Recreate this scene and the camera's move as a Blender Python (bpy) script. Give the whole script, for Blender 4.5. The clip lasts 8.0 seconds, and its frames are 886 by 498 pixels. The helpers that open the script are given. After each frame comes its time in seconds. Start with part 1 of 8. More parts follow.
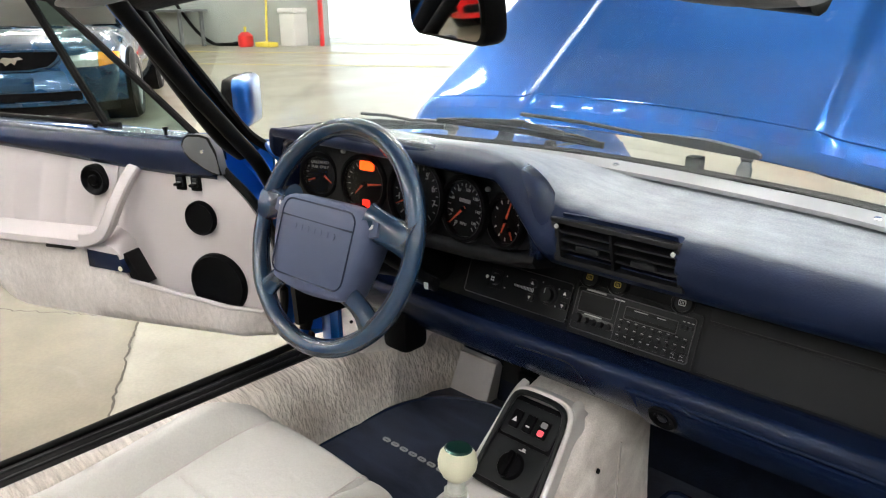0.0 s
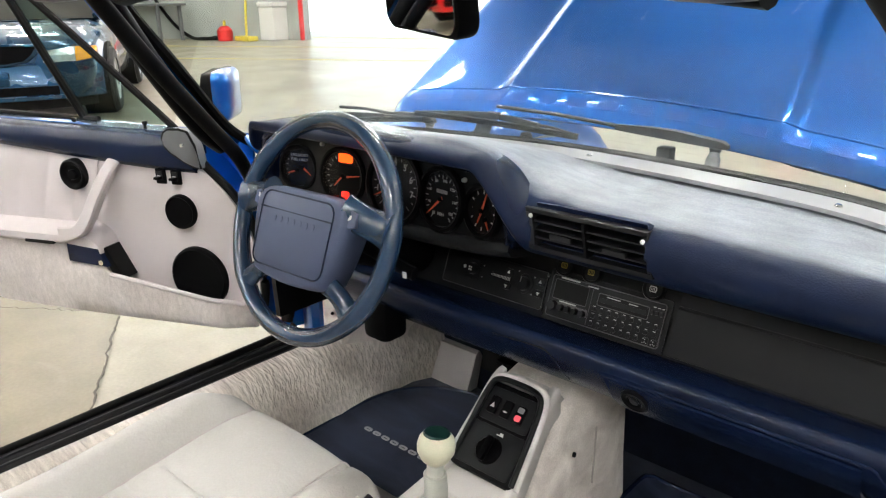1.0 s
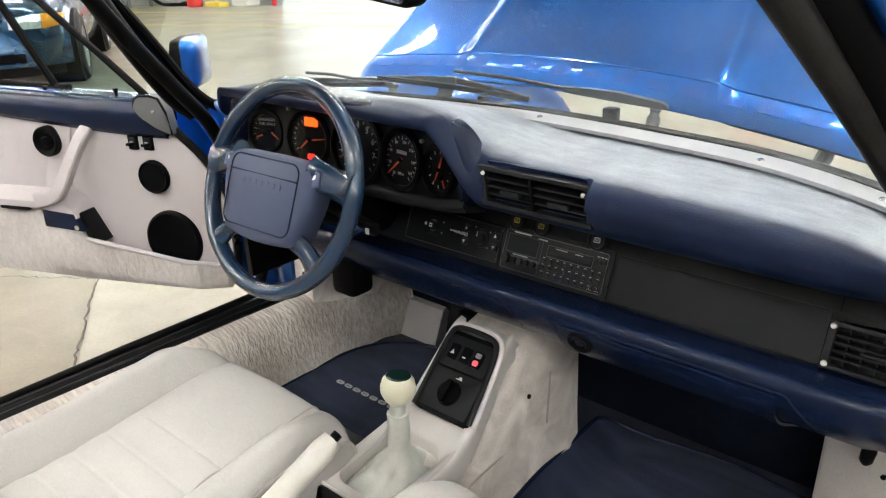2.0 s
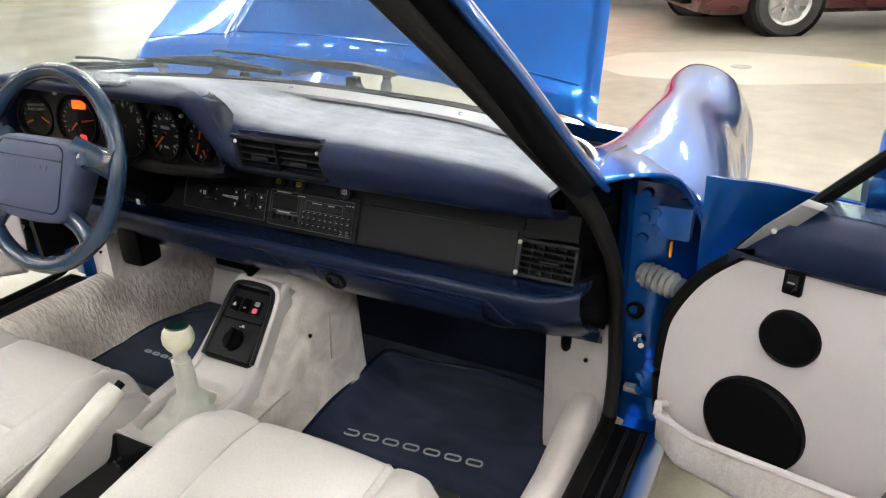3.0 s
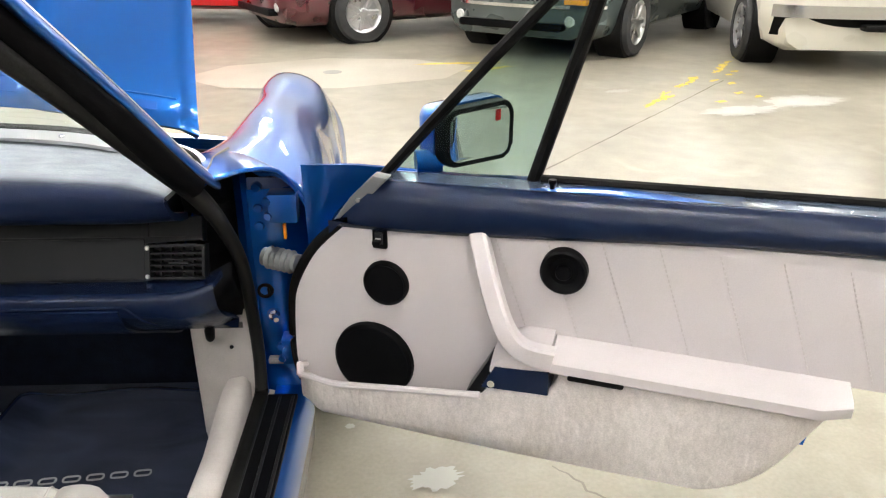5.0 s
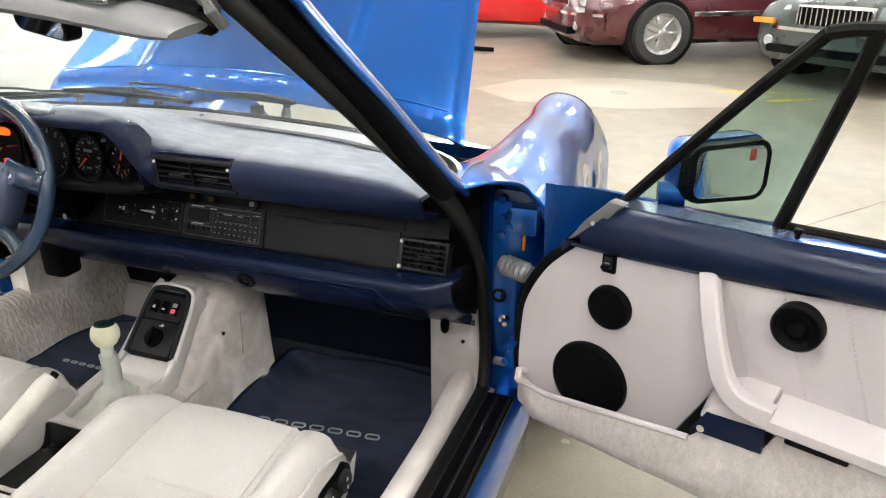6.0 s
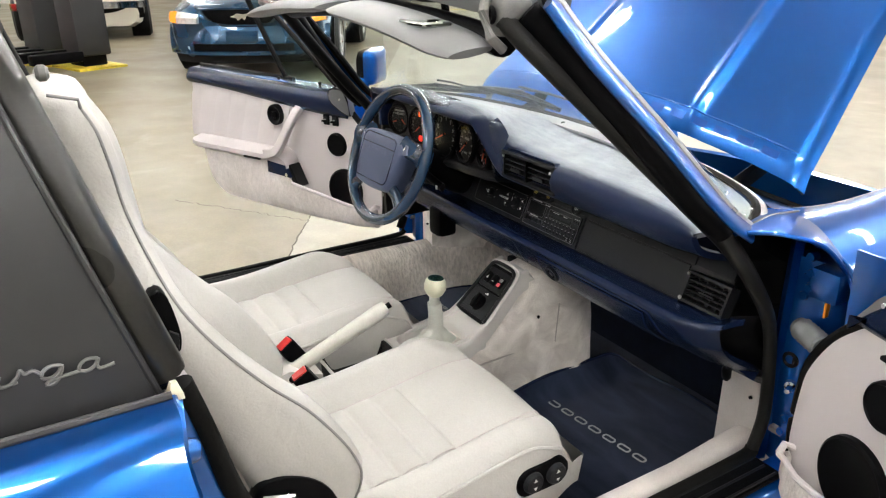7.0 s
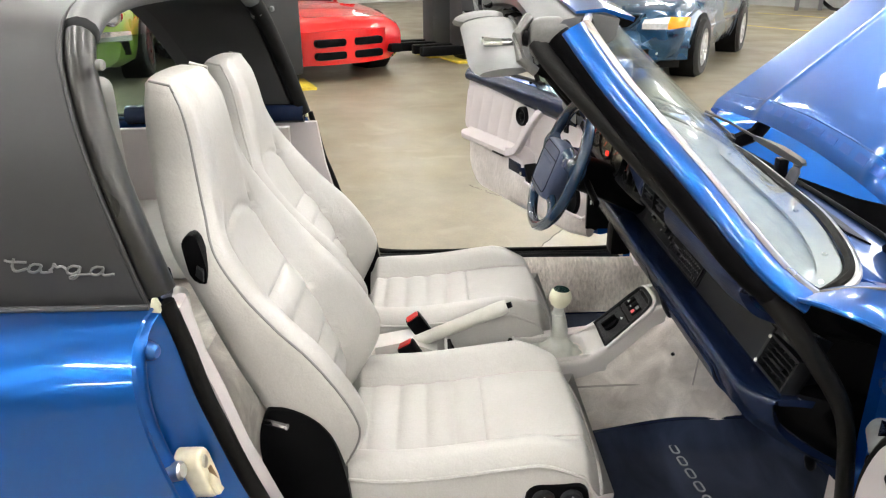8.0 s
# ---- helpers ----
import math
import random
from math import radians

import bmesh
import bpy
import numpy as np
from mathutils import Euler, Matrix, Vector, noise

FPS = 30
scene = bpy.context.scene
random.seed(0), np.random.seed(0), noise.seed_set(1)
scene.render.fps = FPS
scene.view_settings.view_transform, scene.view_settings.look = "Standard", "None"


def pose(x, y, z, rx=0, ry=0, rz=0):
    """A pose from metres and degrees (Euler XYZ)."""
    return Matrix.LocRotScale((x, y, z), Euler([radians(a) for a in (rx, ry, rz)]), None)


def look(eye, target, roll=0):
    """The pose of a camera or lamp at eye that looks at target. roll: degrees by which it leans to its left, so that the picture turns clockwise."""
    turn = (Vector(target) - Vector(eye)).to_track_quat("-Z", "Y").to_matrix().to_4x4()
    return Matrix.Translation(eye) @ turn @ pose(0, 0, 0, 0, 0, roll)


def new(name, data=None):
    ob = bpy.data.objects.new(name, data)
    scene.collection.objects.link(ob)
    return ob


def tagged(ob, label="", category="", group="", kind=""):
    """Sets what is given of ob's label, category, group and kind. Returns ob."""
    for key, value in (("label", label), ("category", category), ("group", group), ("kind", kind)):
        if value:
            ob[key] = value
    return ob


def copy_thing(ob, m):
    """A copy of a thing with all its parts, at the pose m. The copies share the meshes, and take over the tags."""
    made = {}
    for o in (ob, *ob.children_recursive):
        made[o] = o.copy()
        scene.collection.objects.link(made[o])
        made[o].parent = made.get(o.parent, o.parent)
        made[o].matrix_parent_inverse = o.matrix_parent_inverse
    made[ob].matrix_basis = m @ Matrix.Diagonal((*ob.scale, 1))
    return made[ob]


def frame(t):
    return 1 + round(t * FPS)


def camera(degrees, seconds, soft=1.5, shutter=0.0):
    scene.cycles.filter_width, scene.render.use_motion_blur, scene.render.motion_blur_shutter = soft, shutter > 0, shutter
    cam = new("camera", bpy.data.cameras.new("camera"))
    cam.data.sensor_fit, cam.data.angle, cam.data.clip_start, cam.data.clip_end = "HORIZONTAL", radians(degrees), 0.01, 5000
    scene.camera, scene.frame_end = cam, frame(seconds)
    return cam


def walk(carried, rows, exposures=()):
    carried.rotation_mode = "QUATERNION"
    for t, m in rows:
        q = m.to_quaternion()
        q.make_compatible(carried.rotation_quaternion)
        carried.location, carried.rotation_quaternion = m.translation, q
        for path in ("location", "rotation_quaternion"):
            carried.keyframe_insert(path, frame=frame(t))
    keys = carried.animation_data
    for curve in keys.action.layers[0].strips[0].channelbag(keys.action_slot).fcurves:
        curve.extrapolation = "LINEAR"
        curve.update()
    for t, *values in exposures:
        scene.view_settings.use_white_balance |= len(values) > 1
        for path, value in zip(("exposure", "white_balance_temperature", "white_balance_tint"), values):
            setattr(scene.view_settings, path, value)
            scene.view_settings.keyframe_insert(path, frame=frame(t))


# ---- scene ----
cam = camera(62.1, 8.0, soft=1.2)
PATH = [
    (0, (0.582, -0.917, 1.142), (-0.723, 0.453, 0.493), -0.8),
    (0.5, (0.583, -0.92, 1.142), (-0.698, 0.469, 0.487), -0.9),
    (1, (0.604, -0.929, 1.143), (-0.663, 0.468, 0.479), -0.8),
    (1.2, (0.617, -0.938, 1.147), (-0.641, 0.462, 0.471), -0.7),
    (2.3, (0.737, -0.989, 1.156), (-0.432, 0.441, 0.389), -1.4),
    (2.5, (0.793, -1.007, 1.168), (-0.337, 0.448, 0.391), -1.7),
    (3, (0.917, -1.031, 1.185), (0.061, 0.577, 0.36), -1.5),
    (3.5, (0.938, -1.104, 1.177), (0.45, 0.651, 0.35), -1.4),
    (4, (0.981, -1.151, 1.189), (0.829, 0.664, 0.361), -1.4),
    (4.2, (0.991, -1.164, 1.195), (0.947, 0.656, 0.369), -1.3),
    (5.3, (0.974, -1.205, 1.219), (1.047, 0.629, 0.425), 0.1),
    (5.5, (0.969, -1.215, 1.221), (0.877, 0.623, 0.436), 0.0),
    (6, (1.054, -1.237, 1.241), (0.415, 0.495, 0.471), -0.1),
    (6.5, (1.22, -1.237, 1.272), (0.033, 0.183, 0.516), 0.0),
    (7, (1.387, -1.092, 1.282), (-0.204, -0.138, 0.533), -0.4),
    (7.5, (1.541, -0.845, 1.295), (-0.252, -0.36, 0.554), -0.6),
    (8, (1.623, -0.596, 1.311), (-0.236, -0.565, 0.575), -0.5),
]
walk(cam, [(t, look(eye, target, roll)) for t, eye, target, roll in PATH])

# ---- world and light ----
world = bpy.data.worlds.new("world")
scene.world = world
world.use_nodes = True
wn = world.node_tree
sky = wn.nodes.new("ShaderNodeTexSky")
sky.sky_type = "NISHITA"
sky.sun_disc = False
sky.sun_elevation, sky.sun_rotation = radians(45), radians(-60)
wn.links.new(sky.outputs[0], wn.nodes["Background"].inputs[0])
wn.nodes["Background"].inputs[1].default_value = 0.12
LAMP_STRENGTH = 140.0
DAY_STRENGTH = 1.8
scene.view_settings.exposure = 0.44


# ---- materials ----
def mk(name, base, rough=0.5, metal=0.0, var=0.12, scale=6.0, grain=0.0, gscale=300.0, bump=0.0, bscale=120.0,
       coat=0.0, dark=None, rvar=0.08, spec=0.5, sheen=0.0, flake=0.0):
    """A surface: colour varied at two scales, roughness varied, fine relief."""
    m = bpy.data.materials.new(name)
    m.use_nodes = True
    nt = m.node_tree
    N, L = nt.nodes, nt.links
    p = N["Principled BSDF"]
    co = N.new("ShaderNodeTexCoord")
    big = N.new("ShaderNodeTexNoise")
    big.inputs["Scale"].default_value, big.inputs["Detail"].default_value = scale, 6
    fine = N.new("ShaderNodeTexNoise")
    fine.inputs["Scale"].default_value, fine.inputs["Detail"].default_value = gscale, 3
    for q in (big, fine):
        L.new(co.outputs["Object"], q.inputs["Vector"])
    ramp = N.new("ShaderNodeMapRange")
    ramp.inputs[1].default_value, ramp.inputs[2].default_value = 0.3, 0.7
    L.new(big.outputs["Fac"], ramp.inputs[0])
    mix = N.new("ShaderNodeMix")
    mix.data_type = "RGBA"
    d = dark or tuple(c * (1 - var) for c in base)
    b2 = tuple(min(1, c * (1 + var * 0.6)) for c in base)
    mix.inputs[6].default_value, mix.inputs[7].default_value = (*d, 1), (*b2, 1)
    L.new(ramp.outputs[0], mix.inputs[0])
    out = mix.outputs[2]
    if grain:
        g = N.new("ShaderNodeMix")
        g.data_type, g.blend_type = "RGBA", "MULTIPLY"
        g.inputs[0].default_value = 1.0
        gr = N.new("ShaderNodeMapRange")
        gr.inputs[1].default_value, gr.inputs[2].default_value = 0.3, 0.7
        gr.inputs[3].default_value, gr.inputs[4].default_value = 1 - grain, 1 + grain * 0.5
        L.new(fine.outputs["Fac"], gr.inputs[0])
        L.new(out, g.inputs[6])
        L.new(gr.outputs[0], g.inputs[7])
        out = g.outputs[2]
    L.new(out, p.inputs["Base Color"])
    soft = N.new("ShaderNodeTexNoise")
    soft.inputs["Scale"].default_value, soft.inputs["Detail"].default_value = scale * 1.3, 1
    L.new(co.outputs["Object"], soft.inputs["Vector"])
    rr = N.new("ShaderNodeMapRange")
    rr.inputs[3].default_value, rr.inputs[4].default_value = max(0.02, rough - rvar), min(1, rough + rvar)
    L.new(soft.outputs["Fac"], rr.inputs[0])
    L.new(rr.outputs[0], p.inputs["Roughness"])
    p.inputs["Metallic"].default_value = metal
    p.inputs["Specular IOR Level"].default_value = spec
    p.inputs["Coat Weight"].default_value = coat
    p.inputs["Coat Roughness"].default_value = 0.04
    if sheen:
        p.inputs["Sheen Weight"].default_value = sheen
    if bump:
        bt = N.new("ShaderNodeTexNoise")
        bt.inputs["Scale"].default_value, bt.inputs["Detail"].default_value = bscale, 4
        L.new(co.outputs["Object"], bt.inputs["Vector"])
        bp = N.new("ShaderNodeBump")
        bp.inputs["Strength"].default_value, bp.inputs["Distance"].default_value = bump, 0.002
        L.new(bt.outputs["Fac"], bp.inputs["Height"])
        L.new(bp.outputs[0], p.inputs["Normal"])
    return m


def glow(name, c, strength):
    m = bpy.data.materials.new(name)
    m.use_nodes = True
    p = m.node_tree.nodes["Principled BSDF"]
    p.inputs["Base Color"].default_value = (*c, 1)
    p.inputs["Emission Color"].default_value = (*c, 1)
    p.inputs["Emission Strength"].default_value = strength
    return m


def pane(name, tint, gloss=1.0):
    """Thin glass: clear with a sheen at grazing angles."""
    m = bpy.data.materials.new(name)
    m.use_nodes = True
    N, L = m.node_tree.nodes, m.node_tree.links
    N.remove(N["Principled BSDF"])
    tr, gl, mx, lw = N.new("ShaderNodeBsdfTransparent"), N.new("ShaderNodeBsdfGlossy"), N.new("ShaderNodeMixShader"), N.new("ShaderNodeLayerWeight")
    po, fr = N.new("ShaderNodeMath"), N.new("ShaderNodeMath")
    lw.inputs[0].default_value = 0.5
    po.operation, po.inputs[1].default_value = "POWER", 4.0
    fr.operation, fr.inputs[1].default_value, fr.inputs[2].default_value = "MULTIPLY_ADD", 0.42, 0.012
    L.new(lw.outputs["Facing"], po.inputs[0])
    L.new(po.outputs[0], fr.inputs[0])
    tr.inputs[0].default_value = (*tint, 1)
    gl.inputs["Roughness"].default_value = 0.02
    gl.inputs["Color"].default_value = (gloss, gloss, gloss, 1)
    L.new(fr.outputs[0], mx.inputs[0])
    L.new(tr.outputs[0], mx.inputs[1])
    L.new(gl.outputs[0], mx.inputs[2])
    L.new(mx.outputs[0], N["Material Output"].inputs[0])
    return m


def stained_concrete(name, a, b, fleck, rough):
    """Sealed slab: two tones in soft clouds, a fine mottle and pale worn flecks."""
    m = bpy.data.materials.new(name)
    m.use_nodes = True
    N, L = m.node_tree.nodes, m.node_tree.links
    p = N["Principled BSDF"]
    co = N.new("ShaderNodeTexCoord")

    def cloud(scale, detail, lo, hi, v0, v1, warp=0.0):
        q, r = N.new("ShaderNodeTexNoise"), N.new("ShaderNodeMapRange")
        q.inputs["Scale"].default_value, q.inputs["Detail"].default_value, q.inputs["Distortion"].default_value = scale, detail, warp
        L.new(co.outputs["Object"], q.inputs["Vector"])
        r.inputs[1].default_value, r.inputs[2].default_value, r.inputs[3].default_value, r.inputs[4].default_value = lo, hi, v0, v1
        L.new(q.outputs["Fac"], r.inputs[0])
        return r.outputs[0]

    def blend(fac, one, two, mode="MIX"):
        q = N.new("ShaderNodeMix")
        q.data_type, q.blend_type = "RGBA", mode
        for sock, v in ((q.inputs[0], fac), (q.inputs[6], one), (q.inputs[7], two)):
            if isinstance(v, (int, float)):
                sock.default_value = v
            elif isinstance(v, tuple):
                sock.default_value = (*v, 1)
            else:
                L.new(v, sock)
        return q.outputs[2]
    c = blend(cloud(0.9, 4, 0.33, 0.67, 0.0, 1.0, 0.4), a, b)
    c = blend(1.0, c, cloud(7.0, 4, 0.3, 0.7, 0.88, 1.07), "MULTIPLY")
    c = blend(1.0, c, cloud(90.0, 2, 0.3, 0.7, 0.93, 1.05), "MULTIPLY")
    c = blend(cloud(2.6, 7, 0.60, 0.72, 0.0, 0.40, 0.8), c, fleck)
    L.new(c, p.inputs["Base Color"])
    L.new(cloud(1.6, 1, 0.3, 0.7, rough - 0.05, rough + 0.07), p.inputs["Roughness"])
    p.inputs["Specular IOR Level"].default_value = 0.30
    return m


def brushed(name, base, dark, scale, stretch):
    """Carpet whose nap lies in light and dark sweeps."""
    m = mk(name, base, 0.95, 0, 0.2, scale, 0.12, 380, 0.5, 420, dark=dark, spec=0.12, sheen=0.12)
    N, L = m.node_tree.nodes, m.node_tree.links
    big = [q for q in N if q.bl_idname == "ShaderNodeTexNoise" and abs(q.inputs["Scale"].default_value - scale) < 1e-3][0]
    big.inputs["Distortion"].default_value = 1.1
    big.inputs["Detail"].default_value = 4
    mp = N.new("ShaderNodeMapping")
    mp.inputs["Rotation"].default_value = (0, 0, 0.7)
    mp.inputs["Scale"].default_value = (stretch, 1.0, 1.0)
    src = big.inputs["Vector"].links[0].from_socket
    L.new(src, mp.inputs["Vector"])
    L.new(mp.outputs[0], big.inputs["Vector"])
    return m


def ribbed(name, base, dark, stretch, depth):
    """Pile carpet lying in short uneven ribs; stretch squeezes the noise along each axis."""
    m = mk(name, base, 0.95, 0, 0.2, 8, 0.14, 420, 0.0, dark=dark, spec=0.12)
    N, L = m.node_tree.nodes, m.node_tree.links
    p = N["Principled BSDF"]
    co = N.new("ShaderNodeTexCoord")
    mp = N.new("ShaderNodeMapping")
    mp.inputs["Scale"].default_value = stretch
    L.new(co.outputs["Object"], mp.inputs["Vector"])
    nz = N.new("ShaderNodeTexNoise")
    nz.inputs["Scale"].default_value, nz.inputs["Detail"].default_value, nz.inputs["Distortion"].default_value = 1.0, 1.5, 0.25
    L.new(mp.outputs[0], nz.inputs["Vector"])
    bp = N.new("ShaderNodeBump")
    bp.inputs["Strength"].default_value, bp.inputs["Distance"].default_value = depth, 0.006
    L.new(nz.outputs["Fac"], bp.inputs["Height"])
    L.new(bp.outputs[0], p.inputs["Normal"])
    # The rib relief also darkens the colour, painting shade between the ribs.
    r = N.new("ShaderNodeMapRange")
    r.inputs[1].default_value, r.inputs[2].default_value = 0.3, 0.7
    r.inputs[3].default_value, r.inputs[4].default_value = 1 - 0.22 * depth, 1.03
    L.new(nz.outputs["Fac"], r.inputs[0])
    mx = N.new("ShaderNodeMix")
    mx.data_type, mx.blend_type = "RGBA", "MULTIPLY"
    mx.inputs[0].default_value = 1
    L.new(p.inputs["Base Color"].links[0].from_socket, mx.inputs[6])
    L.new(r.outputs[0], mx.inputs[7])
    L.new(mx.outputs[2], p.inputs["Base Color"])
    return m


def worn_leather(name, pale, navy_tone):
    """Leather worn pale on top, ceiling sheen put into the pale colour, with a brushed border; the mesh says where."""
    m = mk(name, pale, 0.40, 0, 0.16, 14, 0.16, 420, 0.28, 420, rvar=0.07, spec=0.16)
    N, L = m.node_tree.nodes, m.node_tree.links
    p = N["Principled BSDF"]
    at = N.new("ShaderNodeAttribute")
    at.attribute_name = "pale_sheen"
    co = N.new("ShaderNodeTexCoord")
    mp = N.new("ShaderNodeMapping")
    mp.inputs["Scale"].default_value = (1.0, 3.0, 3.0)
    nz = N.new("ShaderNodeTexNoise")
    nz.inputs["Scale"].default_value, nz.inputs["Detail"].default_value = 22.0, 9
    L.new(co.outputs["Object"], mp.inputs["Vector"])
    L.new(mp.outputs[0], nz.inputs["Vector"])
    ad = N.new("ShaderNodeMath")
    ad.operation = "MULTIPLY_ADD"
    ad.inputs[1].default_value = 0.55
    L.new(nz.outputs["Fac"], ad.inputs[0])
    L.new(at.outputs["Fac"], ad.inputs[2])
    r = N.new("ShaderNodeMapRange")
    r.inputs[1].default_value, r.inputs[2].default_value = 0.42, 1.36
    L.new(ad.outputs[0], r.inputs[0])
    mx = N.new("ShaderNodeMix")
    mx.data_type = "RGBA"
    mx.inputs[6].default_value = (*navy_tone, 1)
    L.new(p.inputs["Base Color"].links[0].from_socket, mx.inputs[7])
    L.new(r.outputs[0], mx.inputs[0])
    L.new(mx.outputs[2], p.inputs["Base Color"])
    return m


def seat_leather(name, base):
    """Smooth hide with fine grain and a net of soft creases."""
    m = mk(name, base, 0.40, 0, 0.06, 7, 0.05, 300, 0.16, 300)
    N, L = m.node_tree.nodes, m.node_tree.links
    p = N["Principled BSDF"]
    co = N.new("ShaderNodeTexCoord")
    nz = N.new("ShaderNodeTexNoise")
    nz.inputs["Scale"].default_value, nz.inputs["Detail"].default_value, nz.inputs["Distortion"].default_value = 26.0, 5, 1.6
    L.new(co.outputs["Object"], nz.inputs["Vector"])
    bp = N.new("ShaderNodeBump")
    bp.inputs["Strength"].default_value, bp.inputs["Distance"].default_value = 0.30, 0.004
    L.new(nz.outputs["Fac"], bp.inputs["Height"])
    L.new(p.inputs["Normal"].links[0].from_socket, bp.inputs["Normal"])
    L.new(bp.outputs[0], p.inputs["Normal"])
    return m


CONCRETE = stained_concrete("polished_concrete", (0.315, 0.288, 0.228), (0.262, 0.242, 0.192), (0.40, 0.375, 0.315), 0.33)
NAVY = mk("navy_leather", (0.0048, 0.0108, 0.033), 0.25, 0, 0.05, 5, 0.10, 500, 0.14, 520, rvar=0.015, spec=0.25)
NAVY_TOP = worn_leather("navy_leather_pale_sheen", (0.34, 0.372, 0.412), (0.0052, 0.0115, 0.037))
RIM_LEATHER = mk("steering_leather", (0.0095, 0.031, 0.070), 0.24, 0, 0.06, 14, 0.10, 500, 0.10, 480, coat=0.55, rvar=0.03)
PAD_PLASTIC = mk("airbag_plastic", (0.052, 0.070, 0.135), 0.50, 0, 0.08, 10, 0.05, 700, 0.20, 900)
SEAT = seat_leather("white_leather", (0.505, 0.49, 0.468))
SEAT_SIDE = mk("white_vinyl", (0.58, 0.55, 0.54), 0.45, 0, 0.05, 6, 0.04, 300, 0.15, 500)
PANEL = mk("pale_pinkish_vinyl", (0.57, 0.525, 0.53), 0.50, 0, 0.05, 5, 0.05, 500, 0.18, 600)
STITCH = mk("seam_thread", (0.50, 0.46, 0.45), 0.6, 0, 0.1)
TRIM_WHITE = mk("console_plastic", (0.66, 0.63, 0.61), 0.42, 0, 0.06, 8, 0.04, 400, 0.08, 500)
CREAM = mk("cream_leather", (0.70, 0.68, 0.52), 0.38, 0, 0.08, 20, 0.04, 400, 0.15, 600)
BELLOWS = mk("grey_bellows_rubber", (0.17, 0.178, 0.185), 0.45, 0, 0.2, 30)
BOOT = mk("boot_leather", (0.62, 0.63, 0.58), 0.45, 0, 0.12, 30, 0.05, 400, 0.2, 300)
CARPET = brushed("grey_carpet", (0.90, 0.845, 0.80), (0.66, 0.60, 0.555), 13.0, 1.0)
CARPET_RIB = ribbed("ribbed_grey_carpet", (0.74, 0.685, 0.63), (0.60, 0.545, 0.49), (20, 120, 55), 1.2)
CARPET_DOOR = ribbed("door_carpet", (0.62, 0.575, 0.55), (0.53, 0.485, 0.46), (105, 20, 50), 0.45)
CARPET_LIGHT = mk("pale_door_carpet", (0.66, 0.61, 0.585), 0.95, 0, 0.2, 6, 0.09, 420, 0.4, 420, dark=(0.52, 0.48, 0.455), spec=0.15, sheen=0.15)
# Toe-board carpet darkened to near-black; footwell shade is in the colour.
TOE = mk("shaded_toe_carpet", (0.0060, 0.0085, 0.018), 0.9, 0, 0.3, 30, 0.3, 500, 0.4, 300, spec=0.1)
MAT = brushed("navy_carpet", (0.023, 0.033, 0.064), (0.005, 0.008, 0.021), 9.0, 0.45)
PAINT = mk("cobalt_blue_paint", (0.0010, 0.086, 0.37), 0.29, 0.80, 0.05, 3, 0.06, 2500, coat=1.0, rvar=0.03, spec=0.3)
BLACK = mk("black_plastic", (0.0035, 0.0035, 0.004), 0.40, 0, 0.15, 20, 0.1, 600, 0.15, 800, spec=0.035)
RUBBER = mk("black_rubber", (0.0055, 0.0053, 0.0051), 0.58, 0, 0.25, 12, 0.15, 300, 0.2, 200, spec=0.08)
SATIN = mk("satin_black_paint", (0.023, 0.023, 0.025), 0.48, 0, 0.10, 3, 0.06, 900, 0.05, 900)
AGED = mk("aged_grey_rubber", (0.011, 0.0108, 0.0105), 0.50, 0, 0.25, 9, 0.2, 300, 0.25, 220, spec=0.16)
CHARCOAL = mk("charcoal_panel", (0.0095, 0.0102, 0.0118), 0.52, 0, 0.08, 10, 0.1, 900, 0.25, 1400, spec=0.20)
VENT = mk("vent_plastic", (0.0090, 0.0095, 0.0108), 0.34, 0, 0.12, 20, 0.08, 700, 0.1, 900, spec=0.20)
TRAY = mk("glossy_black_plastic", (0.006, 0.006, 0.0065), 0.24, 0, 0.10, 20, 0.05, 700, spec=0.45)
GAUGE = mk("gauge_face", (0.003, 0.003, 0.0035), 0.34, 0, 0.1, 20, spec=0.16)
FASCIA = mk("fascia_black", (0.0062, 0.0068, 0.0080), 0.42, 0, 0.10, 12, 0.1, 800, 0.2, 1200, spec=0.20)
SEAL = mk("worn_glossy_rubber", (0.016, 0.0152, 0.014), 0.30, 0, 0.35, 7, 0.2, 200, 0.35, 40, spec=0.42)
CAP_GREY = mk("satin_grey_plastic", (0.10, 0.103, 0.108), 0.38, 0, 0.08, 20, 0.08, 600)
LEDGE = mk("glossy_navy_ledge", (0.055, 0.075, 0.115), 0.22, 0, 0.15, 12, 0.05, 400, coat=0.3)
GREY = mk("grey_vinyl", (0.115, 0.117, 0.120), 0.42, 0, 0.10, 8, 0.05, 400, 0.2, 400)
STRIP = mk("grey_defroster_strip", (0.33, 0.34, 0.355), 0.40, 0, 0.1, 8)
CHROME = mk("chrome", (0.75, 0.75, 0.76), 0.12, 1.0, 0.05, 8)
ALLOY = mk("brushed_alloy", (0.55, 0.55, 0.56), 0.30, 1.0, 0.1, 10)
MIRROR = mk("mirror_glass", (0.80, 0.82, 0.83), 0.03, 1.0, 0.01, 3, rvar=0.01)
GLASS = pane("clear_glass", (0.93, 0.965, 0.955))
TINT = pane("tinted_glass", (0.62, 0.72, 0.70))
LENS = pane("lens_glass", (0.95, 0.95, 0.95))
NEEDLE = mk("orange_needle", (0.80, 0.10, 0.03), 0.4)
MARK = mk("white_print", (0.75, 0.75, 0.73), 0.5)
ALLOY_DIM = mk("dull_grey_edge", (0.085, 0.085, 0.088), 0.35, 0.5, 0.1)
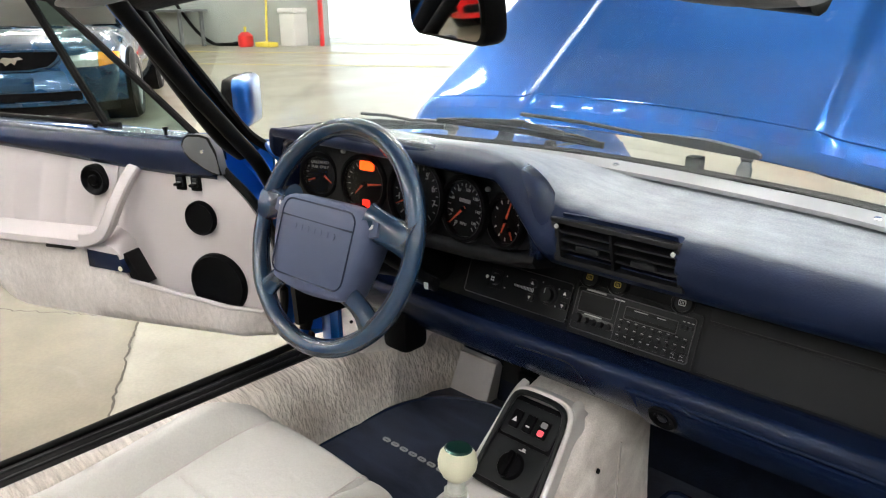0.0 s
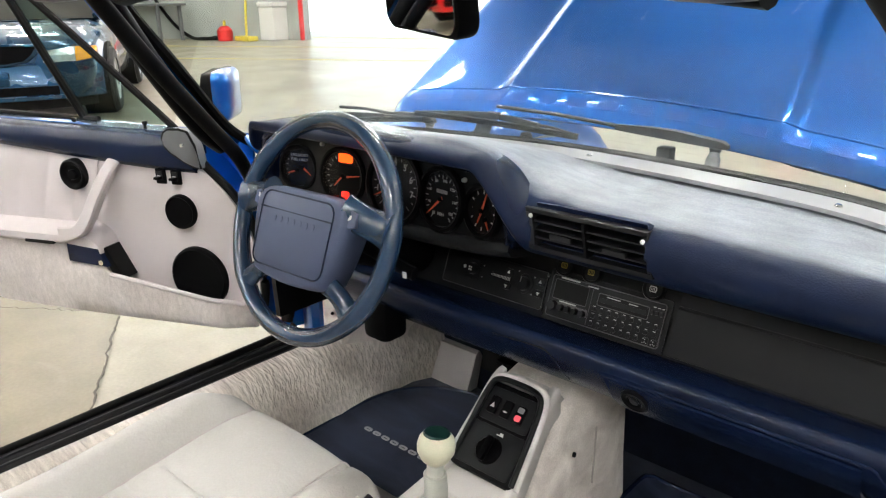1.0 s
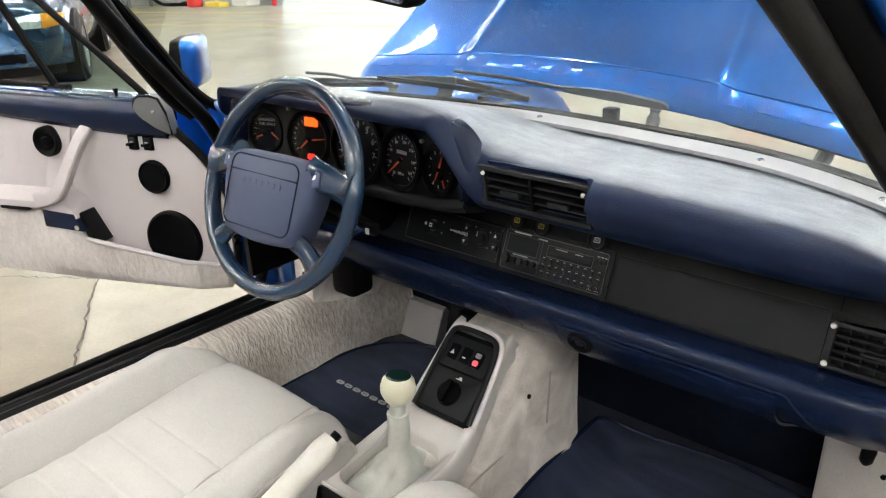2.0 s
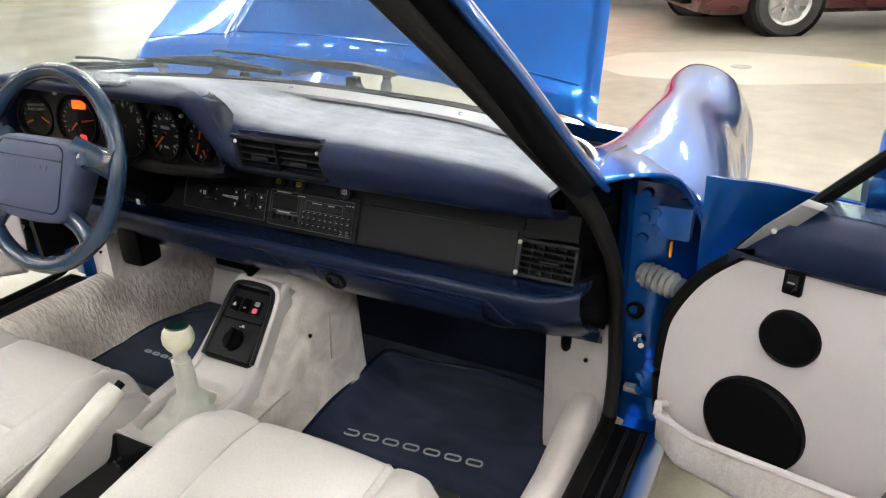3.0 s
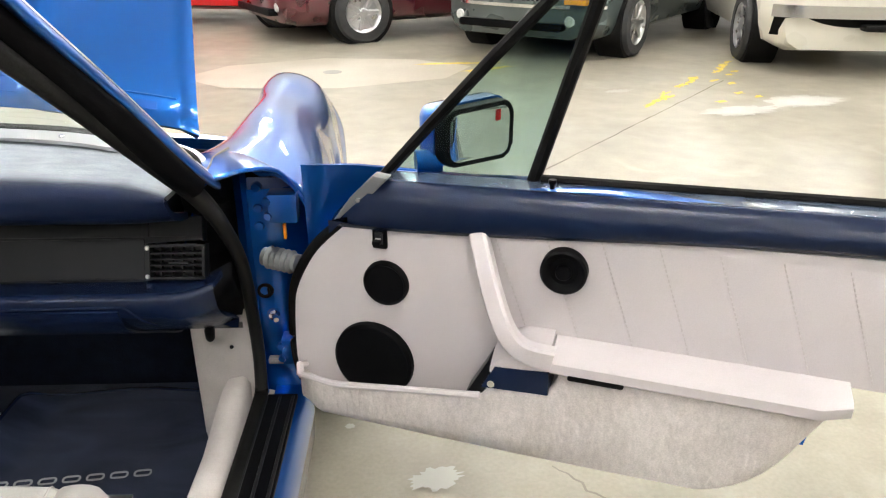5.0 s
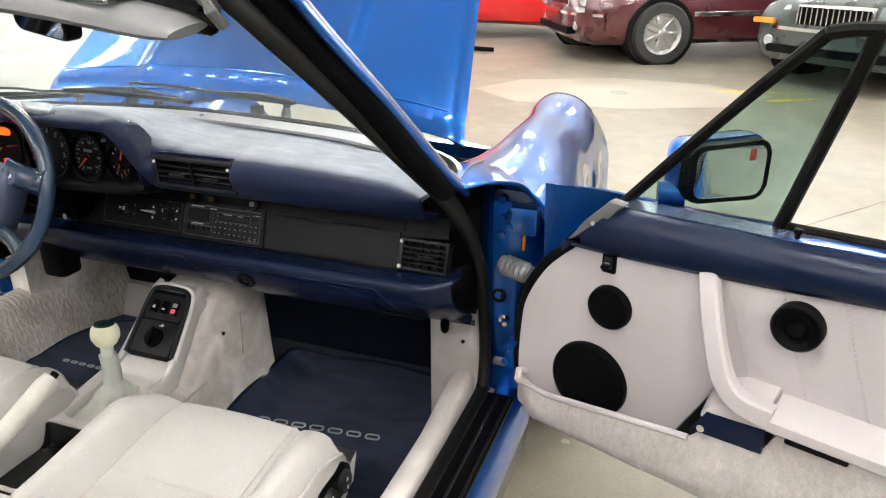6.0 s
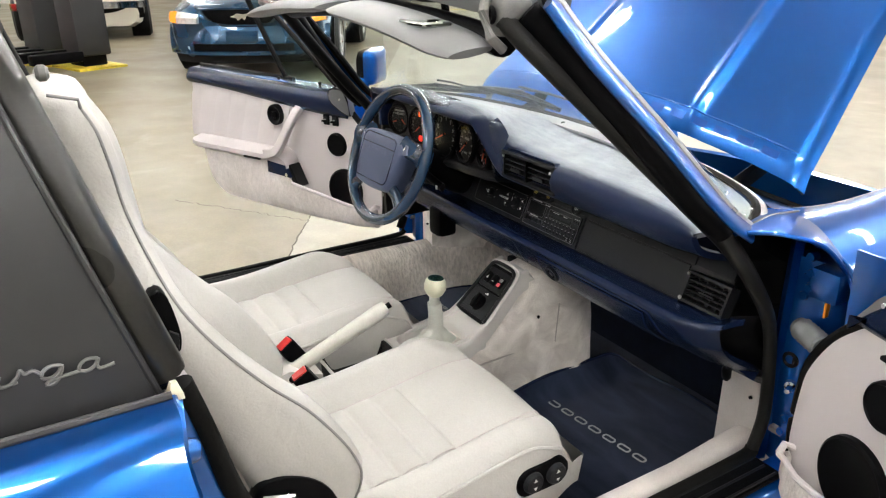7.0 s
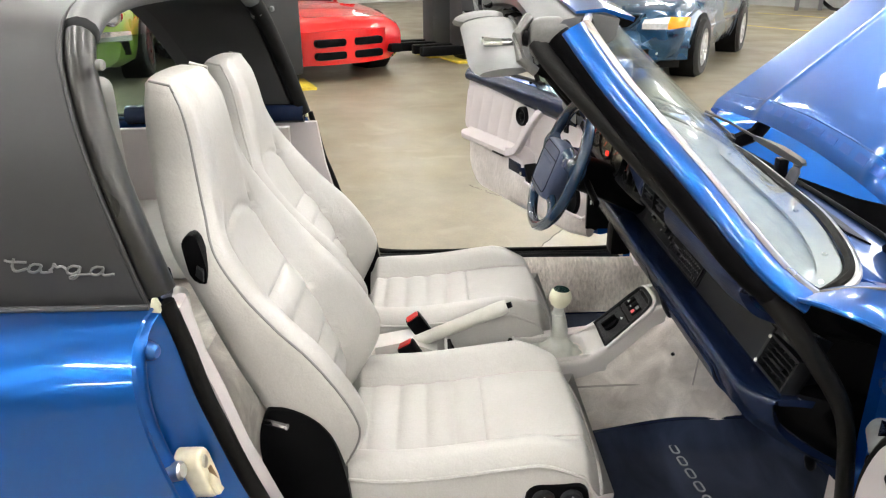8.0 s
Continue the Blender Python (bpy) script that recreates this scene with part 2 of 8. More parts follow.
PRINT = mk("dial_print", (0.42, 0.42, 0.41), 0.5)
MARK_DIM = mk("grey_print", (0.30, 0.30, 0.30), 0.5)
MARK_YEL = mk("amber_print", (0.55, 0.42, 0.08), 0.5)
WARN_RED = glow("lit_red_lamp", (1.0, 0.02, 0.01), 1.6)
BELT_LAMP = glow("dim_red_lamp", (0.9, 0.10, 0.13), 0.35)
LATCH = mk("cast_grey", (0.15, 0.15, 0.145), 0.42, 0.2, 0.2, 25, 0.1, 300)
HANDLE = mk("off_white_leather", (0.60, 0.585, 0.53), 0.42, 0, 0.10, 20, 0.05, 400, 0.15, 600)
WARN_ORANGE = glow("lit_orange_lamp", (1.0, 0.07, 0.005), 2.4)
RED = mk("red_plastic", (0.60, 0.02, 0.02), 0.35)
GREENCAP = mk("dark_green_cap", (0.008, 0.03, 0.026), 0.12, 0, 0.1, 20, coat=0.6)
BRASS = mk("yellowed_nylon", (0.60, 0.55, 0.40), 0.5, 0, 0.25, 40)
YELLOW = mk("yellow_floor_paint", (0.72, 0.55, 0.05), 0.5, 0, 0.25, 14, 0.2, 60)
WALL = mk("painted_block_wall", (0.36, 0.36, 0.34), 0.7, 0, 0.12, 0.8, 0.06, 40, 0.2, 30)
WALL_DARK = mk("lower_wall_paint", (0.30, 0.31, 0.29), 0.6, 0, 0.15, 1.2, 0.06, 40)
CEIL = mk("ceiling_panel", (0.74, 0.74, 0.725), 0.8, 0, 0.1, 1.0)
TUBE = glow("fluorescent_tube", (1.0, 0.982, 0.95), LAMP_STRENGTH)
DAY = glow("daylight_backdrop", (0.95, 0.98, 1.0), DAY_STRENGTH)
TYRE = mk("tyre_rubber", (0.020, 0.020, 0.020), 0.75, 0, 0.2, 20)
CARBLUE = mk("metallic_teal_blue_paint", (0.0008, 0.040, 0.098), 0.26, 0.5, 0.05, 3, coat=0.9, spec=0.4)
CARRED = mk("bright_red_paint", (0.62, 0.012, 0.014), 0.16, 0, 0.03, 3, coat=1.0, rvar=0.02)
CARMAROON = mk("maroon_paint", (0.075, 0.010, 0.016), 0.28, 0.2, 0.05, 3, coat=1.0)
CARGREY = mk("dark_grey_green_paint", (0.060, 0.078, 0.078), 0.28, 0.3, 0.05, 3, coat=1.0)
CARWHITE = mk("cream_white_paint", (0.72, 0.69, 0.60), 0.3, 0, 0.05, 3, coat=1.0)
CARLIME = mk("lime_green_paint", (0.17, 0.30, 0.025), 0.3, 0, 0.05, 3, coat=1.0)
AMBER = mk("amber_lens", (0.85, 0.30, 0.02), 0.2, 0, 0.05, 20, coat=0.6)
HEADLAMP = mk("headlamp_lens", (0.60, 0.62, 0.62), 0.12, 0.3, 0.2, 30, coat=1.0)
DARKGLASS = mk("dark_car_glass", (0.015, 0.018, 0.018), 0.06, 0, 0.05, 3, coat=1.0)
BLACKCLOTH = mk("black_vinyl_cover", (0.012, 0.012, 0.013), 0.6, 0, 0.2, 4)

# ---- building helpers ----
PLACE = {}


def sstep(a, b, x):
    t = min(1, max(0, (x - a) / (b - a)))
    return t * t * (3 - 2 * t)


def spl(pts, n):
    """n points on a smooth curve through pts."""
    P = [Vector(p) for p in pts]
    out = []
    k = len(P) - 1
    for i in range(n):
        f = i / (n - 1) * k
        j = min(int(f), k - 1)
        t = f - j
        a, b, c, d = P[max(j - 1, 0)], P[j], P[j + 1], P[min(j + 2, k)]
        out.append(0.5 * ((2 * b) + (c - a) * t + (2 * a - 5 * b + 4 * c - d) * t * t + (3 * b - a - 3 * c + d) * t ** 3))
    return out


def thing(name, base, label, category, group="", kind="", m=None, local=False):
    """An Empty at the base of a thing. local: its parts are given in its own frame."""
    ob = new(name)
    ob.empty_display_size = 0.1
    w = m if m is not None else Matrix.Translation(base)
    ob.matrix_world = w
    PLACE[ob] = Matrix.Identity(4) if local else w.inverted()
    return tagged(ob, label, category, group, kind)


def part(name, bm, material, parent=None, label="", sharp=38):
    """Links a bmesh as one mesh object under a thing or a part."""
    if parent is not None:
        bm.transform(PLACE[parent])
    bmesh.ops.recalc_face_normals(bm, faces=bm.faces[:])
    me = bpy.data.meshes.new(name)
    bm.to_mesh(me)
    bm.free()
    for q in (material if isinstance(material, (list, tuple)) else [material]):
        me.materials.append(q)
    me.polygons.foreach_set("use_smooth", [True] * len(me.polygons))
    me.set_sharp_from_angle(angle=radians(sharp))
    ob = new(name, me)
    if parent is not None:
        ob.parent = parent
        PLACE[ob] = PLACE[parent]
    if label:
        ob["label"] = label
    return ob


def solo(name, bm, material, label, category, group="", kind=""):
    return tagged(part(name, bm, material), label, category, group, kind)


def add(bm, other, m=None):
    """Adds the geometry of other to bm."""
    me = bpy.data.meshes.new("t")
    other.to_mesh(me)
    other.free()
    if m is not None:
        me.transform(m)
    bm.from_mesh(me)
    bpy.data.meshes.remove(me)
    return bm


def slot(bm, i):
    for f in bm.faces:
        f.material_index = i
    return bm


def box(lo, hi, bevel=0.0, seg=2, m=None):
    bm = bmesh.new()
    bmesh.ops.create_cube(bm, size=1)
    for v in bm.verts:
        v.co = Vector([(lo[i] + hi[i]) / 2 + v.co[i] * (hi[i] - lo[i]) for i in range(3)])
    if bevel:
        bmesh.ops.bevel(bm, geom=bm.edges[:], offset=bevel, segments=seg, affect="EDGES", profile=0.6)
    if m is not None:
        bm.transform(m)
    return bm


def axis_m(center, axis):
    return Matrix.Translation(center) @ Vector(axis).to_track_quat("Z", "Y").to_matrix().to_4x4()


def lathe(profile, center, axis=(0, 0, 1), seg=32, sx=1.0, sy=1.0):
    """Turns (radius, height) pairs about an axis."""
    bm = bmesh.new()
    rings = []
    for r, h in profile:
        if r < 1e-6:
            rings.append([bm.verts.new((0, 0, h))])
        else:
            rings.append([bm.verts.new((sx * r * math.cos(a), sy * r * math.sin(a), h)) for a in [2 * math.pi * i / seg for i in range(seg)]])
    for a, b in zip(rings, rings[1:]):
        for i in range(seg):
            j = (i + 1) % seg
            if len(a) == 1 and len(b) > 1:
                bm.faces.new((a[0], b[i], b[j]))
            elif len(b) == 1 and len(a) > 1:
                bm.faces.new((a[i], a[j], b[0]))
            elif len(a) > 1:
                bm.faces.new((a[i], a[j], b[j], b[i]))
    for r in (rings[0], rings[-1]):
        if len(r) > 2:
            bm.faces.new(r)
    bm.transform(axis_m(center, axis))
    return bm


def cyl(center, axis, r, h, seg=24, bevel=0.0):
    b = min(bevel, r * 0.9, h * 0.45)
    pr = [(0, 0), (r - b, 0), (r, b), (r, h - b), (r - b, h), (0, h)] if b else [(0, 0), (r, 0), (r, h), (0, h)]
    return lathe(pr, center, axis, seg)


def loft(rings, closed=True, cap=True, loop=False):
    bm = bmesh.new()
    R = [[bm.verts.new(p) for p in r] for r in rings]
    pairs = list(zip(R, R[1:])) + ([(R[-1], R[0])] if loop else [])
    for a, b in pairs:
        n = len(a)
        for i in range(n if closed else n - 1):
            j = (i + 1) % n
            bm.faces.new((a[i], a[j], b[j], b[i]))
    if cap and closed and not loop:
        bm.faces.new(R[0])
        bm.faces.new(R[-1][::-1])
    return bm


def tube(pts, r, seg=10, closed=False, flat=1.0, up=(0, 0, 1), taper=None):
    """A swept rod. flat scales the section along `up`."""
    P = [Vector(p) for p in pts]
    n = len(P)
    rings = []
    for i, p in enumerate(P):
        if closed:
            t = (P[(i + 1) % n] - P[i - 1]).normalized()
        else:
            t = (P[min(i + 1, n - 1)] - P[max(i - 1, 0)]).normalized()
        a = Vector(up).cross(t)
        if a.length < 1e-4:
            a = Vector((1, 0, 0)).cross(t)
        a.normalize()
        b = t.cross(a)
        rr = r if taper is None else r * taper(i / (n - 1))
        rings.append([p + rr * (math.cos(w) * a + flat * math.sin(w) * b) for w in [2 * math.pi * k / seg for k in range(seg)]])
    return loft(rings, True, True, closed)


def sheet(f, nu, nv, thick, flip=1):
    """A curved panel of real thickness from f(u, v)."""
    P = [[Vector(f(i / (nu - 1), j / (nv - 1))) for j in range(nv)] for i in range(nu)]
    bm = bmesh.new()
    A, B = [], []
    for i in range(nu):
        ra, rb = [], []
        for j in range(nv):
            du = P[min(i + 1, nu - 1)][j] - P[max(i - 1, 0)][j]
            dv = P[i][min(j + 1, nv - 1)] - P[i][max(j - 1, 0)]
            nrm = du.cross(dv)
            nrm = nrm.normalized() if nrm.length > 1e-12 else Vector((0, 0, 1))
            ra.append(bm.verts.new(P[i][j]))
            rb.append(bm.verts.new(P[i][j] - flip * thick * nrm))
        A.append(ra)
        B.append(rb)
    for i in range(nu - 1):
        for j in range(nv - 1):
            bm.faces.new((A[i][j], A[i + 1][j], A[i + 1][j + 1], A[i][j + 1]))
            bm.faces.new((B[i][j], B[i][j + 1], B[i + 1][j + 1], B[i + 1][j]))
    for i in range(nu - 1):
        bm.faces.new((A[i][0], B[i][0], B[i + 1][0], A[i + 1][0]))
        bm.faces.new((A[i][-1], A[i + 1][-1], B[i + 1][-1], B[i][-1]))
    for j in range(nv - 1):
        bm.faces.new((A[0][j], A[0][j + 1], B[0][j + 1], B[0][j]))
        bm.faces.new((A[-1][j], B[-1][j], B[-1][j + 1], A[-1][j + 1]))
    return bm


def slab(outline, f, d0, d1, bevel=0.0, seg=2):
    """A flat outline (a, b) made solid between depths d0 and d1; f(a, b, d) places it."""
    bm = bmesh.new()
    A = [bm.verts.new(f(a, b, d0)) for a, b in outline]
    B = [bm.verts.new(f(a, b, d1)) for a, b in outline]
    fa = bm.faces.new(A)
    fb = bm.faces.new(B[::-1])
    n = len(A)
    for i in range(n):
        bm.faces.new((A[i], B[i], B[(i + 1) % n], A[(i + 1) % n]))
    if bevel:
        e = list({q for q in fa.edges} | {q for q in fb.edges})
        bmesh.ops.bevel(bm, geom=e, offset=bevel, segments=seg, affect="EDGES", profile=0.6)
    return bm


def rrect(cx, cy, w, h, r, n=5):
    out = []
    for sx, sy, a0 in ((1, 1, 0), (-1, 1, 90), (-1, -1, 180), (1, -1, 270)):
        for i in range(n):
            a = radians(a0 + 90 * i / (n - 1))
            out.append((cx + sx * (w / 2 - r) + r * math.cos(a), cy + sy * (h / 2 - r) + r * math.sin(a)))
    return out


def words(text, size, m, depth=0.0003):
    """Lettering as a mesh, centred, in the plane of m."""
    cu = bpy.data.curves.new("t", "FONT")
    cu.body, cu.size, cu.align_x, cu.align_y, cu.extrude = text, size, "CENTER", "CENTER", depth
    cu.resolution_u = 2
    ob = bpy.data.objects.new("t", cu)
    scene.collection.objects.link(ob)
    me = bpy.data.meshes.new_from_object(ob.evaluated_get(bpy.context.evaluated_depsgraph_get()))
    bpy.data.objects.remove(ob)
    bm = bmesh.new()
    bm.from_mesh(me)
    bpy.data.meshes.remove(me)
    bm.transform(m)
    return bm


def facing(center, right, up):
    """A frame whose x is right and y is up, facing the viewer."""
    x, y = Vector(right).normalized(), Vector(up).normalized()
    z = x.cross(y)
    return Matrix(((x[0], y[0], z[0], center[0]), (x[1], y[1], z[1], center[1]), (x[2], y[2], z[2], center[2]), (0, 0, 0, 1)))


# ---- the workshop hall ----
HALL = Matrix.Rotation(radians(24), 4, "Z")


def hall(bm):
    bm.transform(HALL)
    return bm


solo("floor", box((-45, -45, -0.2), (45, 45, 0.0)), CONCRETE, "polished tan concrete workshop floor, stained and glossy", "floor", kind="structure")
solo("ceiling", hall(box((-22, -18, 5.6), (24, 16.4, 5.8))), CEIL, "pale workshop ceiling with rows of lamps", "ceiling", kind="structure")
# north wall with a wide roll-up door opening
bm = hall(box((-22, 16.2, 0), (-9.1, 16.5, 5.6)))
add(bm, hall(box((-9.1, 16.2, 3.9), (-2.6, 16.5, 5.6))))
add(bm, hall(box((-2.6, 16.2, 0), (24, 16.5, 5.6))))
solo("wall_north", bm, WALL, "grey painted workshop wall with an open roll-up door", "wall", kind="structure")
solo("wall_dado", hall(box((-22, 16.14, 0), (-9.2, 16.197, 1.1))), WALL_DARK, "dark grey painted lower band of the wall", "wall", kind="structure")
solo("wall_south", hall(box((-22, -18.3, 0), (24, -18.0, 5.6))), WALL, "grey painted workshop wall", "wall", kind="structure")
solo("wall_west", hall(box((-22.3, -18, 0), (-22.0, 16.4, 5.6))), WALL, "grey painted workshop wall", "wall", kind="structure")
solo("wall_east", hall(box((24.0, -18, 0), (24.3, 16.4, 5.6))), WALL, "grey painted workshop wall", "wall", kind="structure")
solo("backdrop", hall(box((-12, 20.0, -0.05), (2, 20.1, 7))), DAY, "bright daylight beyond the open roll-up door", "backdrop", kind="structure")

# rows of fluorescent fixtures
first = None
for r, v in enumerate((-9.0, -5.2, -1.6, 2.2, 6.0, 10.0, 14.0)):
    for c, u in enumerate((-16.5, -11.0, -5.6, -0.3, 5.2, 10.6, 16.2)):
        if first is None:
            first = thing("ceiling_light", (0, 0, 0), "long white fluorescent ceiling fixture, switched on", "ceiling lamp", "rows of ceiling lights", local=True)
            part("housing", box((-1.25, -0.13, 0.02), (1.25, 0.13, 0.12), 0.02), CEIL, first)
            for q in (-0.06, 0.06):
                part("tube", cyl((-1.2, q, 0.0), (1, 0, 0), 0.019, 2.4, 10), TUBE, first, "glowing tube")
            first.matrix_world = HALL @ Matrix.Translation((u, v, 5.48))
        else:
            copy_thing(first, HALL @ Matrix.Translation((u, v, 5.48)))

# floor joints, cracks and paint
def on_floor(pts, w, h):
    bm = bmesh.new()
    P = [Vector((*p, 0)) for p in pts]
    A, B = [], []
    for i, p in enumerate(P):
        t = (P[min(i + 1, len(P) - 1)] - P[max(i - 1, 0)]).normalized()
        n = Vector((-t.y, t.x, 0))
        ww = w * (0.7 + 0.6 * random.random())
        A.append(bm.verts.new(p + n * ww / 2 + Vector((0, 0, h))))
        B.append(bm.verts.new(p - n * ww / 2 + Vector((0, 0, h))))
    for i in range(len(P) - 1):
        bm.faces.new((A[i], A[i + 1], B[i + 1], B[i]))
    return bm


def wander(a, b, n, amp):
    a, b = Vector(a), Vector(b)
    t = (b - a).normalized()
    s = Vector((-t.y, t.x))
    return [tuple(a + (b - a) * i / n + s * random.uniform(-amp, amp)) for i in range(n + 1)]


SLAB = stained_concrete("tan_concrete", (0.190, 0.163, 0.112), (0.156, 0.138, 0.096), (0.27, 0.25, 0.20), 0.36)
bm = bmesh.new()
bm.faces.new([bm.verts.new(q) for q in ((-0.4, -0.86, 0.003), (-21.5, 12.1, 0.003), (-26, -12, 0.003), (-4, -22, 0.003), (4.5, -12, 0.003))])
solo("floor_slab", bm, SLAB, "older tan concrete slab beyond the floor joint", "floor", kind="structure")
JOINT_PALE = mk("dusty_joint", (0.20, 0.18, 0.145), 0.8, 0, 0.3, 8)
JOINT = mk("dirty_joint", (0.075, 0.064, 0.048), 0.8, 0, 0.3, 8)
PATCH = mk("pale_floor_patch", (0.43, 0.395, 0.325), 0.35, 0, 0.12, 1.4, 0.06, 40, 0.05, 30, rvar=0.1)
PEEL = mk("peeled_coating", (0.43, 0.42, 0.38), 0.55, 0, 0.1, 6)
solo("floor_joint", on_floor(wander((-3.4, 1.0), (-0.95, -0.53), 110, 0.007), 0.008, 0.005), JOINT, "dirt-filled joint in the concrete floor", "floor joint", kind="structure")
solo("floor_joint", on_floor(wander((-2.02, 0.15), (-2.75, -0.36), 40, 0.010), 0.005, 0.005), JOINT, "hairline crack in the concrete floor", "floor crack", kind="structure")
solo("floor_joint", on_floor(wander((0.9, 1.6), (3.6, 5.0), 40, 0.004), 0.010, 0.004), JOINT_PALE, "sawn joint in the concrete floor", "floor joint", kind="structure")
solo("floor_joint", on_floor(wander((1.30, 0.22), (1.75, -0.25), 30, 0.012), 0.006, 0.004), JOINT_PALE, "crazed crack in the concrete floor", "floor crack", kind="structure")


def blot(cx, cy, rx, ry, n=26, rough=0.35, rot=0.0, h=0.004):
    bm = bmesh.new()
    h += random.uniform(0, 0.0015)
    vs = []
    for i in range(n):
        a = 2 * math.pi * i / n
        k = 1 + rough * random.uniform(-1, 1)
        x, y = rx * k * math.cos(a), ry * k * math.sin(a)
        vs.append(bm.verts.new((cx + x * math.cos(rot) - y * math.sin(rot), cy + x * math.sin(rot) + y * math.cos(rot), h)))
    bm.faces.new(vs)
    return bm


solo("floor_patch", blot(0.25, 5.5, 1.25, 0.72, 8, 0.05, 0.2, 0.003), PATCH, "paler square patch of floor round a drain", "floor patch", kind="structure")
solo("drain", cyl((0.25, 5.48, 0), (0, 0, 1), 0.085, 0.008, 24, 0.003), WALL, "round grey drain cover set in the floor", "drain")
bm = bmesh.new()
for i in range(16):
    t = i / 15
    x, y = 2.75 + (4.45 - 2.75) * t, 4.18 + (6.5 - 4.18) * t
    if i not in (3, 7, 12):
        add(bm, blot(x + random.uniform(-.05, .05), y, 0.08 + 0.07 * random.random(), 0.022 + 0.02 * random.random(), 16, 0.6, 0.95))
for i in range(7):
    add(bm, blot(3.0 + 0.55 * random.random() + i * .12, 4.0 + i * 0.22 + 0.3 * random.random(), 0.06, 0.03, 10, 0.5, 0.7))
add(bm, blot(1.65, 5.6, 0.30, 0.05, 16, 0.4, 0.5))
add(bm, blot(1.35, 5.9, 0.35, 0.035, 16, 0.4, 0.1))
solo("floor_marking", bm, YELLOW, "worn and flaking yellow parking line", "floor marking", kind="structure")
bm = on_floor(wander((-14.5, 5.3), (-6.5, 9.4), 20, 0.01), 0.10, 0.004)
add(bm, on_floor(wander((-17, 7.4), (-9.5, 11.0), 20, 0.01), 0.12, 0.004))
add(bm, on_floor(wander((-19, 10.2), (-12, 13.2), 20, 0.01), 0.16, 0.004))
solo("floor_marking", bm, YELLOW, "yellow lines painted across the workshop floor", "floor marking", kind="structure")
for i, q in enumerate(((1.02, 0.19, 0.06, 0.035), (0.80, 0.40, 0.012, 0.01), (3.3, 3.9, 0.3, 0.12), (3.9, 4.2, 0.35, 0.16), (2.6, 4.6, 0.12, 0.05))):
    solo("floor_patch", blot(*q, 40, 0.24, 0.3, 0.0035), PEEL, "pale spot of peeled floor coating", "floor patch", kind="structure")

# ---- other cars in the hall ----
def wheel(parent, c, ax, r=0.32, w=0.21, spokes=7):
    """Tyre with a cast rim; ax points outwards."""
    ax = Vector(ax)
    ty = part("tyre", lathe([(r * 0.66, -w / 2), (r * 0.93, -w / 2), (r, -w * 0.34), (r, w * 0.34), (r * 0.93, w / 2), (r * 0.66, w / 2), (r * 0.64, w * 0.3), (r * 0.64, -w * 0.3)], c, ax, 36), TYRE, parent)
    bm = lathe([(0, w * 0.43), (r * 0.13, w * 0.45), (r * 0.17, w * 0.41), (r * 0.17, w * 0.29), (0, w * 0.29)], c, ax, 20)
    add(bm, lathe([(r * 0.56, w * 0.29), (r * 0.60, w * 0.40), (r * 0.665, w * 0.47), (r * 0.69, w * 0.46), (r * 0.665, w * 0.05)], c, ax, 32))
    m = axis_m(c, ax)
    for i in range(spokes):
        a = 2 * math.pi * i / spokes
        add(bm, box((r * 0.12, -r * 0.085, w * 0.30), (r * 0.60, r * 0.085, w * 0.41), 0.012, 1, m @ Matrix.Rotation(a, 4, "Z")))
    part("rim", bm, ALLOY, ty, "bright cast alloy rim")
    part("brake_disc", cyl(m @ Vector((0, 0, -0.01)), ax, r * 0.52, 0.012, 24), RUBBER, ty)


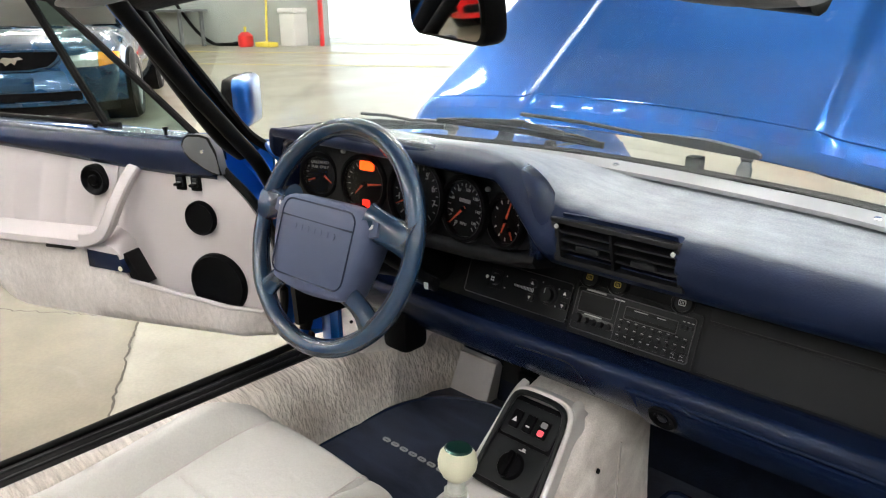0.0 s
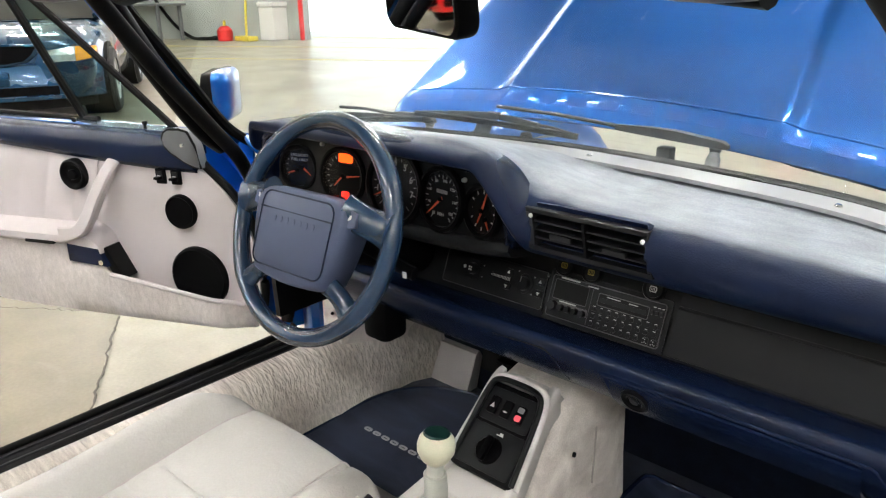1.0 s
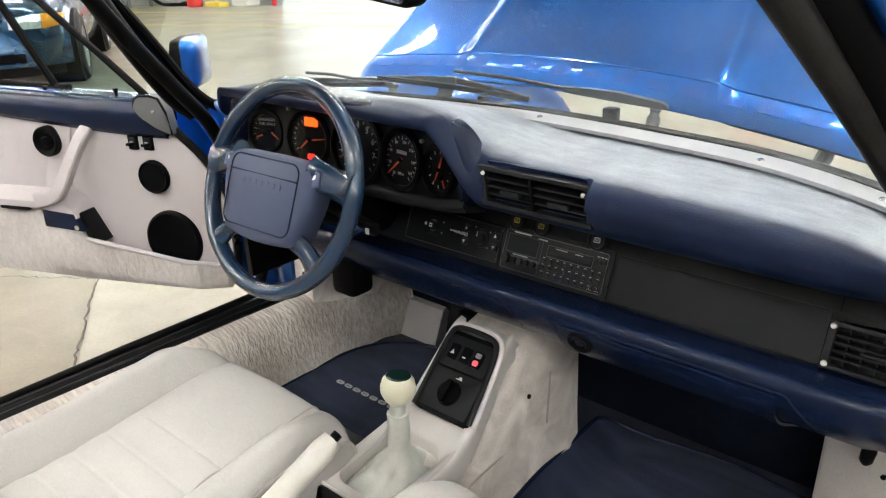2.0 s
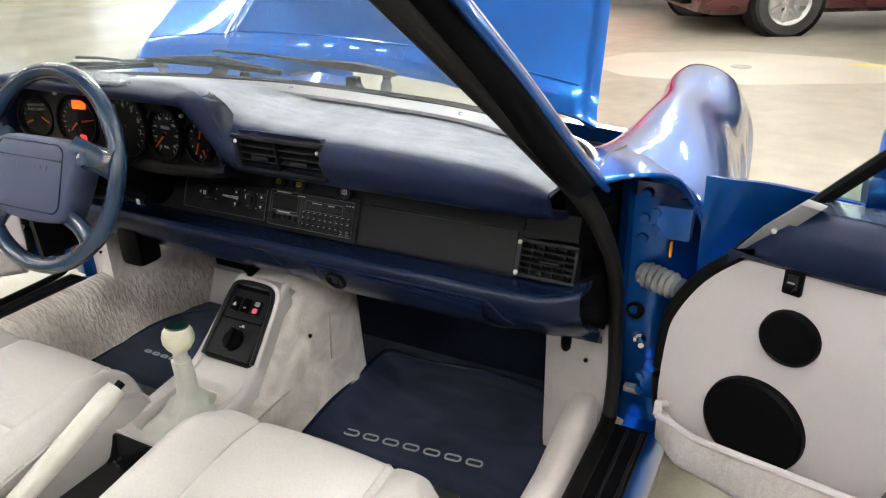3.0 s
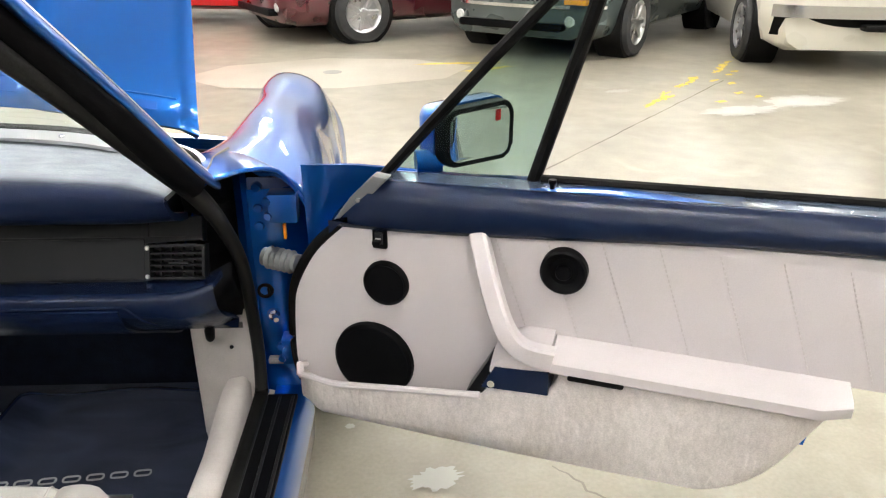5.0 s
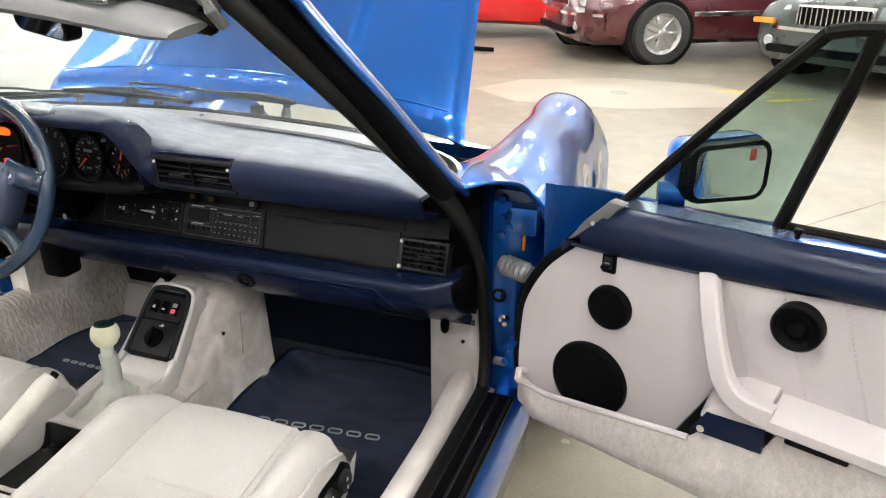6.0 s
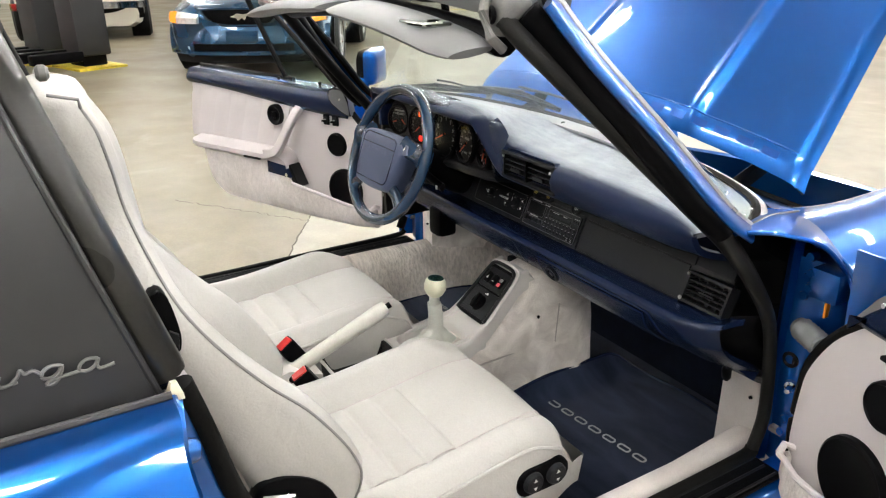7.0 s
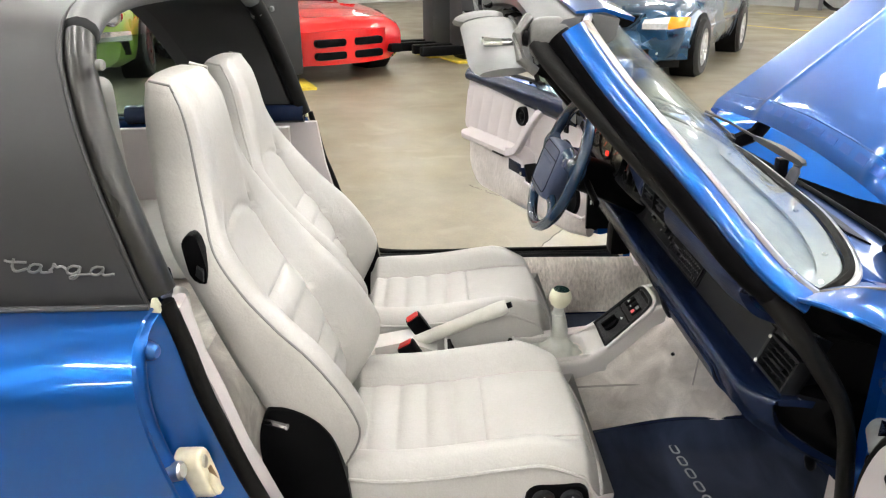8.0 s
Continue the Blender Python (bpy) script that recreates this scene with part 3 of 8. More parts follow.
def other_car(name, paint, label, x, y, heading, L=4.6, W=1.80, H=1.38, nose=0.72, bonnet=0.95, style="sedan", trim=CHROME, group="cars parked in the hall"):
    """A parked car; its own x runs to the front and y to its left. Origin at the middle of the front axle line on the ground."""
    ob = thing(name, (0, 0, 0), label, "car", group, m=pose(x, y, 0, 0, 0, heading), local=True)
    ovf, ovr = 0.86, L - 0.86 - 2.65
    xf, xr = ovf, -2.65 - ovr

    def ring(px, hw, zb, zt, sh, tuck=0.93):
        pts = []
        for zz, k in ((zb, 0.80), (zb + 0.06, 0.93), (zb + 0.25 * (zt - zb), 0.985), (zb + 0.5 * (zt - zb), 1.0), (sh, 0.985), (sh + 0.5 * (zt - sh), tuck), (zt, tuck - 0.18), (zt + 0.012, 0.4), (zt + 0.018, 0.0)):
            pts.append((hw * k, zz))
        full = [(a, b) for a, b in pts] + [(-a, b) for a, b in pts[-2::-1]]
        return [Vector((px, a, b)) for a, b in full]
    hw = W / 2
    deck = bonnet
    st = [(xf, hw * 0.70, 0.34, nose - 0.10, nose - 0.22), (xf - 0.06, hw * 0.84, 0.22, nose - 0.03, nose - 0.15), (xf - 0.22, hw * 0.93, 0.19, nose + 0.02, nose - 0.12),
          (xf - 0.55, hw * 0.98, 0.19, nose + 0.08, nose - 0.08), (0.0, hw, 0.19, nose + 0.12, nose - 0.06), (-0.55, hw, 0.20, deck - 0.04, deck - 0.20), (-0.85, hw, 0.20, deck, deck - 0.17),
          (-1.6, hw, 0.20, deck + 0.02, deck - 0.16), (-2.4, hw, 0.20, deck + 0.03, deck - 0.16), (-2.9, hw, 0.20, deck + 0.02, deck - 0.16), (xr + 0.35, hw * 0.97, 0.24, deck, deck - 0.16), (xr + 0.06, hw * 0.90, 0.32, deck - 0.06, deck - 0.2), (xr, hw * 0.8, 0.42, deck - 0.12, deck - 0.22)]
    bm = loft([ring(*q) for q in st])
    part("body", bm, paint, ob)
    # greenhouse
    rf = hw * 0.74
    if style == "open":
        bot = [(-0.75, rf), (-0.80, rf * 0.8)]
        part("windscreen", loft([[Vector((-0.62, s * hw * 0.8, deck)) for s in (-1, -.5, .5, 1)] + [Vector((-0.64, s * hw * 0.8, deck)) for s in (1, .5, -.5, -1)],
                                 [Vector((-1.12, s * rf, deck + 0.36)) for s in (-1, -.5, .5, 1)] + [Vector((-1.14, s * rf, deck + 0.36)) for s in (1, .5, -.5, -1)]]), DARKGLASS, ob)
    else:
        g = [(deck - 0.02, -0.55, xr + 0.55, hw * 0.86), (deck + 0.20, -0.95, xr + 0.78, hw * 0.80), (H - 0.06, -1.32, xr + 1.05, rf), (H, -1.50, xr + 1.30, rf * 0.86)]
        def gr(z, a, b, w2):
            return [Vector(p) for p in ((a, w2 * .6, z), (a - .12, w2, z), (b + .12, w2, z), (b, w2 * .6, z), (b, -w2 * .6, z), (b + .12, -w2, z), (a - .12, -w2, z), (a, -w2 * .6, z))]
        part("window", loft([gr(*q) for q in g[:3]]), DARKGLASS, ob, "dark side and front glass")
        part("roof", loft([gr(g[2][0] - .02, g[2][1] - .01, g[2][2] + .01, g[2][3] + .012), gr(g[2][0] + .02, g[2][1] - .04, g[2][2] + .04, g[2][3] + .004), gr(*g[3])]), paint, ob)
        for s in (-1, 1):
            for a, b in (((-0.70, hw * 0.83, deck), (-1.42, rf, H - 0.05)), ((-1.75, hw * 0.86, deck), (-1.85, rf + .01, H - 0.05)), ((xr + 0.66, hw * 0.85, deck), (xr + 1.15, rf, H - 0.05))):
                part("pillar", tube([(a[0], s * a[1], a[2]), (b[0], s * b[1], b[2])], 0.045, 8), paint, ob)
    for px in (0, -2.65):
        for s in (-1, 1):
            # Black disc on the body side stands in for the shaded wheel well.
            part("wheel_well_disc", lathe([(0, 0.271), (0.33, 0.271), (0.33, 0.275), (0.372, 0.275), (0.375, 0.271), (0.375, 0.0)], (px, s * (hw - 0.27), 0.33), (0, s, 0), 32), RUBBER, ob)
            wheel(ob, (px, s * (hw - 0.055), 0.325), (0, s, 0), 0.325, 0.20)
    for s in (-1, 1):
        part("side_mirror", box((-0.86, s * hw - 0.02, deck + 0.02), (-0.74, s * hw + 0.16 * s + 0.02, deck + 0.15), 0.03), paint, ob)
        part("side_molding", box((-2.3, s * (hw + 0.004) - 0.008, 0.50), (-0.35, s * (hw + 0.004) + 0.008, 0.55), 0.006), trim if style == "sedan" else paint, ob)
    zl = nose - 0.13
    if style in ("sedan", "jag"):
        part("bumper", sheet(lambda u, v: (xf + 0.075 - 0.30 * abs(2 * u - 1) ** 3, (2 * u - 1) * hw * 0.97, 0.36 + 0.20 * v), 25, 4, 0.07), paint, ob)
        part("bumper_strip", sheet(lambda u, v: (xf + 0.095 - 0.30 * abs(2 * u - 1) ** 3, (2 * u - 1) * hw * 0.975, 0.50 + 0.03 * v), 25, 2, 0.015), trim, ob)
        part("air_intake", slab(rrect(0, 0.335, hw * 1.25, 0.075, 0.03), lambda a, b, d: Vector((d, a, b)), xf - 0.06, xf + 0.075 + 0.006, 0.004), BLACK, ob)
        gb = box((xf - 0.06, -0.36, zl - 0.10), (xf + 0.012, 0.36, zl + 0.10), 0.03)
        gp = part("grille", gb, trim, ob, "bright grille surround")
        part("grille_bar", box((xf - 0.05, -0.33, zl - 0.075), (xf + 0.017, 0.33, zl + 0.075), 0.01), BLACK, gp)
        for i in range(13):
            yy = -0.30 + 0.05 * i
            part("grille_bar", box((xf - 0.05, yy - 0.006, zl - 0.07), (xf + 0.023, yy + 0.006, zl + 0.07)), trim, gp)
        for s in (-1, 1):
            if style == "jag":
                for yy in (0.46, 0.66):
                    part("headlight", lathe([(0, 0.05), (0.055, 0.04), (0.078, 0.015), (0.088, 0.0), (0.088, -0.06)], (xf - 0.05 - (yy - 0.46) * 0.35, s * yy, zl), (1, 0, 0), 24), HEADLAMP, ob)
            else:
                part("headlight", box((xf - 0.22, s * 0.58 - 0.19, zl - 0.07), (xf - 0.02, s * 0.58 + 0.19, zl + 0.07), 0.03), HEADLAMP, ob)
            part("turn_signal", box((xf - 0.05, s * 0.66 - 0.11, 0.54), (xf + 0.035, s * 0.66 + 0.11, 0.59), 0.012), AMBER if style == "jag" else HEADLAMP, ob)
            part("fog_lamp", lathe([(0, 0.02), (0.04, 0.012), (0.05, 0.0), (0.05, -0.08)], (xf - 0.00, s * 0.60, 0.39), (1, 0, 0), 18), HEADLAMP, ob)
    elif style == "coupe":
        bump = part("bumper", sheet(lambda u, v: (xf + 0.03 + 0.06 * math.sin(math.pi * min(1, 0.25 + 0.75 * v)) - 0.36 * abs(2 * u - 1) ** 3, (2 * u - 1) * hw * 0.985, 0.245 + 0.305 * v), 33, 11, 0.05), paint, ob, "", 50)
        part("air_intake", sheet(lambda u, v: (xf + 0.101 - 0.36 * abs(1.2 * (u - 0.5)) ** 3, 1.2 * (u - 0.5) * hw, 0.295 + 0.075 * v), 15, 3, 0.012), BLACK, bump)
        part("lip", sheet(lambda u, v: (xf + 0.115 - 0.36 * abs(2 * u - 1) ** 3, (2 * u - 1) * hw * 0.95, 0.255 + 0.03 * v), 25, 3, 0.05), paint, bump)
        part("chin_spoiler", sheet(lambda u, v: (xf + 0.05 - 0.30 * abs(2 * u - 1) ** 3, (2 * u - 1) * hw * 0.90, 0.16 + 0.09 * v), 25, 3, 0.03), RUBBER, bump)
        part("plate_panel", slab(rrect(0, 0.445, 0.34, 0.12, 0.01), lambda a, b, d: Vector((d, a, b)), xf + 0.06, xf + 0.096, 0.004), paint, bump)
        gw = [(-0.42, 0.075), (-0.20, 0.082), (0.20, 0.082), (0.42, 0.075), (0.37, 0.0), (0.30, -0.05), (0.15, -0.072), (-0.15, -0.072), (-0.30, -0.05), (-0.37, 0.0)]
        gs = part("grille_surround", slab([(a * 1.10, b * 1.22) for a, b in gw], lambda a, b, d: Vector((d - 0.10 * a * a, a, zl + 0.012 + b)), xf - 0.12, xf + 0.050, 0.014), paint, ob)
        gp = part("grille", slab(gw, lambda a, b, d: Vector((d - 0.10 * a * a, a, zl + 0.012 + b)), xf - 0.12, xf + 0.054, 0.002), BLACK, gs, "black grille opening with a small badge")
        part("badge", slab([(-.11, .005), (-.06, .022), (-.04, .040), (.03, .030), (.09, .040), (.12, .020), (.07, .012), (.045, -.03), (.02, -.008), (-.03, -.035), (-.045, -.008)], lambda a, b, d: Vector((d, a, zl + 0.015 + b)), xf + 0.054, xf + 0.064), CHROME, gp)
        for s in (-1, 1):
            part("headlight", loft([[Vector((xf - 0.085 - 0.10 * k * k + t, s * (0.47 + 0.25 * k), zl + b)) for b, t in ((-0.060 + .01 * (1 - k), .14), (-0.05, .175), (0.01, .17), (0.045 + .028 * k, .10), (0.04, 0), (-.05, 0))] for k in (0, .33, .66, 1.0)]), HEADLAMP, ob)
            part("turn_signal", loft([[Vector((xf - 0.186 - 0.20 * k * k + t, s * (0.722 + 0.150 * k), zl + b)) for b, t in ((-0.06 + .02 * k, .14), (-0.05 + .02 * k, .175), (0.012, .17), (0.073 - .01 * k, .10), (0.05, 0), (-.05, 0))] for k in (0, .5, 1.0)]), AMBER, ob)
            part("fog_lamp", lathe([(0, 0.006), (0.030, 0.004), (0.036, 0.0), (0.036, -0.06)], (xf - 0.030, s * 0.60, 0.335), (1, 0, 0), 18), HEADLAMP, bump)
        part("hood_scoop", loft([[Vector((-0.1 - 0.0 * k, a, nose + 0.115 + 0.035 * math.sin(math.pi * k))) for a in (-.3, -.1, .1, .3)] + [Vector((-0.5, a, nose + 0.13)) for a in (.3, .1, -.1, -.3)] for k in (0, .5, 1)]), paint, ob)
    elif style in ("viper", "open"):
        part("bumper", sheet(lambda u, v: (xf + 0.12 - 0.5 * abs(2 * u - 1) ** 2.6, (2 * u - 1) * hw * 0.98, 0.20 + 0.36 * v), 25, 5, 0.10), paint, ob)
        for s in (-1, 1):
            for zz in (0.30, 0.44):
                part("air_intake", slab(rrect(s * 0.24, zz, 0.38, 0.085, 0.035), lambda a, b, d: Vector((d, a, b)), xf - 0.02, xf + 0.128, 0.01), BLACK, ob)
            part("brake_duct", slab(rrect(s * 0.66, 0.32, 0.16, 0.10, 0.035), lambda a, b, d: Vector((d, a, b)), xf - 0.20, xf + 0.075, 0.01), BLACK, ob)
            part("headlight", loft([[Vector((xf - 0.22 - 0.30 * k + t, s * (0.48 + 0.24 * k), zl + b + 0.07 * k)) for b, t in ((-0.05, .12), (0.02, .10), (0.055, .02), (0.05, -.06), (-.05, -.02))] for k in (0, .5, 1.0)]), HEADLAMP, ob)
    else:
        part("bumper", sheet(lambda u, v: (xf + 0.16 - 0.16 * abs(2 * u - 1) ** 4, (2 * u - 1) * hw * 0.99, 0.50 + 0.10 * v), 25, 4, 0.03), CHROME, ob, "chrome bumper")
        part("valance", sheet(lambda u, v: (xf + 0.04 - 0.14 * abs(2 * u - 1) ** 4 - .08 * (1 - v), (2 * u - 1) * hw * 0.93, 0.33 + 0.17 * v), 19, 3, 0.03), RUBBER, ob)
        part("tow_hook", box((xf + 0.02, -0.17, 0.40), (xf + 0.16, 0.17, 0.45), 0.015), RUBBER, ob)
        gp = part("grille", box((xf - 0.05, -0.62, zl - 0.07), (xf + 0.02, 0.62, zl + 0.11), 0.02), BLACK, ob, "black grille with a thin emblem")
        for i in range(15):
            part("grille_bar", box((xf - 0.04, -0.56 + i * 0.08 - 0.006, zl - 0.06), (xf + 0.026, -0.56 + i * 0.08 + 0.006, zl + 0.10)), MARK_DIM, gp)
        for s in (-1, 1):
            lamp = part("headlight", lathe([(0, 0.05), (0.07, 0.035), (0.09, 0.0), (0.09, -0.08)], (xf + 0.01, s * 0.73, zl + 0.03), (1, 0, 0), 24), HEADLAMP, ob)
            part("bezel", lathe([(0.09, 0.0), (0.095, 0.03), (0.115, 0.02), (0.12, -0.05), (0.09, -0.05)], (xf + 0.01, s * 0.73, zl + 0.03), (1, 0, 0), 24), CHROME, lamp)
    return ob


other_car("blue_coupe", CARBLUE, "metallic teal-blue coupe with amber corner lights", -7.6, 1.78, -31, 4.6, 1.83, 1.35, 0.76, 0.93, "coupe")
other_car("red_roadster", CARRED, "low bright red sports car with wide front intakes", -7.75, -2.05, 36, 4.4, 1.92, 1.15, 0.66, 0.84, "viper")
other_car("maroon_sedan", CARMAROON, "dark maroon sedan with chrome trim and alloy wheels", -0.02, 8.10, -152, 5.0, 1.88, 1.45, 0.80, 0.98, "sedan")
other_car("grey_sedan", CARGREY, "dark grey-green saloon with twin round headlights", 2.45, 6.85, -127, 5.0, 1.80, 1.36, 0.76, 0.94, "jag")
other_car("white_classic", CARWHITE, "cream-white classic car with chrome bumper", 5.05, 5.92, -100, 4.6, 1.80, 1.40, 0.90, 1.02, "classic")
other_car("red_coupe", CARRED, "bright red sports car seen from its side", -3.2, 9.9, 172, 4.5, 1.85, 1.25, 0.70, 0.88, "coupe")
other_car("white_pickup", CARWHITE, "white pickup truck parked behind the lift posts", -12.6, 0.4, -8, 5.3, 1.95, 1.75, 0.98, 1.15, "classic")
other_car("lime_coupe", CARLIME, "lime green classic car with a chrome grille and bumper", -7.4, -4.9, 12, 4.5, 1.85, 1.35, 0.86, 0.98, "classic")


# ---- lift posts, bins and small workshop things ----
def lift_post(x, y, rot, label):
    m = pose(x, y, 0, 0, 0, rot)
    ob = thing("lift_post", (0, 0, 0), label, "car lift", "two-post lifts", m=m, local=True)
    part("base_plate", box((-0.35, -0.30, 0), (0.35, 0.30, 0.03), 0.006), YELLOW, ob, "yellow painted base plate")
    part("column", box((-0.17, -0.15, 0.03), (0.17, 0.15, 4.2), 0.02), BLACK, ob)
    part("carriage", box((-0.21, -0.20, 0.15), (0.21, 0.20, 0.95), 0.03), BLACKCLOTH, ob)
    for s in (-1, 1):
        part("lift_arm", box((s * 0.16 - 0.06, -0.75, 0.10), (s * 0.16 + 0.06, -0.15, 0.22), 0.02), BLACK, ob)
    return ob


lift_post(-6.6, -2.2, 20, "black two-post lift column on a yellow base")
lift_post(-8.75, -0.05, 20, "black two-post lift column on a yellow base")
lift_post(-9.35, -0.42, 20, "black two-post lift column on a yellow base")

ob = thing("trash_bin", (-15.6, 10.75, 0), "white plastic bin standing against the wall", "bin")
part("bin", box((-15.90, 10.45, 0), (-15.28, 11.0, 0.80), 0.05), TRIM_WHITE, ob)
part("lid", box((-15.93, 10.42, 0.80), (-15.25, 11.03, 0.92), 0.05), TRIM_WHITE, ob)
ob = thing("bollard", (-14.75, 10.9, 0), "red steel bollard beside the bin", "bollard")
part("post", cyl((-14.75, 10.9, 0), (0, 0, 1), 0.06, 2.6, 20, 0.02), RED, ob)
ob = thing("fuel_can", (-16.4, 9.75, 0), "red plastic fuel can with a yellow spout on the floor", "fuel can")
part("can", lathe([(0, 0), (0.17, 0), (0.19, 0.04), (0.19, 0.27), (0.09, 0.36), (0, 0.36)], (-16.4, 9.75, 0), (0, 0, 1), 24), RED, ob)
part("spout", cyl((-16.4, 9.75, 0.35), (0.15, 0, 1), 0.035, 0.14, 12), YELLOW, ob)
ob = thing("floor_broom", (-15.9, 10.0, 0), "yellow handled broom leaning on the wall", "broom")
part("handle", tube([(-15.85, 10.0, 0.05), (-16.55, 10.6, 1.75)], 0.03, 8), YELLOW, ob)
part("brush", box((-16.15, 9.85, 0), (-15.55, 10.15, 0.12), 0.03), YELLOW, ob)
ob = thing("air_hose", (-17.4, 9.9, 0), "black air hose lying in loops on the floor", "hose")
part("hose", tube(spl([(-19.0, 9.0, 1.6), (-18.4, 9.4, 0.5), (-17.8, 9.6, 0.06), (-17.0, 9.5, 0.05), (-16.8, 9.9, 0.05), (-17.6, 10.0, 0.05)], 40), 0.045, 8), RUBBER, ob)
ob = thing("workbench", (-19.0, 9.2, 0), "grey steel workbench standing along the wall", "bench")
part("top", box((-20.6, 8.55, 0.86), (-17.4, 9.35, 0.92), 0.01, 2, None), GREY, ob)
for a in (-20.4, -17.6):
    for b in (8.65, 9.25):
        part("leg", box((a - 0.04, b - 0.04, 0), (a + 0.04, b + 0.04, 0.86), 0.005), GREY, ob)
ob = thing("jack_stand", (-1.95, 7.5, 0), "tall red floor stand with a black tripod foot", "stand")
part("post", lathe([(0, 0.03), (0.17, 0.03), (0.15, 0.2), (0.13, 1.25), (0.10, 1.3), (0, 1.3)], (-1.95, 7.5, 0), (0, 0, 1), 20), RED, ob)
for i in range(3):
    a = 2 * math.pi * i / 3 + 0.4
    part("foot", tube([(-1.95, 7.5, 0.06), (-1.95 + 0.42 * math.cos(a), 7.5 + 0.42 * math.sin(a), 0.025)], 0.025, 8), BLACK, ob)

# ---- the blue targa: body ----
XC = -0.035
def mirror_x(p):
    return Vector((2 * XC - p[0], p[1], p[2]))


body = thing("sports_car", (XC, 0, 0), "cobalt blue open-top sports car, doors and front lid open", "car")


def both(f):
    for s in (1, -1):
        f(lambda p, s=s: Vector(p) if s > 0 else mirror_x(p), s)


# front lid, raised on its rear hinges
def hood_f(u, v):
    a, b = Vector((-0.655, 0.262, 0.882)), Vector((-0.525, 0.605, 1.215))
    c, d = Vector((0.556, 0.228, 0.850)), Vector((0.485, 0.580, 1.195))
    k = v * 2.35
    l, r = a + (b - a) * k, c + (d - c) * k
    bow = 0.020 * (1 - (2 * u - 1) ** 2)
    p = l + (r - l) * u
    n = Vector((0.0, -0.69, 0.72))
    t = Vector((0, 0.70, 0.70))
    x = 2 * u - 1
    ridge = (0.007 * math.exp(-((abs(x) - 0.47) / 0.028) ** 2) + 0.010 * sstep(0.50, 0.44, abs(x))) * sstep(0.0, 0.07, v)
    edge = -0.018 * max(0, (abs(x) - 0.93) / 0.07) ** 2
    lip = -0.012 * max(0, (0.035 - v) / 0.035) ** 2
    return p + n * (bow * (0.8 + 0.5 * v) + ridge + edge + lip) + t * (0.045 * (1 - x * x)) * (1 - v)


hood = part("hood", sheet(hood_f, 150, 40, 0.022), PAINT, body, "bright cobalt blue front lid, raised", 50)
# Slots lie flush with the lid; their shade is put into a darker blue.
SLOT_SHADE = mk("slot_shade_blue", (0.0008, 0.055, 0.27), 0.4, 0.6, 0.05, 3)
n = Vector((0, -0.69, 0.72))
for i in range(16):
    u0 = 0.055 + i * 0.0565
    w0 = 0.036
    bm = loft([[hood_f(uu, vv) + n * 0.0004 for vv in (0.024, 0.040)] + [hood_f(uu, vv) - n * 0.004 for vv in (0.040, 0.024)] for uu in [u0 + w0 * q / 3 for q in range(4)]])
    part("slot", bm, SLOT_SHADE, hood)
part("pressed_line", tube([hood_f(0.03 + 0.94 * q / 40, 0.052) for q in range(41)], 0.0022, 6), PAINT, hood)
for s in (-0.42, 0.40):
    part("hinge", tube([(s, 0.23, 0.80), (s, 0.33, 0.84), (s, 0.45, 1.02)], 0.012, 8, flat=2), BLACK, body)


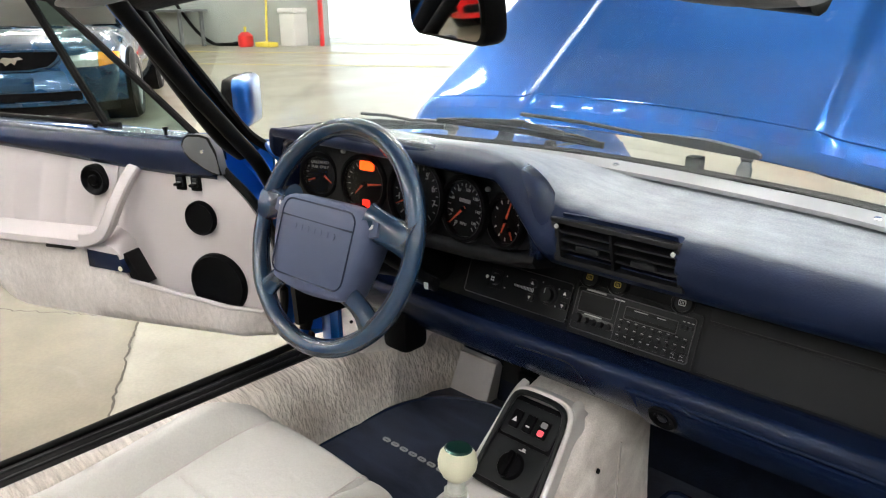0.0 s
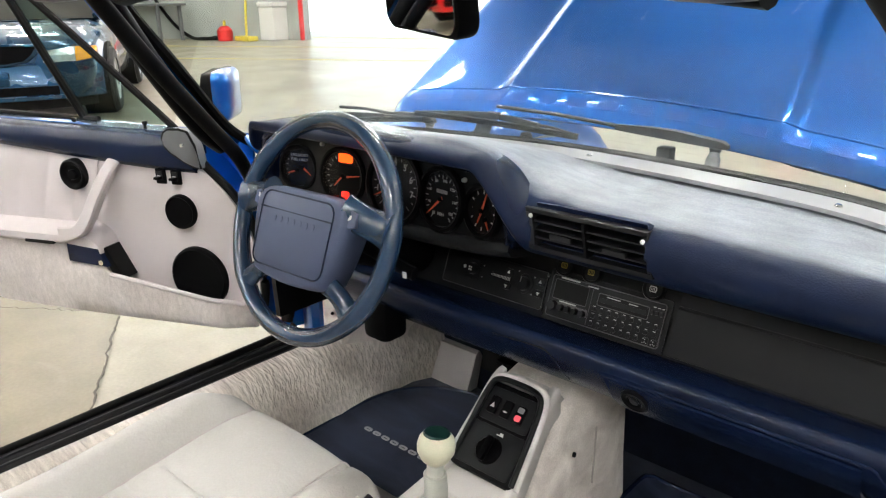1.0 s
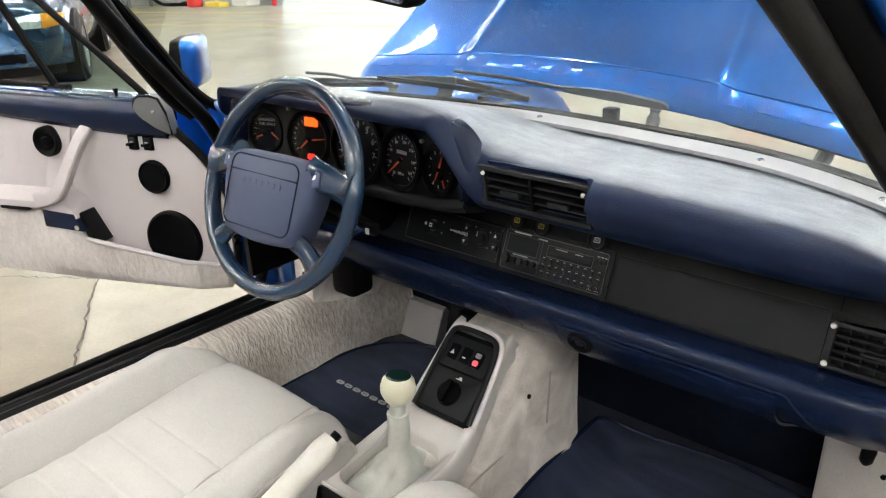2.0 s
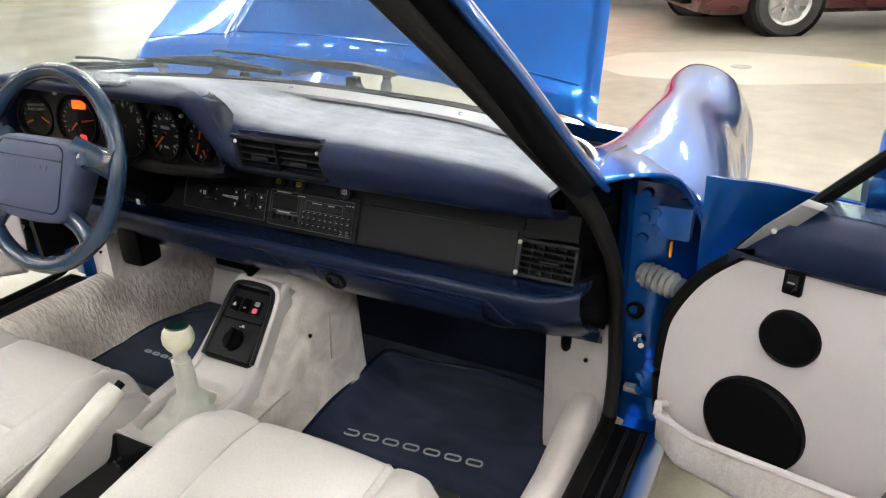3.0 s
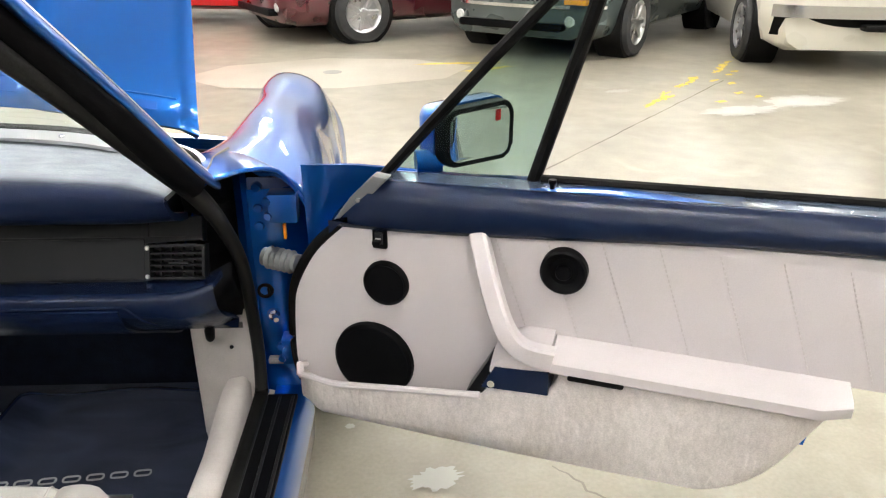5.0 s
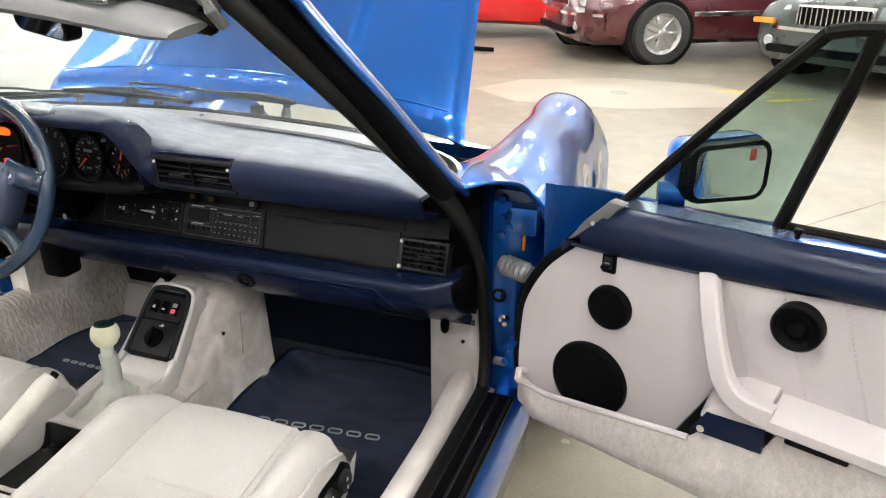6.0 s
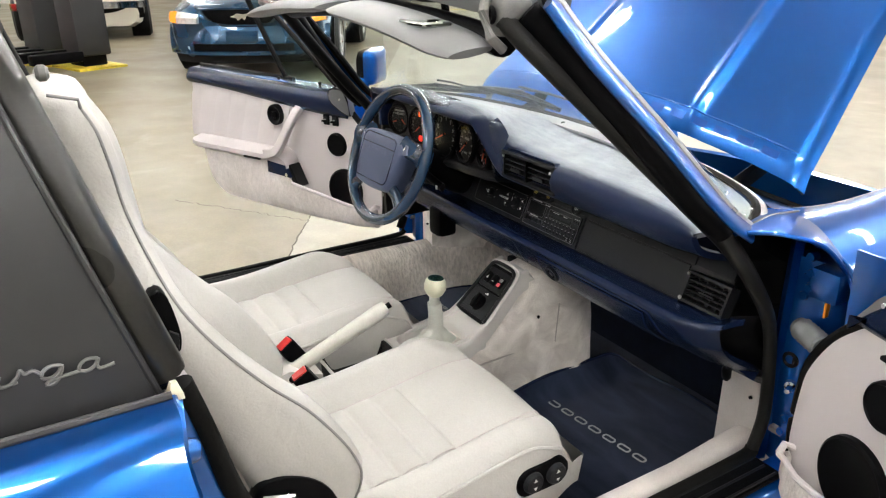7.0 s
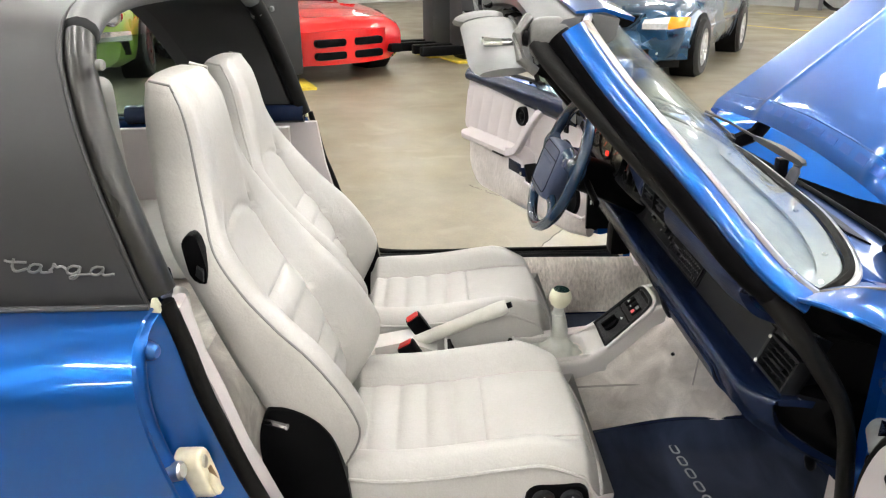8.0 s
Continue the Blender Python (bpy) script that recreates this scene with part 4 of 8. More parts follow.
# front fenders with headlamp humps
def fender(P, s):
    st = [  # y, (x, z) from the gutter over the crest and down the side
        (0.075, [(0.570, 0.835), (0.615, 0.846), (0.665, 0.842), (0.715, 0.822), (0.765, 0.775), (0.800, 0.70), (0.815, 0.60), (0.815, 0.45), (0.80, 0.32)]),
        (0.25, [(0.575, 0.790), (0.605, 0.822), (0.660, 0.838), (0.720, 0.820), (0.775, 0.770), (0.808, 0.70), (0.820, 0.60), (0.820, 0.45), (0.80, 0.32)]),
        (0.45, [(0.565, 0.755), (0.59, 0.805), (0.6375, 0.84), (0.695, 0.825), (0.755, 0.77), (0.79, 0.7), (0.8, 0.62), (0.8, 0.55), (0.795, 0.5)]),
        (0.70, [(0.555, 0.735), (0.573, 0.790), (0.608, 0.823), (0.655, 0.818), (0.712, 0.776), (0.750, 0.712), (0.767, 0.65), (0.783, 0.62), (0.78, 0.6)]),
        (0.90, [(0.54, 0.735), (0.553, 0.790), (0.590, 0.823), (0.650, 0.820), (0.704, 0.786), (0.735, 0.730), (0.750, 0.67), (0.765, 0.6), (0.77, 0.55)]),
        (1.04, [(0.525, 0.70), (0.545, 0.770), (0.585, 0.805), (0.645, 0.802), (0.698, 0.770), (0.728, 0.712), (0.745, 0.65), (0.755, 0.5), (0.75, 0.4)]),
        (1.15, [(0.51, 0.66), (0.53, 0.7), (0.59, 0.735), (0.65, 0.73), (0.71, 0.69), (0.745, 0.63), (0.755, 0.56), (0.755, 0.45), (0.74, 0.36)]),
        (1.22, [(0.5, 0.6), (0.52, 0.62), (0.58, 0.635), (0.63, 0.63), (0.68, 0.6), (0.71, 0.56), (0.72, 0.5), (0.72, 0.42), (0.71, 0.34)]),
    ]
    cache = {}

    def g(u, v):
        j = int(round(v * 32))
        if j not in cache:
            cols = [spl([(q[1][i][0], q[0], q[1][i][1]) for q in st], 33)[j] for i in range(9)]
            cache[j] = spl(cols, 33)
        return P(cache[j][int(round(u * 32))])
    fe = part("fender", sheet(g, 33, 33, 0.004, s), PAINT, body, "glossy blue front wing with a rounded crest", 60)
    part("headlight", lathe([(0, 0.035), (0.06, 0.028), (0.095, 0.005), (0.10, -0.04)], P((0.635, 1.12, 0.665)), (0, 0.9, 0.35), 28), HEADLAMP, fe)
    # wheel below the wing
    wheel(body, P((0.70, 0.62, 0.32)), (s, 0, 0), 0.32, 0.21, 5)
    # gutter and inner wing
    part("inner_wing", sheet(lambda u, v: P((0.575 - 0.05 * v - 0.08 * u, 0.20 + 0.95 * v, 0.80 - 0.10 * v - 0.22 * u)), 4, 10, 0.004, -s), PAINT, body)
    # hinge pillar with its flange and fixings
    hp = part("hinge_pillar", loft([[P(q) for q in ((0.660, 0.085 + 0.02 * (z < 0.4), z), (0.700, 0.090, z), (0.735, 0.095, z), (0.775, 0.130, z), (0.80, 0.105, z), (0.795, 0.150, z), (0.66, 0.16, z))] for z in (0.33, 0.5, 0.65, 0.735, 0.772)]), PAINT, body, "blue painted door hinge pillar")
    # Black sheet added behind the gap: stands for cavity shade, hides the floor.
    part("cavity_blind", sheet(lambda u, v: P((0.60 + 0.175 * u, 0.27 + 0.03 * math.sin(3.1 * v), 0.25 + 0.47 * v - 0.06 * u * v)), 6, 8, 0.006), RUBBER, body, "black sheet added to keep the wing cavity dark")
    for z in (0.735, 0.70, 0.775):
        part("bolt", lathe([(0, 0.006), (0.008, 0.006), (0.010, 0.0), (0.010, -0.01)], P((0.690, 0.091, z)), (0, -1, 0), 10), PAINT, hp)
    part("hole_plug", lathe([(0, 0.002), (0.008, 0.002), (0.011, 0.006), (0.016, 0.004), (0.017, -0.004)], P((0.688, 0.091, 0.565)), (0, -1, 0), 20), RUBBER, hp)
    part("bellows", lathe([(0.018, 0.0)] + [(0.0225 if q % 2 else 0.0165, 0.006 * (q + 1)) for q in range(11)] + [(0.018, 0.075), (0, 0.075)], P((0.695, 0.085, 0.640)), (0.75 * s, -0.35, -0.02), 20), BELLOWS, hp, "grey ribbed rubber cable bellows")
    part("door_switch", lathe([(0, 0.028), (0.005, 0.028), (0.006, 0.010), (0.011, 0.008), (0.013, 0)], P((0.700, 0.088, 0.515)), (0.35 * s, -1, 0), 14), CHROME, hp)
    for z in (0.445, 0.745):
        hg = part("door_hinge", box((-0.014, -0.03, -0.028), (0.040, 0.012, 0.028), 0.006, 2, Matrix.Translation(P((0.728, 0.085, z)))), PAINT, hp)
        for q in (-0.014, 0.014):
            part("bolt", lathe([(0, 0.007), (0.007, 0.007), (0.009, 0.0)], P((0.715, 0.060, z + q)), (-s * 0.2, -1, 0), 8), PAINT, hg)
    part("check_strap", box((-0.02, -0.012, -0.006), (0.02, 0.004, 0.006), 0.003, 2, Matrix.Translation(P((0.705, 0.075, 0.42)))), LATCH, hp)
    part("sticker", box((-0.001, -0.006, -0.015), (0.004, 0.006, 0.015), 0.001, 1, Matrix.Translation(P((0.735, 0.088, 0.69)))), AMBER, hp)
    # rear corner of the wing beside the screen, with its arched edge
    fr = spl([P(q) for q in ((0.600, 0.085, 0.842), (0.640, 0.085, 0.846), (0.690, 0.085, 0.836), (0.740, 0.085, 0.803), (0.765, 0.085, 0.775))], 17)
    re_ = spl([P(q) for q in ((0.628, -0.062, 0.828), (0.662, -0.060, 0.842), (0.705, -0.035, 0.848), (0.742, 0.030, 0.826), (0.766, 0.074, 0.775))], 17)
    part("wing_corner", sheet(lambda u, v: fr[int(round(u * 16))].lerp(re_[int(round(u * 16))], v) + Vector((0, 0, 0.006 * math.sin(math.pi * v))), 17, 7, 0.004, -s), PAINT, body, "glossy blue wing corner beside the windscreen", 60)
    part("inner_post", loft([[P((x, y, z)) for x, y in ((0.652, 0.082), (0.668, 0.070), (0.674, 0.090), (0.655, 0.12))] for z in (0.33, 0.55, 0.75, 0.825)]), PAINT, body, "blue painted inner door post")
    part("wing_corner_edge", tube(re_, 0.0045, 8), PAINT, body)
    part("seam_sealer", tube(spl([P(q) for q in ((0.628, -0.055, 0.832), (0.640, -0.01, 0.846), (0.636, 0.04, 0.848), (0.650, 0.09, 0.850))], 14), 0.0022, 6), LATCH, body)
    # rear flange of the wing above the hinge pillar
    part("wing_flange", tube(spl([P(q) for q in ((0.635, 0.06, 0.838), (0.680, 0.075, 0.822), (0.705, 0.075, 0.806), (0.735, 0.070, 0.806), (0.775, 0.074, 0.776), (0.803, 0.075, 0.71), (0.815, 0.078, 0.60))], 28), 0.005, 8), PAINT, body)


both(fender)

# front luggage tub, nose
part("luggage_tub", loft([[Vector((XC + s * w, y, z)) for s, z in ((-1, zt), (-0.9, zb), (0.9, zb), (1, zt))] for y, w, zt, zb in ((0.30, 0.50, 0.76, 0.44), (0.7, 0.46, 0.62, 0.40), (1.15, 0.40, 0.52, 0.38))], closed=False), BLACK, body, "black carpeted luggage tub")
part("front_panel", sheet(lambda u, v: (XC + (2 * u - 1) * 0.52, 1.16 + 0.10 * (1 - (2 * u - 1) ** 2) + 0.03 * math.sin(v * 3.1), 0.30 + 0.26 * v), 20, 6, 0.02), PAINT, body)

# cowl below the windscreen
BASE = [(-0.784, -0.005, 0.832), (-0.705, 0.035, 0.856), (-0.53, 0.080, 0.878), (-0.30, 0.108, 0.886), (-0.035, 0.120, 0.890), (0.24, 0.102, 0.887), (0.42, 0.092, 0.876), (0.577, 0.058, 0.852), (0.625, -0.010, 0.828)]
base_c = spl(BASE, 61)


def cowl_f(u, v):
    p = base_c[int(round(u * 60))]
    x = 2 * u - 1
    q = Vector((p.x, 0.225 + 0.05 * (1 - x * x), 0.785 + 0.020 * (1 - x * x)))
    return Vector(p) + Vector((0, 0.012, -0.008)) + (q - p) * v - Vector((0, 0, 0.012 * math.sin(math.pi * v)))


cowl = part("cowl", sheet(cowl_f, 61, 12, 0.006, 1), PAINT, body, "glossy blue scuttle panel below the windscreen", 60)
part("grille", loft([[cowl_f(uu, vv) + Vector((0, 0, dz)) for vv, dz in ((0.30, .003), (0.62, .003), (0.62, -.003), (0.30, -.003))] for uu in [0.36 + 0.35 * q / 20 for q in range(21)]]), BLACK, cowl)
part("washer_hole", lathe([(0, 0.002), (0.012, 0.002), (0.016, 0.004), (0.018, -0.002)], cowl_f(0.9, 0.45), (0, 0.1, 1), 18), BLACK, cowl)
part("seal", tube([cowl_f(q / 60, 1.0) + Vector((0, 0, 0.006)) for q in range(61)], 0.006, 8), RUBBER, cowl, "black rubber lid seal")

# ---- windscreen and its frame ----
PILR = [Vector((0.625, -0.010, 0.828)), Vector((0.613, -0.078, 0.880)), Vector((0.568, -0.187, 1.005)), Vector((0.520, -0.300, 1.130)), Vector((0.488, -0.362, 1.213))]
SCR = -0.075  # middle of the screen opening


def screen_mirror(p):
    return Vector((2 * SCR - p[0], p[1], p[2]))


PILL = [screen_mirror(p) + Vector((-0.020 - 0.007 * i, 0, 0)) for i, p in enumerate(PILR)]
TOPE = [PILL[-1], Vector((-0.52, -0.335, 1.236)), Vector((-0.22, -0.300, 1.252)), Vector((XC, -0.292, 1.257)), Vector((0.15, -0.300, 1.252)), Vector((0.34, -0.322, 1.236)), PILR[-1]]
pr, pl, tp = spl(PILR, 25), spl(PILL, 25), spl(TOPE, 61)


def glass_f(u, v):
    i, j = int(round(u * 60)), int(round(v * 24))
    b, t, l, r = base_c[i], tp[i], pl[j], pr[j]
    lr = l + (r - l) * u
    bt = b + (t - b) * v
    c = (base_c[0] * (1 - u) + base_c[60] * u) * (1 - v) + (tp[0] * (1 - u) + tp[60] * u) * v
    return lr + bt - c


screen = thing("windscreen", (XC, 0.1, 0.88), "curved laminated windscreen in a grey rubber seal", "windscreen")
g = part("glass", sheet(glass_f, 61, 25, 0.005), GLASS, screen, "", 80)
g.visible_shadow = False
loop = [glass_f(q / 60, 0) for q in range(61)] + [glass_f(1, q / 24) for q in range(1, 25)] + [glass_f(1 - q / 60, 1) for q in range(1, 61)] + [glass_f(0, 1 - q / 24) for q in range(1, 24)]
part("seal", tube(loop, 0.011, 8, closed=True), RUBBER, screen)
out = []
for p in loop:
    d = (p - Vector((XC, -0.11, 1.04)))
    d.z *= 0.9
    out.append(p + d.normalized() * 0.014 + Vector((0, 0.004, 0.004)))
part("molding", tube(out, 0.0065, 8, closed=True), ALLOY, screen, "bright grey trim molding")
for s in (-0.30, -0.06, 0.10, 0.30):
    part("defroster_mark", loft([[glass_f(0.5 + s + 0.05 * q / 4, 0.055 + k) + Vector((0, 0.006, 0.0)) for k in (0, 0.012)] + [glass_f(0.5 + s + 0.05 * q / 4, 0.055 + k) + Vector((0, 0.009, 0.0)) for k in (0.012, 0)] for q in range(5)]), RUBBER, screen)


def frame_side(P, s):
    if s < 0:
        P = screen_mirror
    pts = [P(p) for p in pr] if s > 0 else list(pl)
    rings = []
    for i in range(1, 25):
        t = (pts[min(i + 1, 24)] - pts[i - 1]).normalized()
        w = Vector((s * 0.46, -0.84, 0.10))
        w = (w - t * w.dot(t)).normalized()
        b = t.cross(w) * s
        if b.x * s < 0:
            b = -b
        c = pts[i] + Vector((s * 0.019, -0.022, 0.001))
        rings.append([c + w * (0.0275 * math.cos(a)) + b * (0.0115 * math.sin(a) * (1.0 if math.sin(a) > 0 else 0.7)) for a in [2 * math.pi * q / 18 for q in range(18)]])
    part("windscreen_pillar", loft(rings), PAINT, body, "blue painted windscreen pillar", 60)
    # weatherstrip down the pillar, the hinge post and along the sill
    path = [P((0.455, -0.425, 1.190)), P((0.483, -0.395, 1.150)), P((0.552, -0.268, 1.015)), P((0.603, -0.150, 0.895)), P((0.635, -0.072, 0.815)), P((0.653, -0.012, 0.735)), P((0.661, 0.045, 0.640)), P((0.664, 0.068, 0.520)),
            P((0.666, 0.072, 0.430)), P((0.668, 0.052, 0.365)), P((0.668, 0.0, 0.352)), P((0.668, -0.35, 0.350)), P((0.664, -0.74, 0.352)), P((0.656, -0.835, 0.405)), P((0.656, -0.888, 0.520)), P((0.655, -0.928, 0.640)), P((0.651, -0.948, 0.700)), P((0.649, -0.965, 0.775)), P((0.650, -0.984, 0.850))]
    if s < 0:
        path = [p + Vector((0.020, 0, 0)) if i < 5 else p for i, p in enumerate(path)]
    ws = tube(spl(path[:10], 60), 0.019 if s > 0 else 0.015, 12, flat=0.8, up=(s, 0.4, 0), taper=lambda k: 1.0 - 0.18 * min(1, max(0, (k - 0.45) / 0.2)) if s > 0 else 1.0)
    part("weatherstrip", ws, AGED if s > 0 else RUBBER, body, "thick black rubber door seal", 60)
    if s < 0:
        path = path[:9] + [p + Vector((0.03, 0, 0)) for p in path[9:]]
    part("weatherstrip", tube(spl(path[9:], 70), 0.0135 if s > 0 else 0.009, 12), RUBBER, body, "black rubber door seal", 60)
    # black inner trim of the pillar
    inn = [P((0.478, -0.400, 1.200)), P((0.568, -0.264, 1.030)), P((0.622, -0.148, 0.890)), P((0.636, -0.092, 0.84))]
    pt = part("pillar_trim", tube(spl(inn, 24), 0.0175 if s > 0 else 0.021, 12, flat=1.2, up=(s, 0.7, 0.5)), BLACK, body, "black inner pillar trim", 60)
    if s < 0:
        pa, pb = spl(path[:5], 24), spl(inn, 24)
        part("pillar_trim", loft([[a, a.lerp(b, 0.5) + Vector((0.010, -0.006, 0)), b, b + Vector((-0.012, 0.012, 0)), a + Vector((-0.012, 0.012, 0))] for a, b in zip(pa, pb)]), BLACK, body, "broad black inner pillar trim", 60)
    for z in (0.0, 0.12):
        c = spl(inn, 24)[8 + int(30 * z)]
        part("screw", lathe([(0, 0.004), (0.004, 0.004), (0.006, 0)], c + Vector((-s * 0.020, -0.012, 0.0)), (-s, -0.6, -0.3), 10), CHROME, pt)


both(frame_side)

# windscreen header with latch blocks
hd = spl([(2 * SCR - 0.470, -0.362, 1.205), (-0.46, -0.372, 1.222), (XC, -0.368, 1.240), (0.33, -0.372, 1.222), (0.470, -0.362, 1.205)], 41)
header = part("header", loft([[p + Vector((0, a, b)) for a, b in ((0.055, 0.018), (0.02, 0.026), (-0.03, 0.018), (-0.052, -0.004), (-0.045, -0.026), (0.0, -0.034), (0.05, -0.012))] for p in hd]), GREY, body, "grey trimmed windscreen header", 60)
part("header_skin", loft([[p + Vector((0, a, b)) for a, b in ((0.078, 0.020), (0.03, 0.034), (-0.012, 0.030), (-0.012, 0.026), (0.03, 0.028), (0.076, 0.014))] for p in hd]), PAINT, body, "", 60)
for s in (1, -1):
    cx = 0.452 if s > 0 else 2 * SCR - 0.452
    lb = part("latch_block", box((cx - 0.030, -0.440, 1.162), (cx + 0.022, -0.375, 1.226), 0.024, 4), LATCH, body, "grey cast roof latch block", 60)
    part("socket", lathe([(0, 0.001), (0.008, 0.001), (0.012, 0.004), (0.014, -0.003)], (cx - 0.004, -0.446, 1.195), (0, -1, 0), 16), BLACK, lb)
    part("bracket", tube([(cx - 0.02, -0.44, 1.225), (cx, -0.46, 1.20), (cx + 0.012, -0.455, 1.165), (cx + 0.010, -0.43, 1.145)], 0.008, 8), LATCH, lb)


def visor(s):
    """A folded sun visor hanging from the header."""
    c = XC + s * 0.255
    ob = thing("sun_visor", (c, -0.43, 1.18), "grey vinyl sun visor with a small mirror on the header", "sun visor", "sun visors")

    def f(u, v):
        x = c + (u - 0.5) * 0.45
        return Vector((x, -0.422 - 0.110 * v, 1.190 - 0.042 * ((x - XC) / 0.48) ** 2 - 0.012 * v))
    rings = []
    for i in range(21):
        u = i / 20
        w = (1 - abs(2 * u - 1) ** 8)
        r = []
        for k in range(16):
            a = 2 * math.pi * k / 16
            p = f(u, 0.5 + 0.5 * math.cos(a) * (0.72 + 0.28 * w))
            r.append(p + Vector((0, 0, 0.015 * math.sin(a) * (0.4 + 0.6 * w))))
        rings.append(r)
    vb = part("visor", loft(rings), GREY, ob, "", 60)
    part("vanity_mirror", box((c + s * 0.09 - 0.042, -0.505, 1.171), (c + s * 0.09 + 0.042, -0.450, 1.180), 0.003, 1), MIRROR, vb)
    part("pivot_rod", tube([f(q / 8, 0.0) for q in range(9)], 0.007, 8), BLACK, ob)
    part("header_pad", loft([[Vector((c + (u - .5) * 0.40, -0.400 + 0.028 * math.cos(a), 1.176 - 0.030 * ((c + (u - .5) * 0.40 - XC) / 0.48) ** 2 + 0.022 * math.sin(a))) for a in [2 * math.pi * k / 12 for k in range(12)]] for u in [q / 10 for q in range(11)]]), BLACK, ob)
    return ob


for s in (1, -1):
    visor(s)

# interior mirror
ob = thing("rear_view_mirror", (-0.045, -0.24, 1.12), "black framed interior mirror on a stalk", "mirror")
mm = Matrix.Translation((-0.052, -0.245, 1.124)) @ Euler((radians(6), radians(3), radians(-20))).to_matrix().to_4x4()
hs = part("housing", slab(rrect(0, 0, 0.200, 0.066, 0.022), lambda a, b, d: mm @ Vector((a, d, b)), 0.0, 0.030, 0.007), BLACK, ob)
part("glass", slab(rrect(0, 0, 0.186, 0.054, 0.017), lambda a, b, d: mm @ Vector((a, d, b)), -0.002, 0.004), MIRROR, hs)
part("stalk", tube(spl([mm @ Vector((0, 0.025, 0.01)), (-0.035, -0.235, 1.19), (XC, -0.285, 1.235)], 10), 0.009, 8), BLACK, ob)


WORN_NUT = mk("dull_grey_metal", (0.10, 0.10, 0.105), 0.40, 0.6, 0.2, 60)
# wipers: arm from the spindle to the middle of a blade that lies on the glass
def wiper(pv, joint, a, b, label):
    ob = thing("wiper", pv, label, "wiper", "windscreen wipers")
    pv, joint, a, b = Vector(pv), Vector(joint), Vector(a), Vector(b)
    part("spindle", lathe([(0, 0.014), (0.007, 0.013), (0.009, 0.008), (0.009, -0.002), (0.007, -0.004), (0.009, -0.010), (0.011, -0.014), (0.011, -0.060)], pv, (0, 0.3, 1), 16), WORN_NUT, ob, "dull knurled spindle nut")
    d = joint - pv
    root = part("arm_root", loft([[pv + d * k + Vector((0, y, z)) for y, z in ((-w, 0.004), (-w * 0.8, h), (w * 0.8, h), (w, 0.004))] for k, w, h in ((-0.05, 0.006, 0.010), (-0.03, 0.009, 0.014), (0.04, 0.010, 0.016), (0.16, 0.010, 0.019), (0.30, 0.007, 0.017), (0.42, 0.0035, 0.013))]), SATIN, ob, "black wiper arm", 40)
    part("arm_rod", tube([pv + d * 0.38 + Vector((0, 0, 0.010)), pv + d * 0.7 + Vector((0, 0, 0.012)), joint + Vector((0, 0, 0.008))], 0.0032, 8), SATIN, root)
    dn = b - a
    nrm = Vector((0, 0.68, 0.73))
    bl = part("blade", tube([a + dn * q / 14 + nrm * (0.004 + 0.003 * math.sin(math.pi * q / 14)) for q in range(15)], 0.0030, 6, flat=1.8), RUBBER, ob)
    part("spine", tube([a + dn * q / 14 + nrm * (0.009 + 0.003 * math.sin(math.pi * q / 14)) for q in range(15)], 0.0016, 6), SATIN, bl)
    jb = a + dn * 0.5 + nrm * 0.022
    part("bridge", tube(spl([a + dn * 0.22 + nrm * 0.014, jb, a + dn * 0.78 + nrm * 0.014], 13), 0.0036, 6, flat=1.7), SATIN, bl)
    for q in (0.20, 0.80):
        part("bridge", tube(spl([a + dn * (q - 0.16) + nrm * 0.009, a + dn * q + nrm * 0.016, a + dn * (q + 0.16) + nrm * 0.009], 9), 0.0024, 6), SATIN, bl)
    part("joint", box((-0.014, -0.006, -0.006), (0.014, 0.006, 0.007), 0.003, 2, Matrix.Translation(jb)), SATIN, bl)
    return ob


wiper((0.176, 0.155, 0.911), (-0.189, 0.09, 0.943), (-0.395, 0.095, 0.916), (-0.034, 0.102, 0.91), "black wiper with metal arm resting on the windscreen")
wiper((-0.391, 0.135, 0.892), (-0.602, 0.085, 0.906), (-0.818, 0.03, 0.861), (-0.386, 0.105, 0.903), "black wiper lying across the windscreen corner")
ob = thing("wiper_motor_cap", (0.09, 0.16, 0.86), "small black post on the scuttle", "nozzle")
part("cap", box((0.083, 0.150, 0.845), (0.107, 0.172, 0.905), 0.004), BLACK, ob)
ob = thing("washer_nozzle", (-0.17, 0.155, 0.87), "small washer nozzle on the scuttle", "nozzle")
part("nozzle", lathe([(0, 0.018), (0.009, 0.016), (0.012, 0.008), (0.012, -0.03)], (-0.170, 0.152, 0.882), (0, 0, 1), 14), RUBBER, ob)

# ---- roll bar, rear quarters ----
SEC = [(0.657, 0.846), (0.652, 0.93), (0.637, 1.03), (0.610, 1.12), (0.565, 1.195), (0.48, 1.245), (0.30, 1.275), (0.0, 1.285)]
arch = [(a, b) for a, b in SEC] + [(-a, b) for a, b in SEC[-2::-1]]
arch_c = spl([(a + (0 if a > 0 else 2 * XC) if a else XC, 0, b) for a, b in arch], 81)


def y_front(z):
    return -1.010 - 0.114 * ((z - 0.85) / 0.40)


def bar_f(u, v):
    p = arch_c[int(round(u * 80))]
    yf = y_front(p.z)
    yb = -1.28 - 0.50 * (p.z - 0.86)
    return Vector((p.x, yf + (yb - yf) * v, p.z - 0.02 * v * v * (p.z > 1.0)))


